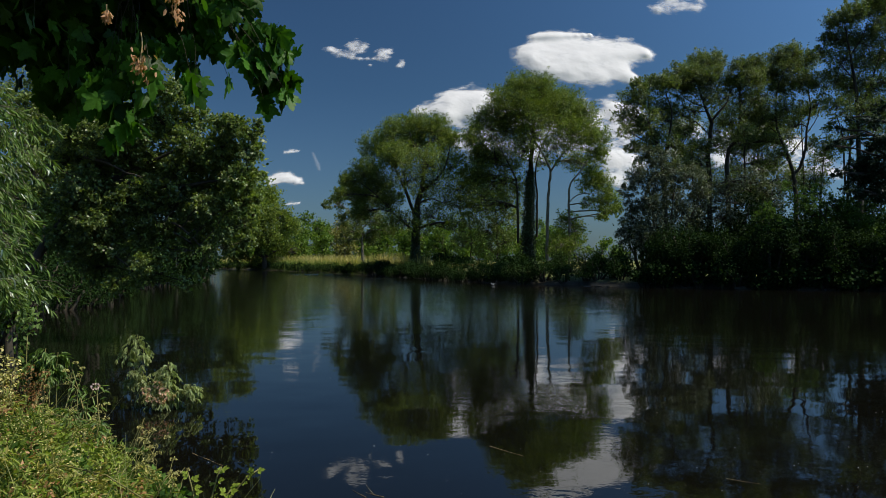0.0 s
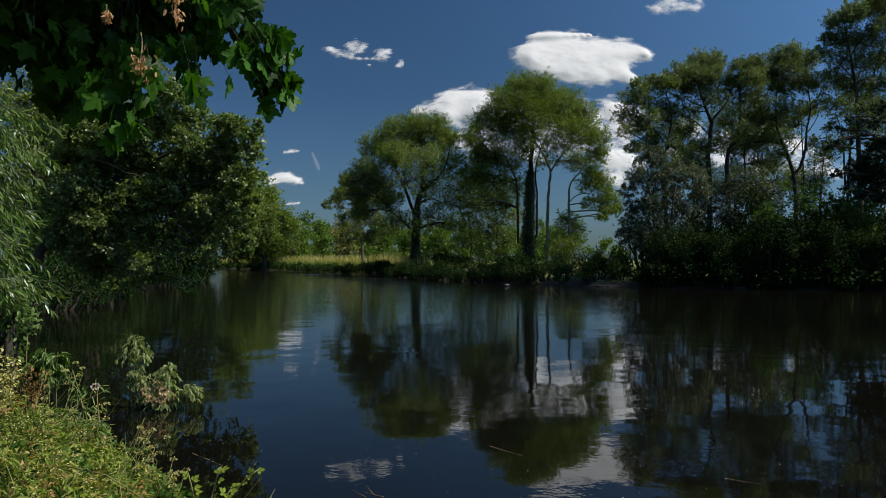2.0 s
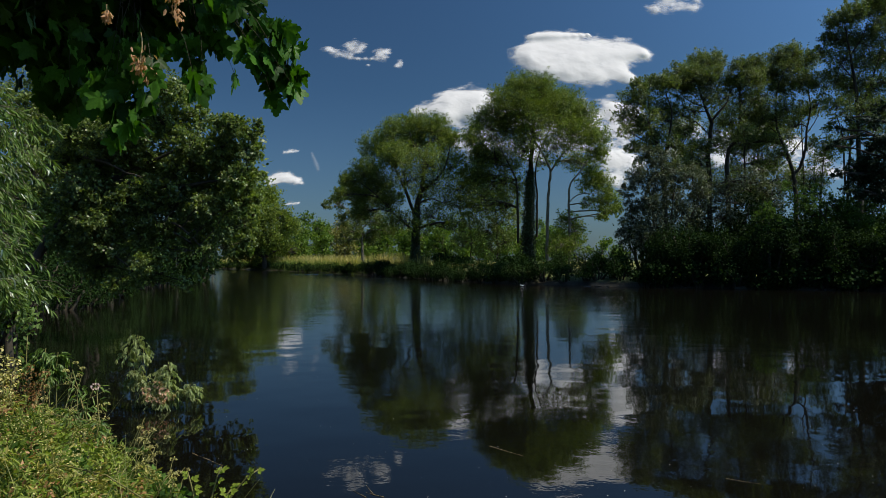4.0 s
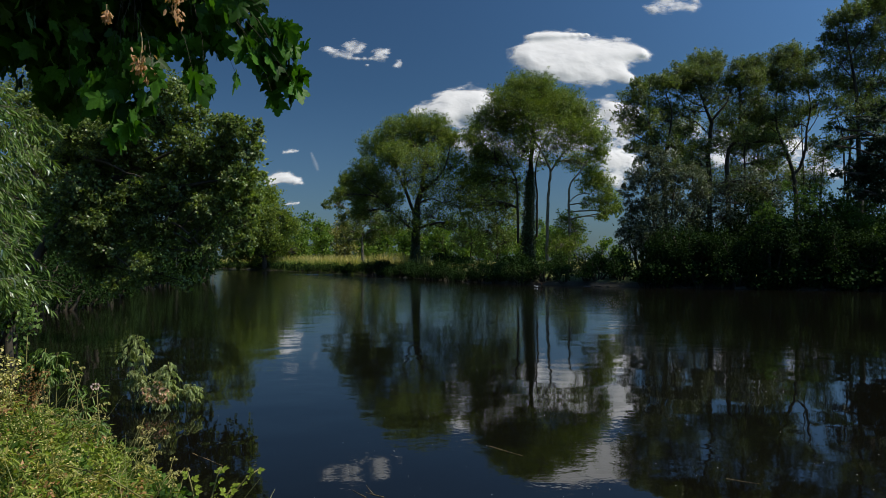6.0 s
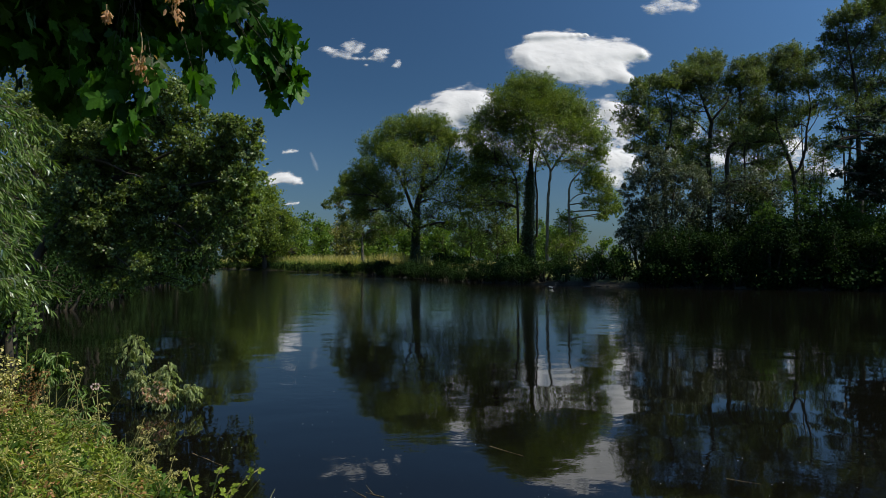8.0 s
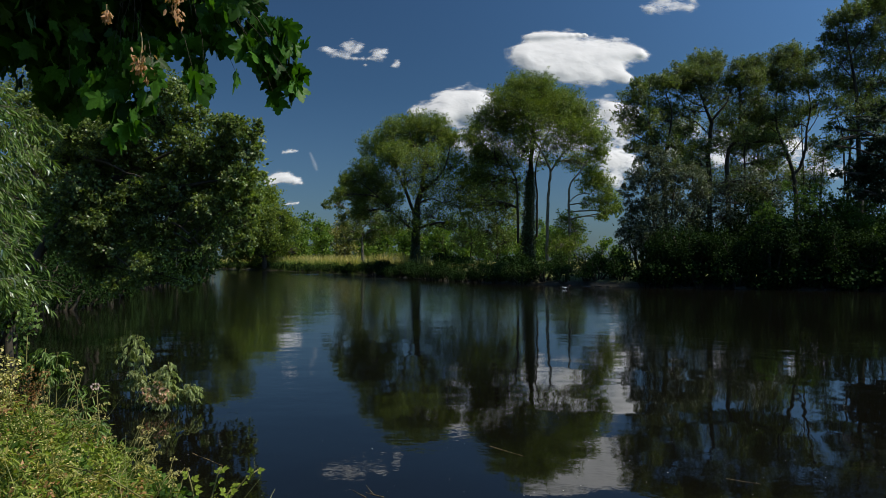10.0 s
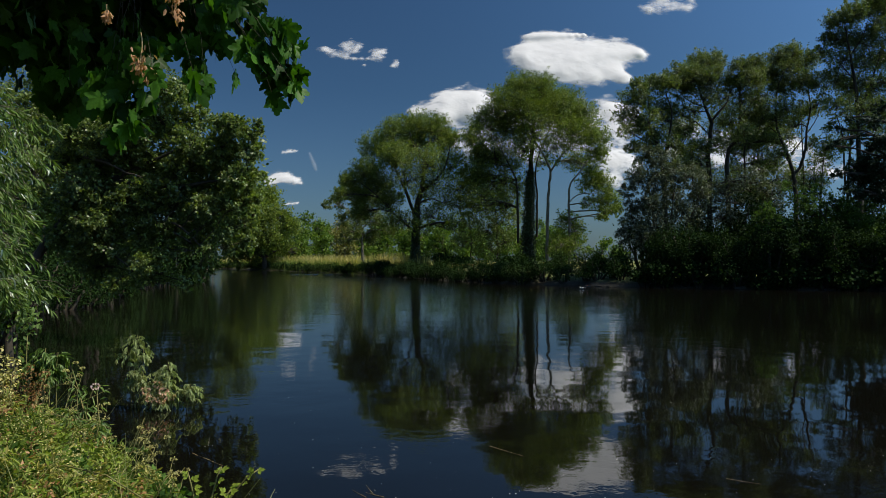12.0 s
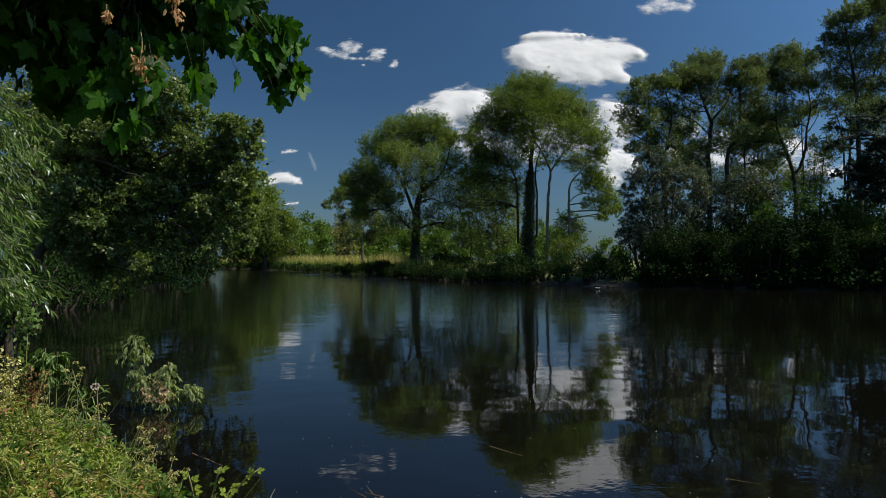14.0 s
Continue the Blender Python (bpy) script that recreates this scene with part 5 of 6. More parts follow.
def shrub(label, x, y, w, h, seed, mat, leaf=0.16, n=5000, category="bush", group="", shape=LOZENGE):
    """A dense bush: stems from the ground and lumps of leaves down to it."""
    rng = np.random.default_rng(seed)
    z = float(land_height(np.array([x]), np.array([y]))[0])
    root = tagged(new("bush"), label, category, group)
    root.location = (x, y, max(z, 0.0))
    nb = 9
    cs = np.stack([rng.uniform(-w, w, nb) * 0.62, rng.uniform(-0.8, 0.8, nb) * w * 0.6, h * rng.uniform(0.2, 0.82, nb)], 1)
    rs = rng.uniform(0.26, 0.45, nb) * min(w, h) * 0.95
    for c in cs:
        Tubes().add(bent((c[0] * 0.3, c[1] * 0.3, -0.2), c, rng, 0.2, 5), np.linspace(0.06, 0.015, 5) * max(h, 1) ** 0.5, 5).made("stem", BARK_DARK, root)
    b = rng.integers(0, nb, n)
    d = rng.normal(size=(n, 3))
    d /= np.linalg.norm(d, axis=1, keepdims=True)
    p = cs[b] + d * rs[b, None] * rng.uniform(0.1, 1.25, (n, 1)) ** 0.5
    p += rng.normal(0, 0.1, p.shape)
    p[:, 2] = np.maximum(p[:, 2], rng.uniform(0.0, 0.25, n))
    swarm("crown", shape, basis(rng.normal(size=(n, 3)) + (0, 0, -0.6), d + rng.normal(0, 0.5, (n, 3)) + (0, 0, 0.4), leaf * rng.uniform(0.6, 1.3, n)), p, mat, root)
    return root


def blades(name, label, places, height, mat, seed, lean=0.25, category="grass"):
    rng = np.random.default_rng(seed)
    z = np.maximum(land_height(places[:, 0], places[:, 1]), 0) - 0.03
    p = np.column_stack([places, z])
    n = len(p)
    tip = rng.normal(0, lean, (n, 3)) + (0, 0, 1)
    ob = swarm(name, BLADE, basis(tip, rng.normal(size=(n, 3)), height * rng.uniform(0.5, 1.2, n)), p, mat)
    return tagged(ob, label, category, kind="stuff")


bank_rng = np.random.default_rng(7)
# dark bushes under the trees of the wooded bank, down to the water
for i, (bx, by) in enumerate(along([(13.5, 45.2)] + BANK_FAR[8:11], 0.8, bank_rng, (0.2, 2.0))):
    shrub("dense dark bush overhanging the shaded river bank", bx, by + 0.5, 1.8, bank_rng.uniform(2.2, 3.8), 300 + i, LEAF_SHADED_SHRUB, 0.15, 3600, shape=LEAFLET, group="bushes of the wooded bank")
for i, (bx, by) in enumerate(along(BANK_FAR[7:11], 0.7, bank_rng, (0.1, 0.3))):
    shrub("low dark bush trailing into the shaded water", bx, by + 0.1, 1.1, bank_rng.uniform(0.9, 1.6), 1800 + i, LEAF_SHADED_SHRUB, 0.21, 480, group="bushes of the wooded bank")
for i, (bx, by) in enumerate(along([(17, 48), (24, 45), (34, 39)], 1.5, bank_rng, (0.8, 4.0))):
    shrub("tall dark thicket bush beneath the trees", bx, by, 2.4, bank_rng.uniform(4.0, 6.0), 340 + i, LEAF_SHADED_SHRUB, 0.17, 4200, shape=LEAFLET, group="bushes of the wooded bank")
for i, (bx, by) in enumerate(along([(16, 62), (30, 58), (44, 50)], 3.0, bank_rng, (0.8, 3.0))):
    shrub("tall dark thicket bush beneath the trees", bx, by, 3.4, bank_rng.uniform(6.0, 8.5), 500 + i, LEAF_SHADED_SHRUB, 0.24, 4200, shape=LEAFLET, group="bushes of the wooded bank")
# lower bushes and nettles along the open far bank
# their dark leaves also stand for the shaded face of the bank
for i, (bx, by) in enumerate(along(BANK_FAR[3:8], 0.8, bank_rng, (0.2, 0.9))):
    shrub("low dark bush on the shaded far bank", bx, by + 0.3, 1.4, bank_rng.uniform(0.8, 1.5), 1380 + i, LEAF_SHADED_SHRUB, 0.13, 1200, shape=LEAFLET, group="low bushes of the far bank")
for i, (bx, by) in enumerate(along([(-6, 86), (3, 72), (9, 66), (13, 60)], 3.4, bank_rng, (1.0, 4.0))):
    shrub("shady undergrowth bush beneath tall trees", bx, by, 1.8, bank_rng.uniform(0.8, 1.9), 420 + i, LEAF_SHADED_SHRUB, 0.22, 1500, group="low bushes of the far bank")
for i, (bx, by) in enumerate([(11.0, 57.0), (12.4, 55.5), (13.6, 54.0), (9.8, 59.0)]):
    shrub("low dark bush on the shaded far bank", bx, by, 1.5, 1.5, 1480 + i, LEAF_SHADED_SHRUB, 0.13, 1600, shape=LEAFLET, group="low bushes of the far bank")
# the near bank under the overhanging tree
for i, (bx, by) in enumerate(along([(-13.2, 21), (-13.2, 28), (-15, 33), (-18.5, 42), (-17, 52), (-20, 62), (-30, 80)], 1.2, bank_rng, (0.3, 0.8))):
    shrub("dark bush hanging over the shaded near bank", bx - 0.8, by, 1.7, bank_rng.uniform(2.4, 5.0), 640 + i, LEAF_SHADED_SHRUB, 0.1 if by < 34 else 0.24, 2400 if by < 34 else 1000, group="bushes of the near bank")
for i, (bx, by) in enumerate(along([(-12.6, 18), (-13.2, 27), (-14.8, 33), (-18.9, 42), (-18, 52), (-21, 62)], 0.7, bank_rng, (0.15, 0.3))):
    shrub("low dark bush trailing into the shaded water", bx + 0.1, by - 0.5, 1.2, bank_rng.uniform(1.0, 2.0), 740 + i, LEAF_SHADED_SHRUB, 0.1 if by < 31 else 0.2, 1500 if by < 31 else 700, shape=LEAFLET, group="bushes of the near bank")
# a dark row of bushes put in where the bank face lies in shade
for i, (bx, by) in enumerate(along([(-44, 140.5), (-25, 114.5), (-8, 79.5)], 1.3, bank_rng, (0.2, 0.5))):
    shrub("low dark bush added for the shade along the bank edge", bx, by + 0.2, 1.9, bank_rng.uniform(0.6, 0.9), 1500 + i, LEAF_SHADED_SHRUB, 0.2, 600, shape=LEAFLET, group="low bushes of the far bank")
# pale reeds and meadow grass along the far bank
reed_places = along([(-46, 143), (-25, 115), (-8, 80), (-3, 70)], 0.014, bank_rng, (0.6, 4.0)) + (1.0, 1.6)
blades("reeds", "tall pale sunlit reeds and grass on the far bank", reed_places, 1.6, REED, 8, category="reeds")
grass_places = along([(-44, 141), (-25, 114.5), (-8, 79.3)], 0.014, bank_rng, (0.5, 2.2))
blades("bank_grass", "rough green grass along the far water's edge", grass_places, 1.25, GRASS, 9)
mead = np.column_stack([bank_rng.uniform(-45, 40, 16000), bank_rng.uniform(66, 140, 16000)])
mead = mead[shore_gap(mead[:, 0], mead[:, 1]) > 1.0]
blades("meadow_grass", "long sunlit meadow grass behind the trees", mead, 0.8, REED, 10)


def post(x, y, h):
    """A bare pale pole by the far water's edge."""
    ob = Tubes().add([(0, 0, -0.4), (0.02, 0, h * 0.5), (0, 0.03, h)], [0.16, 0.13, 0.1], 8).made("pole", BARK_PALE, None)
    ob.location = (x, y, float(land_height(np.array([x]), np.array([y]))[0]))
    return tagged(ob, "bare pale pole standing by the far bank", "pole")


post(-43.9, 140.5, 5.2)


# ---------------------------------------------------------------- the willow
def willow():
    rng = np.random.default_rng(51)
    root = tagged(new("willow"), "white willow with drooping narrow silvery-green leaves by the water", "willow", "trees of the near bank")
    root.location = (-6.15, 8.7, 0.3)
    wood = Tubes()
    tops = []
    for i in range(7):
        t = np.array((rng.uniform(-0.9, 1.2), rng.uniform(-1.0, 0.8), rng.uniform(1.6, 3.4)))
        wood.add(bent((rng.normal(0, 0.15), rng.normal(0, 0.15), -0.5), t, rng, 0.15, 7), np.linspace(0.06, 0.02, 7), 7)
        tops.append(t)
    wood.made("trunk", BARK_DARK, root)
    twigs = Tubes()
    place, tip, face, size = [], [], [], []
    for i in range(46):
        # a spray: a bough end that arches outwards and down, with leafy twigs along it
        z = 1.12 + 2.5 * (i + rng.uniform(0, 1)) / 46
        reach = 1.27 + 0.14 * math.sin(z * 2.6) + 0.13 * math.sin(z * 7.1 + 1) - 0.5 * max(0, z - 2.5)
        deep = rng.uniform(-1.1, 0.8)
        reach -= 0.53 * deep          # the side towards the water lies slantwise
        hub = np.array((reach - rng.uniform(0.3, 1.1), deep, z))
        for q in range(13):
            a = hub + rng.normal(0, 1, 3) * (0.2, 0.2, 0.06)
            away = np.array((rng.uniform(0.3, 1.0), rng.normal(0, 0.5), rng.uniform(-0.35, 0.15)))
            length = rng.uniform(0.28, 0.55)
            line = np.array([a + away * length * u + (0, 0, -0.4 * length * u * u) for u in np.linspace(0, 1, 5)])
            line[:, 0] = np.minimum(line[:, 0], reach + 0.12)
            twigs.add(line, np.linspace(0.003, 0.0012, 5), 3)
            m = int(length * 30)
            u = rng.uniform(0.1, 1.0, m)
            d = line[-1] - line[0]
            place.append(line[0] + d * u[:, None] + (0, 0, 0.12 * length) * (u * (1 - u))[:, None])
            tip.append(d / length + rng.normal(0, 0.5, (m, 3)) + (0.1, 0, -0.45))
            face.append(rng.normal(0, 0.5, (m, 3)) + (0, -0.2, 0.9))
            size.append(rng.uniform(0.08, 0.145, m))
    tagged(twigs.made("twig_tangle", BARK, root), kind="stuff")
    place, tip, face, size = (np.concatenate(q) for q in (place, tip, face, size))
    pale = rng.uniform(size=len(place)) < 0.02 + 0.3 * (np.sin(place[:, 2] * 9.0 + place[:, 1] * 5.0) > 0.8) * (tip[:, 0] > 0.4)
    swarm("crown", LANCE, basis(tip[~pale], face[~pale], size[~pale]), place[~pale], LEAF_WILLOW, root)
    swarm("turned_foliage", LANCE, basis(tip[pale], face[pale], size[pale]), place[pale], LEAF_SILVER, root, "silvery undersides of turned leaves", kind="stuff")
    return root


willow()
for i, (bx, by, bw, bh) in enumerate([(-5.45, 9.0, 0.42, 1.75), (-6.1, 9.2, 0.5, 1.5)]):
    shrub("round-leaved green bush below the willow", bx, by, bw, bh, 480 + i, LEAF_BALSAM, 0.06, 2600, group="bushes below the willow", shape=OVATE)


# ---------------------------------------------------------------- the maple over the camera
def palm_leaf(seed):
    """A maple leaf: five pointed lobes on a stalk, cupped and a little twisted."""
    rng = np.random.default_rng(seed)
    out = []
    lobes = [(-122, 0.5), (-60, 0.8), (0, 0.95), (60, 0.8), (122, 0.5)]
    prof = []
    prof.append((-168, 0.2))
    for i, (a, r) in enumerate(lobes):
        w = 17 + 9 * r
        prof += [(a - w, r * 0.72), (a - w * 0.62, r * 0.7), (a - w * 0.45, r * 0.86), (a, r * rng.uniform(0.93, 1.07)), (a + w * 0.45, r * 0.86), (a + w * 0.62, r * 0.7), (a + w, r * 0.72)]
        if i < 4:
            prof.append(((a + lobes[i + 1][0]) / 2, 0.46 + 0.06 * (i in (1, 2))))
    prof.append((168, 0.2))
    curl = rng.uniform(0.05, 0.2)
    side = rng.normal(0, 0.18)
    v = [(0, 0, 0.05)]
    for a, r in prof:
        x, y = r * math.sin(radians(a)), r * math.cos(radians(a))
        v.append((x, y, -curl * (x * x + 0.7 * y * abs(y)) + 0.025 * math.sin(a * 0.12 + seed) + side * x * y))
    f = [(0, i + 1, i) for i in range(1, len(v) - 1)]
    n = len(v)
    v += [(-0.012, 0, 0.05), (0.012, 0, 0.05), (0.008, -0.5, 0.12), (-0.008, -0.5, 0.12)]
    f += [(n, n + 1, n + 2), (n, n + 2, n + 3)]
    return [(x, y + 0.0, z) for x, y, z in v], f


MAPLE_SHAPES = [palm_leaf(s) for s in range(6)]


def maple():
    rng = np.random.default_rng(61)
    root = tagged(new("maple"), "old maple with drooping lobed leaves overhanging the camera", "maple", "trees of the near bank")
    root.location = (-4.2, -1.6, 0.4)
    o = np.array(root.location)
    Tubes().add(bent((0, 0, -0.4), (0.3, 0.4, 4.6), rng, 0.05, 8), np.linspace(0.3, 0.17, 8), 12).made("trunk", BARK, root)
    bough = np.array([(0.2, 0.3, 2.6), (0.9, 2.0, 3.0), (1.6, 3.6, 2.95), (2.4, 4.6, 2.75), (3.3, 5.1, 2.55)])
    Tubes().add(bough, [0.09, 0.06, 0.04, 0.022, 0.01], 8).made("bough", BARK_DARK, root)
    meshes = []
    for v, f in MAPLE_SHAPES:
        me = bpy.data.meshes.new("leaf")
        me.from_pydata(v, [], f)
        me.materials.append(LEAF_MAPLE)
        me.polygons.foreach_set("use_smooth", np.ones(len(me.polygons), bool))
        meshes.append(me)
    made = []
    # sprays: pivot, masses of leaves (x, y, z, r), how many, all in the tree's space
    for pivot, masses, count in SPRAYS:
        pv = np.array(pivot)
        ms = np.array(masses)
        spray = None
        for x, y, z, r in ms:
            twig = Tubes().add(bent((0, 0, 0), np.array((x, y, z)) - pv, rng, 0.12, 5), np.linspace(0.0014, 0.0008, 5), 5)
            if spray is None:
                spray = twig.made("spray", BARK_DARK, root)
                spray.location = pivot
            else:
                twig.made("twig", BARK_DARK, spray)
        share = ms[:, 3] ** 1.5 / (ms[:, 3] ** 1.5).sum()
        for i in range(count):
            x, y, z, r = ms[rng.choice(len(ms), p=share)]
            d = rng.normal(size=3)
            d /= np.linalg.norm(d)
            p = np.array((x, y, z)) + d * r * rng.uniform(0, 1) ** 0.45 - pv
            tipv = np.array((rng.normal(0, 0.38), rng.normal(0, 0.38), -1.0))
            facev = np.array((rng.normal(0.0, 1.0), rng.normal(-0.25, 0.6), rng.normal(0.12, 0.3)))
            s = rng.uniform(0.065, 0.1) if rng.uniform() < 0.8 else rng.uniform(0.04, 0.06)
            b = basis(tipv[None], facev[None], [s])[0]
            leaf = new("leaf", meshes[i % 6])
            leaf.parent = spray
            leaf.matrix_basis = Matrix.Translation(p) @ Matrix(b.tolist()).to_4x4()
        made.append(spray)
    dry_mesh = bpy.data.meshes.new("withered_leaf")
    dry_mesh.from_pydata([(0, 0, 0), (0.14, 0.3, 0.15), (0.17, 0.7, 0.02), (0.04, 1, -0.25), (-0.13, 0.65, 0.12), (-0.16, 0.3, -0.12)], [], [(0, 1, 2, 3), (0, 3, 4, 5)])
    dry_mesh.materials.append(LEAF_DEAD)
    # withered clusters that hang among the green leaves
    for x, y, z, r in WITHERED:
        cluster = Tubes().add(bent((x, y, z + 2 * r), (x, y, z - r * 0.6), rng, 0.1, 5), np.linspace(0.003, 0.0015, 5), 5).made("withered_cluster", STEM_STRAW, root, "withered orange-brown hanging leaf cluster")
        for q in range(46):
            p = np.array((x, y, z)) + rng.normal(0, 1, 3) * (r * 0.35, r * 0.35, r * 0.6)
            turn = basis(rng.normal(0, 0.4, (1, 3)) + (0, 0, -1), rng.normal(size=(1, 3)), [rng.uniform(0.014, 0.034)])[0]
            dry = new("withered_leaf", dry_mesh)
            dry.parent = cluster
            dry.matrix_basis = Matrix.Translation(p) @ Matrix(turn.tolist()).to_4x4()
    # the rest of the crown, out over and behind the sprays
    # masses above the view are there to keep sun off the sprays
    n = 2900
    c = np.array(CANOPY)
    k = rng.choice(len(c), n, p=c[:, 3] ** 1.6 / (c[:, 3] ** 1.6).sum())
    d = rng.normal(size=(n, 3))
    d /= np.linalg.norm(d, axis=1, keepdims=True)
    p = c[k, :3] + d * c[k, 3:] * rng.uniform(0, 1, (n, 1)) ** 0.4
    tipv = rng.normal(0, 0.5, (n, 3)) + (0, 0, -1)
    facev = rng.normal(0, 0.6, (n, 3)) + (0.2, -0.2, 0.5)
    ob = swarm("crown", MAPLE_SHAPES[0], basis(tipv, facev, rng.uniform(0.08, 0.125, n)), p, LEAF_MAPLE_SHADE, root)
    # unseen crown added behind and above the camera, in loose sprays, for shade
    m = 6400
    c = np.array([(-3.0, -1.0, 5.2, 1.8), (-1.0, -1.6, 5.6, 1.8), (-4.6, 0.4, 4.9, 1.6), (1.0, -2.2, 5.6, 1.6), (-2.6, 0.9, 4.7, 1.2), (-3.2, -3.2, 4.4, 2.0), (0.0, -3.6, 4.4, 2.0), (-5.5, -2.0, 5.0, 2.0), (-0.75, 3.5, 4.0, 0.6), (-1.5, 3.3, 3.9, 0.7), (-2.3, 3.2, 4.0, 0.8)])
    k = rng.choice(len(c), m)
    d = rng.normal(size=(m, 3))
    d /= np.linalg.norm(d, axis=1, keepdims=True)
    p = c[k, :3] - o + d * c[k, 3:] * rng.uniform(0, 1, (m, 1)) ** 0.4
    swarm("shade_canopy", LOZENGE, basis(rng.normal(0, 0.6, (m, 3)) + (0, 0, -0.6), rng.normal(0, 0.5, (m, 3)) + (0, 0, 1), rng.uniform(0.2, 0.34, m)), p, LEAF_MAPLE_SHADE, root)
    return root, made


OUTER_LEAVES = [
    (3.51, 4.72, 2.28, 0.06), (3.55, 4.81, 2.22, 0.04), (3.49, 4.76, 2.17, 0.08), (3.54, 4.83, 2.11, 0.04), (3.47, 4.84, 2.09, 0.05), (3.49, 4.67, 1.96, 0.02),
    (3.58, 4.65, 2.01, 0.02), (3.35, 4.90, 2.36, 0.10), (3.37, 4.73, 2.20, 0.07), (3.43, 4.72, 2.13, 0.05), (3.26, 4.95, 2.12, 0.02), (3.24, 4.79, 2.40, 0.09),
    (3.18, 4.90, 2.27, 0.06), (3.13, 4.79, 2.14, 0.05), (3.30, 4.84, 2.47, 0.10), (3.19, 4.70, 2.04, 0.02), (3.08, 4.84, 2.23, 0.06),
]
MIDDLE_LEAVES = [
    (2.88, 4.76, 1.98, 0.08), (2.92, 4.66, 1.87, 0.05), (2.81, 4.72, 1.91, 0.06), (2.93, 4.70, 2.16, 0.08), (3.05, 4.52, 2.02, 0.04), (2.82, 4.73, 1.82, 0.03),
    (2.78, 4.68, 2.00, 0.09), (3.19, 4.59, 2.03, 0.05),
]
INNER_LEAVES = [
    (2.41, 4.82, 2.34, 0.17), (2.39, 5.32, 2.44, 0.23), (2.77, 5.08, 2.42, 0.18), (2.94, 5.23, 2.47, 0.17), (2.25, 5.33, 2.33, 0.17), (2.49, 5.23, 2.25, 0.16),
    (2.30, 5.35, 2.06, 0.10), (2.53, 5.04, 1.89, 0.07), (2.81, 5.28, 2.34, 0.10),
]
SPRAYS = [((3.05, 4.90, 2.61), OUTER_LEAVES, 185), ((2.76, 5.00, 2.60), MIDDLE_LEAVES, 80), ((2.20, 5.20, 2.79), INNER_LEAVES, 50)]
CANOPY_FRONT = [
    (2.63, 5.10, 2.88, 0.30), (2.86, 5.10, 2.91, 0.24), (2.44, 5.00, 2.84, 0.31), (2.92, 5.20, 3.12, 0.23), (2.73, 5.20, 3.29, 0.41), (3.11, 5.20, 3.53, 0.41),
    (1.95, 5.50, 2.64, 0.18), (2.13, 5.50, 2.56, 0.18), (2.29, 5.60, 2.62, 0.18), (2.50, 5.60, 2.62, 0.15), (2.72, 5.60, 2.65, 0.15), (2.00, 5.40, 2.41, 0.13),
    (2.16, 5.50, 2.38, 0.15), (2.35, 5.60, 2.37, 0.15), (2.52, 5.70, 2.49, 0.13),
]
CANOPY_BACK = [
    (2.90, 5.50, 2.56, 0.12), (1.62, 6.00, 2.75, 0.24), (1.91, 6.10, 2.64, 0.28), (2.26, 6.10, 2.68, 0.24), (2.57, 6.10, 2.78, 0.21), (1.81, 5.80, 2.72, 0.29),
    (2.13, 5.80, 2.72, 0.35), (2.45, 5.80, 2.78, 0.32), (2.77, 5.80, 2.84, 0.29), (2.06, 5.80, 2.39, 0.26), (1.98, 5.60, 2.50, 0.25), (2.32, 5.80, 2.49, 0.23),
    (2.20, 5.20, 3.01, 0.52), (2.37, 5.00, 3.41, 0.57), (1.72, 6.40, 3.73, 0.81),
]
CANOPY = CANOPY_FRONT + CANOPY_BACK
WITHERED = [(3.03, 4.44, 2.06, 0.06), (3.17, 4.44, 2.28, 0.05), (2.87, 4.50, 2.27, 0.02)]

MAPLE, MAPLE_SPRAYS = maple()


# ---------------------------------------------------------------- herbs of the near bank
def spot_height(x, y):
    return float(land_height(np.array([x]), np.array([y]))[0])


def tufts(name, label, count, x0, x1, y0, y1, shape, leaf, mat, seed, high, wide, per, category="herbs", edge=0.16):
    """Many small rounded tufts of leaves that overlap on the bank, with dark hollows between them."""
    rng = np.random.default_rng(seed)
    place, tip, face, size = [], [], [], []
    while len(place) < count:
        x, y = rng.uniform(x0, x1), rng.uniform(y0, y1)
        g = float(shore_gap(np.array([x]), np.array([y]))[0])
        if g < edge or x < -0.66 * y - 0.2 or noise.noise(Vector((x * 0.8, y * 0.8, seed))) < rng.uniform(-0.6, 0.3):
            continue
        h = high * rng.uniform(0.3, 0.95) * (1 - 0.7 * math.exp(-max(g, 0) / 0.5))
        w = wide * rng.uniform(0.6, 1.4)
        m = int(per * rng.uniform(0.5, 1.3))
        d = rng.normal(size=(m, 3))
        d[:, 2] = np.abs(d[:, 2]) * 1.2
        d /= np.linalg.norm(d, axis=1, keepdims=True)
        lean = rng.normal(0, 0.08, 2)
        place.append(np.array((x, y, max(spot_height(x, y), 0.0))) + d * (w, w, h) * rng.uniform(0.5, 1.0, (m, 1)) + np.array((*lean, 0)) * d[:, 2:])
        tip.append(d * (1, 1, 0.4) + rng.normal(0, 0.45, (m, 3)))
        face.append(d + rng.normal(0, 0.5, (m, 3)) + (0, 0, 0.6))
        size.append(leaf * rng.uniform(0.5, 1.35, m) * rng.uniform(0.8, 1.2))
    place, tip, face, size = (np.concatenate(q) for q in (place, tip, face, size))
    return tagged(swarm(name, shape, basis(tip, face, size), place, mat), label, category, kind="stuff")


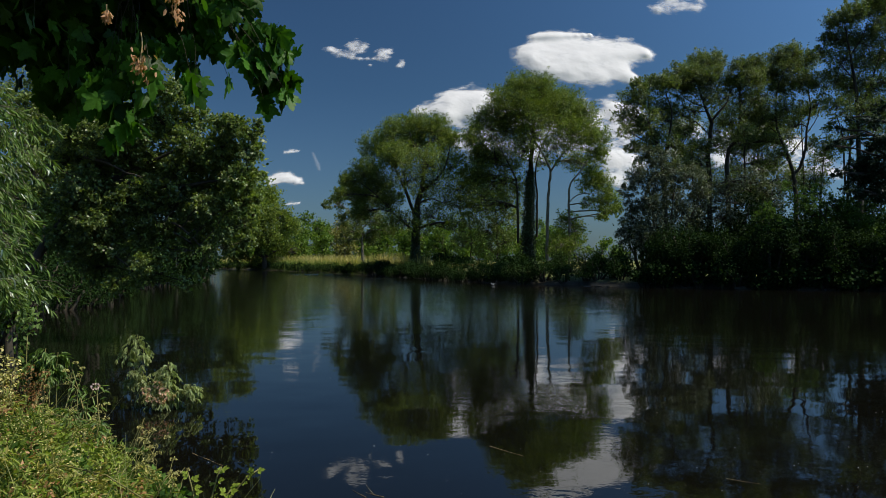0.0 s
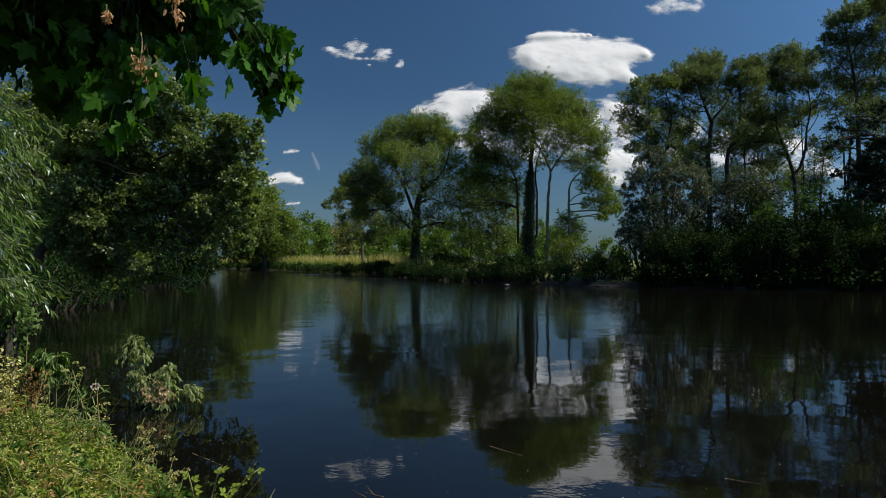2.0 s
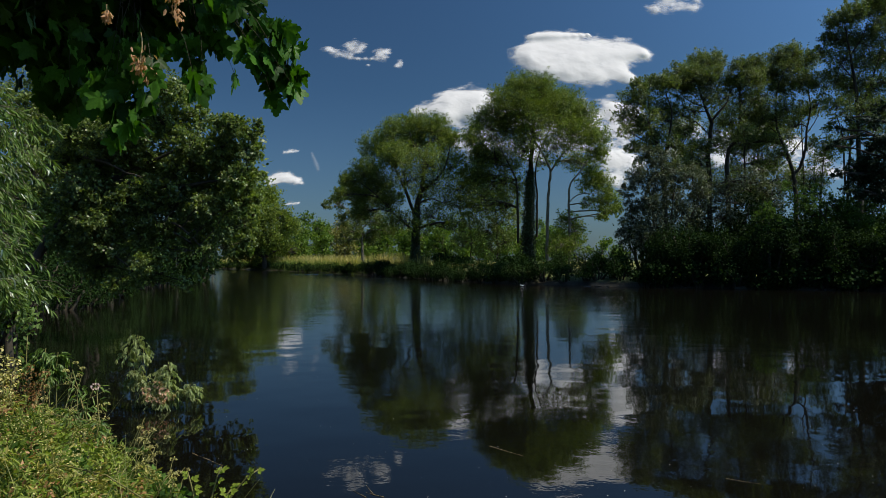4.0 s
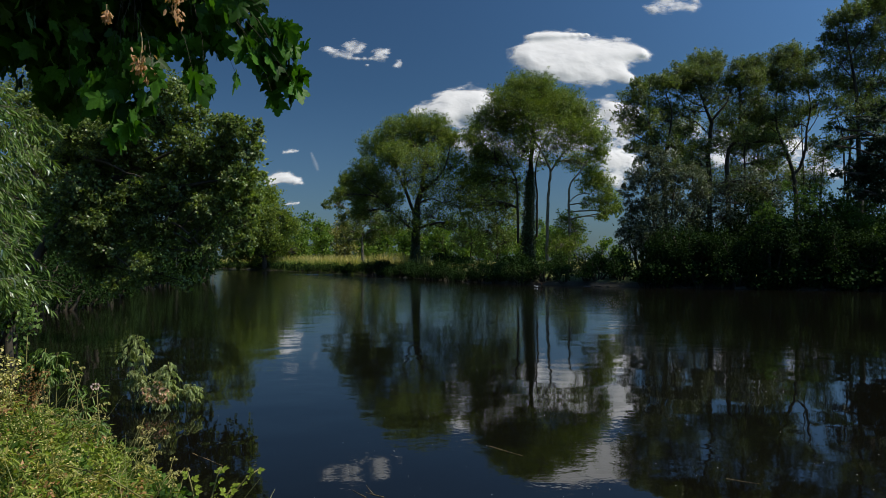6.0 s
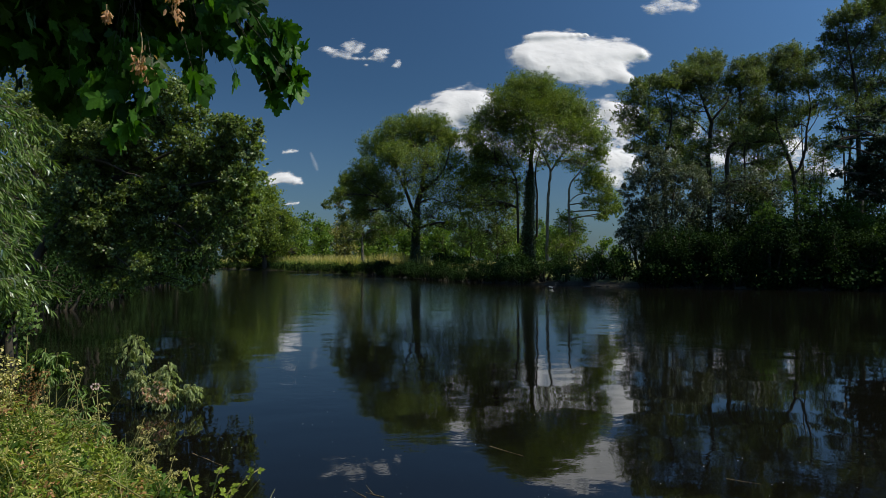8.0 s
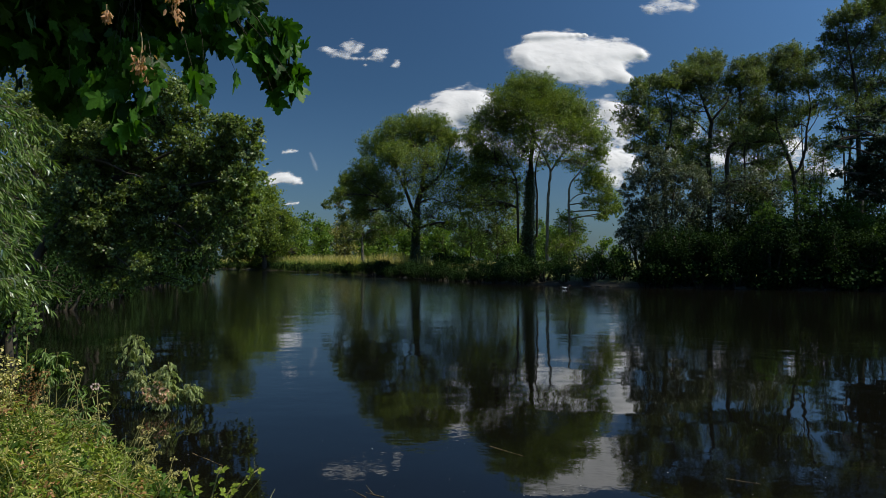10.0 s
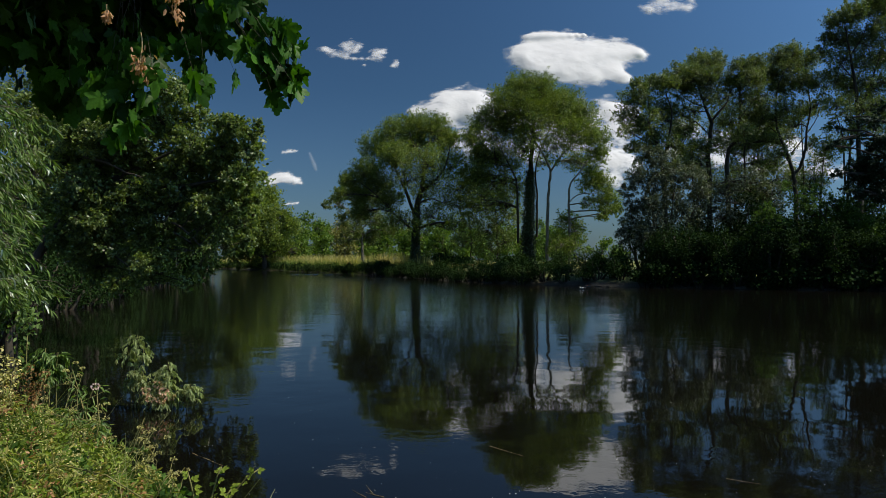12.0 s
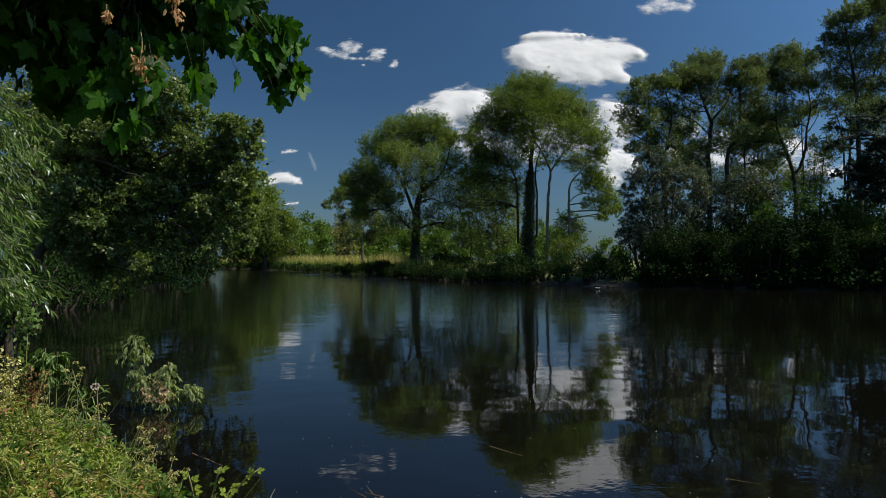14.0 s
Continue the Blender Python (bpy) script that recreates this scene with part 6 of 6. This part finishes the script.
SPEAR = ([(0, 0, 0), (0.14, 0.3, 0.04), (0.11, 0.65, -0.04), (0, 1, -0.3), (-0.11, 0.65, -0.04), (-0.14, 0.3, 0.04)], [(0, 1, 2, 3), (0, 3, 4, 5)])
LEAF_FEATHER = leaf_mat("feathery_herb_leaf", (0.05, 0.085, 0.015), (0.2, 0.24, 0.05), 0.3, 0.12, 0.55, 3.0)
# a darker green carries the shade beneath the herbs
LEAF_UNDERSHADE = leaf_mat("shaded_herb_leaf", (0.025, 0.06, 0.01), (0.08, 0.14, 0.025), 0.3, 0.08, 0.6, 3.0)
tufts("watercress", "bright green low cress tangle on the bank", 115, -5.0, -1.3, 2.8, 6.4, TREFOIL, 0.046, LEAF_CRESS, 71, 0.3, 0.1, 26)
tufts("young_cress", "small fresh cress leaves low on the bank", 70, -5.0, -1.3, 2.8, 6.0, TOOTHED, 0.03, LEAF_CRESS, 79, 0.26, 0.1, 70)
tufts("mixed_herbs", "yellow-green mixed herbs on the bank", 60, -5.2, -0.9, 2.8, 7.4, SPEAR, 0.042, LEAF_HERB, 72, 0.36, 0.11, 90)
tufts("feathery_herbs", "feathery narrow-leaved herbs on the bank", 125, -5.2, -0.9, 2.8, 7.4, LANCE, 0.06, LEAF_FEATHER, 75, 0.42, 0.12, 75)
tufts("dry_seed_herbs", "straw-coloured dry seed heads among the herbs", 135, -4.6, -1.0, 3.2, 7.2, GRAIN, 0.011, SEED, 73, 0.46, 0.08, 85)
tufts("rusty_dock", "rusty dry dock among green herbs", 60, -5.0, -1.4, 2.8, 7.4, GRAIN, 0.02, RUST, 74, 0.42, 0.08, 60)
tufts("dead_stems", "withered orange-brown leaves among the herbs", 40, -5.0, -1.4, 2.8, 6.6, OVATE, 0.04, LEAF_DEAD, 78, 0.36, 0.07, 16)
tufts("dark_underlayer", "shaded lower leaves of the bank herbs", 260, -5.4, -0.9, 2.6, 7.6, LOZENGE, 0.05, LEAF_UNDERSHADE, 76, 0.12, 0.16, 90, edge=-0.04)


def grass_stalks(n, seed):
    rng = np.random.default_rng(seed)
    x, y = rng.uniform(-6, -1.0, n), rng.uniform(2.8, 7.2, n)
    k = shore_gap(x, y) > 0.3
    p = np.column_stack([x, y, np.maximum(land_height(x, y), 0)])[k]
    m = len(p)
    tip = rng.normal(0, 0.7, (m, 3)) + (0.3, 0, 0.45)
    ob = swarm("grass_stalks", STRAW, basis(tip, rng.normal(size=(m, 3)), rng.uniform(0.25, 0.6, m)), p + (0, 0, 0.05), STALK)
    return tagged(ob, "thin straw-green grass stalks among the herbs", "grass", kind="stuff")


STALK = leaf_mat("grass_stalk", (0.12, 0.15, 0.04), (0.36, 0.34, 0.14), 0.25, 0.3, 0.5, 3.0)
grass_stalks(900, 77)


def herb(label, x, y, h, w, seed, mat, shape=LANCE, leaf=0.09, shoots=7, per=26, stem=TWIG, heads=None, category="plant", group="herbs by the water", low=0.45):
    """A clump of leafy shoots that arch outwards; leaves hang round the upper part of each."""
    rng = np.random.default_rng(seed)
    root = tagged(new("herb"), label, category, group)
    root.location = (x, y, max(spot_height(x, y), -0.15))
    place, tip, face, size, ends = [], [], [], [], []
    for i in range(shoots):
        top = np.array((rng.normal(0, w * 0.7), rng.normal(0, w * 0.6), h * rng.uniform(0.5, 1.0)))
        line = bent((rng.normal(0, 0.05), rng.normal(0, 0.05), -0.1), top, rng, 0.12, 7)
        Tubes().add(line, np.linspace(0.007, 0.003, 7), 5).made("stem", stem, root)
        u = (1 - rng.uniform(0, 1 - low, per) ** 1.2).clip(0, 1) * 5.999
        k = u.astype(int)
        out = rng.normal(size=(per, 3)) * (1, 1, 0.25)
        out /= np.linalg.norm(out, axis=1, keepdims=True)
        place.append(line[k] + (line[k + 1] - line[k]) * (u - k)[:, None] + out * rng.uniform(0, 0.05, (per, 1)))
        tip.append(out + (0, 0, -0.8) * rng.uniform(-0.3, 1.3, (per, 1)))
        face.append(out * 0.8 + rng.normal(0, 0.3, (per, 3)) + (0, 0, 0.6))
        size.append(leaf * rng.uniform(0.55, 1.25, per))
        ends.append(line[-1])
    place, tip, face, size = (np.concatenate(q) for q in (place, tip, face, size))
    swarm("foliage", shape, basis(tip, face, size), place, mat, root, kind="stuff")
    if heads:
        for e in ends[:1]:
            m = 90
            d = rng.normal(size=(m, 3))
            d /= np.linalg.norm(d, axis=1, keepdims=True)
            swarm("flower_head", GRAIN, basis(d, rng.normal(size=(m, 3)), 0.01 * rng.uniform(0.6, 1.3, m)), e + d * (0.03, 0.027, 0.02), heads, root, "fluffy pale pink flower head", kind="stuff")
    return root


def drooping_plant(label, x, y, heads, seed, mat, leaf, flower=None):
    """Stalks that each carry a loose head (dx, dy, height, radius) of narrow drooping leaves."""
    rng = np.random.default_rng(seed)
    root = tagged(new("herb"), label, "plant", "herbs by the water")
    root.location = (x, y, max(spot_height(x, y), -0.15))
    low = root.location[2]
    for hx, hy, hz, r in heads:
        top = np.array((hx, hy, hz - low))
        line = bent((hx * 0.35 + rng.normal(0, 0.02), hy * 0.3, -0.1), top, rng, 0.08, 8)
        stem = Tubes().add(line, np.linspace(0.006, 0.0025, 8), 5).made("stem", TWIG, root)
        place, tip, face, size = [], [], [], []
        for q in range(int(9 + 70 * r)):
            # a twig that leaves the stalk and bends down, leafy along its length
            s = line[-1] + (line[-3] - line[-1]) * rng.uniform(0, 1.0)
            w = rng.uniform(0, 2 * math.pi)
            out = np.array((math.cos(w), math.sin(w), rng.uniform(-0.1, 0.75)))
            n = 13
            u = rng.uniform(0.1, 1.0, (n, 1))
            reach = r * rng.uniform(0.45, 1.0)
            place.append(s + out * reach * u + np.array((0, 0, -0.75 * reach)) * u ** 2)
            tip.append(out * (1, 1, 0) * 0.7 + rng.normal(0, 0.35, (n, 3)) + np.array((0, 0, -0.9)) * (0.3 + u))
            face.append(out * 0.7 + rng.normal(0, 0.35, (n, 3)) + (0, 0, 0.5))
            size.append(leaf * rng.uniform(0.55, 1.2, n))
        place, tip, face, size = (np.concatenate(q) for q in (place, tip, face, size))
        place[:, 2] = np.maximum(place[:, 2], 0.01 - low)
        swarm("foliage", SPEAR, basis(tip, face, size), place, mat, stem, kind="stuff")
        if flower and hz < 0.3:
            m = 60
            d = rng.normal(size=(m, 3))
            d /= np.linalg.norm(d, axis=1, keepdims=True)
            swarm("flower_head", GRAIN, basis(d, rng.normal(size=(m, 3)), 0.02 * rng.uniform(0.6, 1.3, m)), line[-1] + (0, -0.09, 0.01) + d * (0.04, 0.03, 0.03), flower, stem, "faded peach-coloured flower head", kind="stuff")
    return root


drooping_plant("tall pale drooping-leaved plant standing in the water's edge", -3.5, 8.5,
               [(-0.02, 0.0, 0.84, 0.17), (-0.13, 0.0, 0.7, 0.14), (0.05, 0.03, 0.68, 0.13), (-0.05, 0.0, 0.46, 0.16), (0.06, -0.05, 0.42, 0.16), (-0.1, 0.05, 0.36, 0.13)], 81, LEAF_PALE, 0.05)
drooping_plant("pale low drooping-leaved plant with faded peach flowers in the water", -3.22, 8.45,
               [(0.08, 0.0, 0.54, 0.15), (-0.02, 0.05, 0.42, 0.17), (0.1, -0.05, 0.36, 0.15), (-0.12, -0.05, 0.22, 0.15), (0.1, -0.1, 0.22, 0.15), (0.0, 0.0, 0.28, 0.17), (-0.05, -0.1, 0.14, 0.14), (0.06, -0.08, 0.12, 0.14), (-0.15, 0.0, 0.3, 0.13), (0.14, 0.0, 0.14, 0.12)], 82, LEAF_PALE, 0.048, LEAF_PEACH)
drooping_plant("pale drooping-leaved shoot over the water", -2.9, 8.4, [(0.03, 0.0, 0.29, 0.14), (-0.05, 0.04, 0.25, 0.12), (0.08, 0.03, 0.2, 0.1)], 83, LEAF_PALE, 0.048)
drooping_plant("green drooping-leaved plant at the water's edge", -3.85, 7.2, [(-0.02, 0.0, 0.84, 0.17), (0.1, 0.0, 0.8, 0.15), (-0.15, 0.0, 0.72, 0.14), (0.06, -0.05, 0.68, 0.15), (-0.05, 0.05, 0.62, 0.17)], 84, LEAF_BALSAM, 0.07)
herb("hemp agrimony with a pink flower head", -2.95, 6.1, 0.72, 0.14, 85, LEAF_BALSAM, SPEAR, shoots=4, per=13, leaf=0.07, heads=PINK)
herb("green leafy plant beside the pink flower", -2.85, 6.0, 0.46, 0.16, 86, LEAF_BALSAM, SPEAR, shoots=6, per=22, leaf=0.075)
herb("yellowing bushy plant gone to seed", -4.15, 6.9, 0.72, 0.2, 87, SEED, OVATE, shoots=12, per=60, leaf=0.04, low=0.2)
herb("rust-brown withered plant on the bank", -3.75, 6.7, 0.55, 0.12, 88, RUST, OVATE, shoots=8, per=50, leaf=0.035, low=0.3)


def umbel(label, x, y, h, lean, seed, mat=SEED, spread=0.06):
    """A hollow stalk that branches into small umbels gone to seed."""
    rng = np.random.default_rng(seed)
    root = tagged(new("umbel"), label, "plant", "seeding umbels by the water")
    root.location = (x, y, max(spot_height(x, y), -0.1))
    top = np.array((lean, rng.normal(0, 0.05), h))
    line = bent((0, 0, -0.05), top, rng, 0.08, 6)
    Tubes().add(line, np.linspace(0.004, 0.0025, 6), 5).made("stem", TWIG, root)
    for i in range(rng.integers(2, 5)):
        s = line[rng.integers(3, 6)]
        e = s + np.array((rng.normal(0, spread), rng.normal(0, spread), rng.uniform(0.02, 0.1)))
        Tubes().add(bent(s, e, rng, 0.1, 4), np.linspace(0.003, 0.002, 4), 4).made("ray", TWIG, root)
        m = 45
        d = rng.normal(size=(m, 3))
        d[:, 2] = np.abs(d[:, 2]) * 0.5
        d /= np.linalg.norm(d, axis=1, keepdims=True)
        swarm("seed_head", GRAIN, basis(d, rng.normal(size=(m, 3)), 0.0095 * rng.uniform(0.7, 1.3, m)), e + d * 0.02, mat, root, kind="stuff")
    return root


# foot x, y, height of the heads above the water, lean
UMBELS = [(-2.41, 5.90, 0.28, 0.05), (-2.31, 5.90, 0.21, 0.03), (-2.35, 5.80, 0.17, 0.07), (-2.49, 6.00, 0.30, 0.04), (-2.23, 5.75, 0.15, 0.03), (-2.73, 6.00, 0.18, 0.07),
          (-2.84, 6.00, 0.14, 0.13), (-2.67, 5.90, 0.14, 0.12), (-2.08, 5.30, 0.16, 0.11), (-1.93, 5.20, 0.13, 0.05), (-2.01, 5.10, 0.13, 0.08), (-1.87, 5.10, 0.12, 0.05),
          (-2.99, 6.40, 0.35, 0.04), (-2.89, 6.30, 0.30, 0.03), (-3.00, 6.30, 0.26, 0.05), (-3.51, 6.80, 0.68, 0.13), (-3.45, 6.80, 0.66, 0.12), (-3.71, 6.70, 0.52, 0.12),
          (-2.33, 5.40, 0.15, 0.12), (-2.15, 5.30, 0.12, 0.04), (-2.88, 5.2, 0.5, 0.1), (-3.28, 5.4, 0.5, -0.1), (-2.48, 4.6, 0.45, 0.1), (-2.18, 4.2, 0.45, 0.1),
          (-3.58, 5.9, 0.5, 0.1), (-3.0, 5.7, 0.46, 0.15)]
for i, (ux, uy, uh, ul) in enumerate(UMBELS):
    umbel("straw-green umbel gone to seed by the water", ux, uy, uh - max(spot_height(ux, uy), -0.1), ul, 900 + i)


def trailing_stem(label, pts, r):
    """A long hollow stem that lies across the herbs."""
    o = Vector(pts[0])
    stem = Tubes().add([Vector(p) - o for p in pts], np.linspace(r, r * 0.6, len(pts)), 6).made("trailing_stem", TWIG, None)
    stem.location = o
    return tagged(stem, label, "stem", "trailing stems")


trailing_stem("long straw-green stem arching out over the herbs", [(-2.65, 4.55, 0.36), (-2.3, 4.5, 0.45), (-2.0, 4.4, 0.42), (-1.72, 4.3, 0.3), (-1.55, 4.25, 0.22)], 0.006)
trailing_stem("thin dry stem lying over the herbs", [(-3.3, 5.4, 0.5), (-2.95, 5.35, 0.6), (-2.55, 5.3, 0.55), (-2.35, 5.25, 0.5)], 0.004)
trailing_stem("pinkish bare stalk leaning over the water", [(-2.42, 5.75, 0.2), (-2.36, 5.75, 0.36), (-2.32, 5.75, 0.47)], 0.005)
trailing_stem("bare upright stalk among the bank herbs", [(-4.05, 7.2, 0.3), (-4.06, 7.2, 0.7), (-4.05, 7.2, 0.96)], 0.006)


def sprig():
    """A fresh toothed sprig that leans out over the water."""
    rng = np.random.default_rng(95)
    root = tagged(new("sprig"), "fresh bright green toothed sprig leaning over the water", "plant", "herbs by the water")
    root.location = (-1.34, 4.12, 0.22)
    for tx, ty, tz, n in ((0.3, 0.05, 0.3, 12), (0.1, 0.03, 0.32, 10), (-0.08, 0.0, 0.3, 9), (0.16, 0.0, 0.2, 8)):
        line = bent((0, 0, -0.1), (tx, ty, tz), rng, 0.06, 6)
        Tubes().add(line, np.linspace(0.006, 0.004, 6), 5).made("stem", TWIG, root)
        for i in range(n):
            u = 1.5 + 3.49 * i / n
            k = int(u)
            p = line[k] + (line[k + 1] - line[k]) * (u - k)
            d = np.array([[rng.normal(0.25, 0.6), rng.normal(0, 0.5), rng.uniform(0.0, 0.7)]])
            turn = basis(d, np.array([[0.1, -0.5, 0.8]]), [rng.uniform(0.045, 0.07)])[0]
            leaf = mesh_of("leaf", TREFOIL[0], TREFOIL[1], LEAF_CRESS, root, smooth=False)
            leaf.matrix_basis = Matrix.Translation(p) @ Matrix(turn.tolist()).to_4x4()
    return root


sprig()


# ---------------------------------------------------------------- on the water
def flecks(n, seed):
    rng = np.random.default_rng(seed)
    x, y = rng.uniform(-2.4, 5.0, n), 5.0 + 9 * rng.uniform(0, 1, n) ** 1.6
    k = shore_gap(x, y) < -0.3
    p = np.column_stack([x, y, np.full(n, 0.004)])[k]
    m = len(p)
    ob = swarm("flecks", GRAIN, basis(rng.normal(size=(m, 3)) * (1, 1, 0.02), np.tile((0.0, 0, 1), (m, 1)), rng.uniform(0.004, 0.012, m)), p, FLECK)
    return tagged(ob, "pale floating seed flecks adrift on the river", "flecks", kind="stuff")


FLECK = rough_mat("pale_fleck", [(0.3, (0.5, 0.48, 0.4)), (0.7, (0.75, 0.73, 0.66))], 30)
FLECKS = flecks(320, 96)


def weed(label, x, y, length, turn, seed):
    rng = np.random.default_rng(seed)
    a = np.array((0, 0, 0.0))
    b = np.array((math.cos(turn) * length, math.sin(turn) * length, 0.0))
    p = bent(a, b, rng, 0.05, 8)
    p[:, 2] = 0.002
    ob = Tubes().add(p, np.linspace(0.0025, 0.001, 8), 5).made("water_weed", STEM_STRAW, None)
    ob.location = (x, y, 0)
    return tagged(ob, label, "water weed", "strands of water weed")


for i, (wx, wy, wl, wt) in enumerate([(0.42, 6.75, 0.45, -0.9), (-0.55, 5.3, 0.2, 2.2), (-0.5, 5.35, 0.25, 1.9), (-0.42, 5.3, 0.18, 2.5), (2.2, 5.75, 0.25, -0.6), (-2.2, 6.5, 0.55, -0.8)]):
    weed("straw-coloured strand of weed trailing at the surface", wx, wy, wl, wt, 960 + i)


def water_bird():
    """A small dark water bird with a pale flank, swimming along the far bank."""
    root = tagged(new("water_bird"), "small dark water bird with a white flank, swimming", "bird")
    dark = rough_mat("dark_plumage", [(0.3, (0.03, 0.03, 0.032)), (0.7, (0.07, 0.065, 0.06))], 40)
    pale = rough_mat("white_plumage", [(0.3, (0.6, 0.6, 0.57)), (0.7, (0.85, 0.85, 0.82))], 40)
    bill = rough_mat("red_bill", [(0.3, (0.4, 0.06, 0.03)), (0.7, (0.55, 0.12, 0.05))], 40)

    def ball(name, mat, parent, place, size, tilt=0.0):
        bm = bmesh.new()
        bmesh.ops.create_uvsphere(bm, u_segments=12, v_segments=8, radius=1.0)
        for v in bm.verts:
            v.co.z += 0.15 * v.co.x * v.co.x
        me = bpy.data.meshes.new(name)
        bm.to_mesh(me)
        bm.free()
        me.materials.append(mat)
        ob = new(name, me)
        ob.parent = parent
        ob.matrix_basis = pose(*place, 0, tilt, 0) @ Matrix.Diagonal((*size, 1))
        return ob

    ball("body", dark, root, (0, 0, 0.05), (0.17, 0.085, 0.075), -6)
    ball("flank", pale, root, (-0.02, -0.05, 0.07), (0.09, 0.045, 0.03), -6)
    ball("flank", pale, root, (-0.02, 0.05, 0.07), (0.09, 0.045, 0.03), -6)
    ball("tail", pale, root, (-0.17, 0, 0.1), (0.06, 0.035, 0.02), 25)
    Tubes().add([(0.12, 0, 0.08), (0.16, 0, 0.14), (0.17, 0, 0.19)], [0.04, 0.028, 0.026], 8).made("neck", dark, root)
    head = ball("head", dark, root, (0.18, 0, 0.21), (0.042, 0.034, 0.034))
    ball("bill", bill, root, (0.23, 0, 0.205), (0.028, 0.011, 0.011))
    return root


BIRD = water_bird()


def motions():
    # the clouds drift slowly to the west
    drift = [21.9, 20.0, 19.3, 9.9, 25.8, 12.3, 12.9, 19.3, 15.2, 9.9]
    for c, d in zip(CLOUDS, drift):
        x, y, z = c.location
        walk(c, [(t, pose(x - d * t / 14.0, y, z)) for t in (0.0, 3.5, 7.0, 10.5, 14.0)])
    # the current carries the river's surface and what floats on it slowly along
    for ob, pace in ((water, -0.28), (FLECKS, -0.05)):
        walk(ob, [(t, pose(pace * t, 0.02 * t, 0)) for t in (0.0, 3.5, 7.0, 10.5, 14.0)])
    # the outer maple spray lifts and sinks in the breeze; the inner ones hardly stir
    gust = [(0.0, -5, 4), (0.5, -3, 2), (1.0, -2, 1), (1.5, -1, 0), (2.0, -3, 5), (2.5, -2, 6), (3.0, 1, 0), (4.2, 2, -3), (5.5, 5, -6), (6.0, 4, -3), (6.5, -1, 0),
            (7.0, 0, 0), (7.5, 2, -2), (8.0, 3, -3), (9.3, 3, -4), (10.5, 3, -5), (11.0, 1, 0), (11.5, 0, 0), (12.0, 2, -4), (12.5, 3, -6), (13.0, 3, -7), (14.0, 3, -7)]
    for spray, share in zip(MAPLE_SPRAYS, (1.0, 0.3, 0.12)):
        x, y, z = spray.location
        walk(spray, [(t, pose(x + 0.0025 * share * (a - 4), y, z - 0.0018 * share * b, 0, 0.2 * share * b, 0)) for t, a, b in gust])
    # the bird swims along the far bank
    swim = [(0.0, 3.4, 49.2), (3.2, 4.75, 47.2), (5.5, 5.65, 45.6), (7.0, 6.1, 44.2), (8.2, 6.55, 43.6), (10.5, 7.35, 42.8), (12.0, 8.1, 42.6), (14.0, 9.0, 42.5)]
    walk(BIRD, [(t, pose(x, y, 0.0, 0, 0, -20)) for t, x, y in swim])


motions()
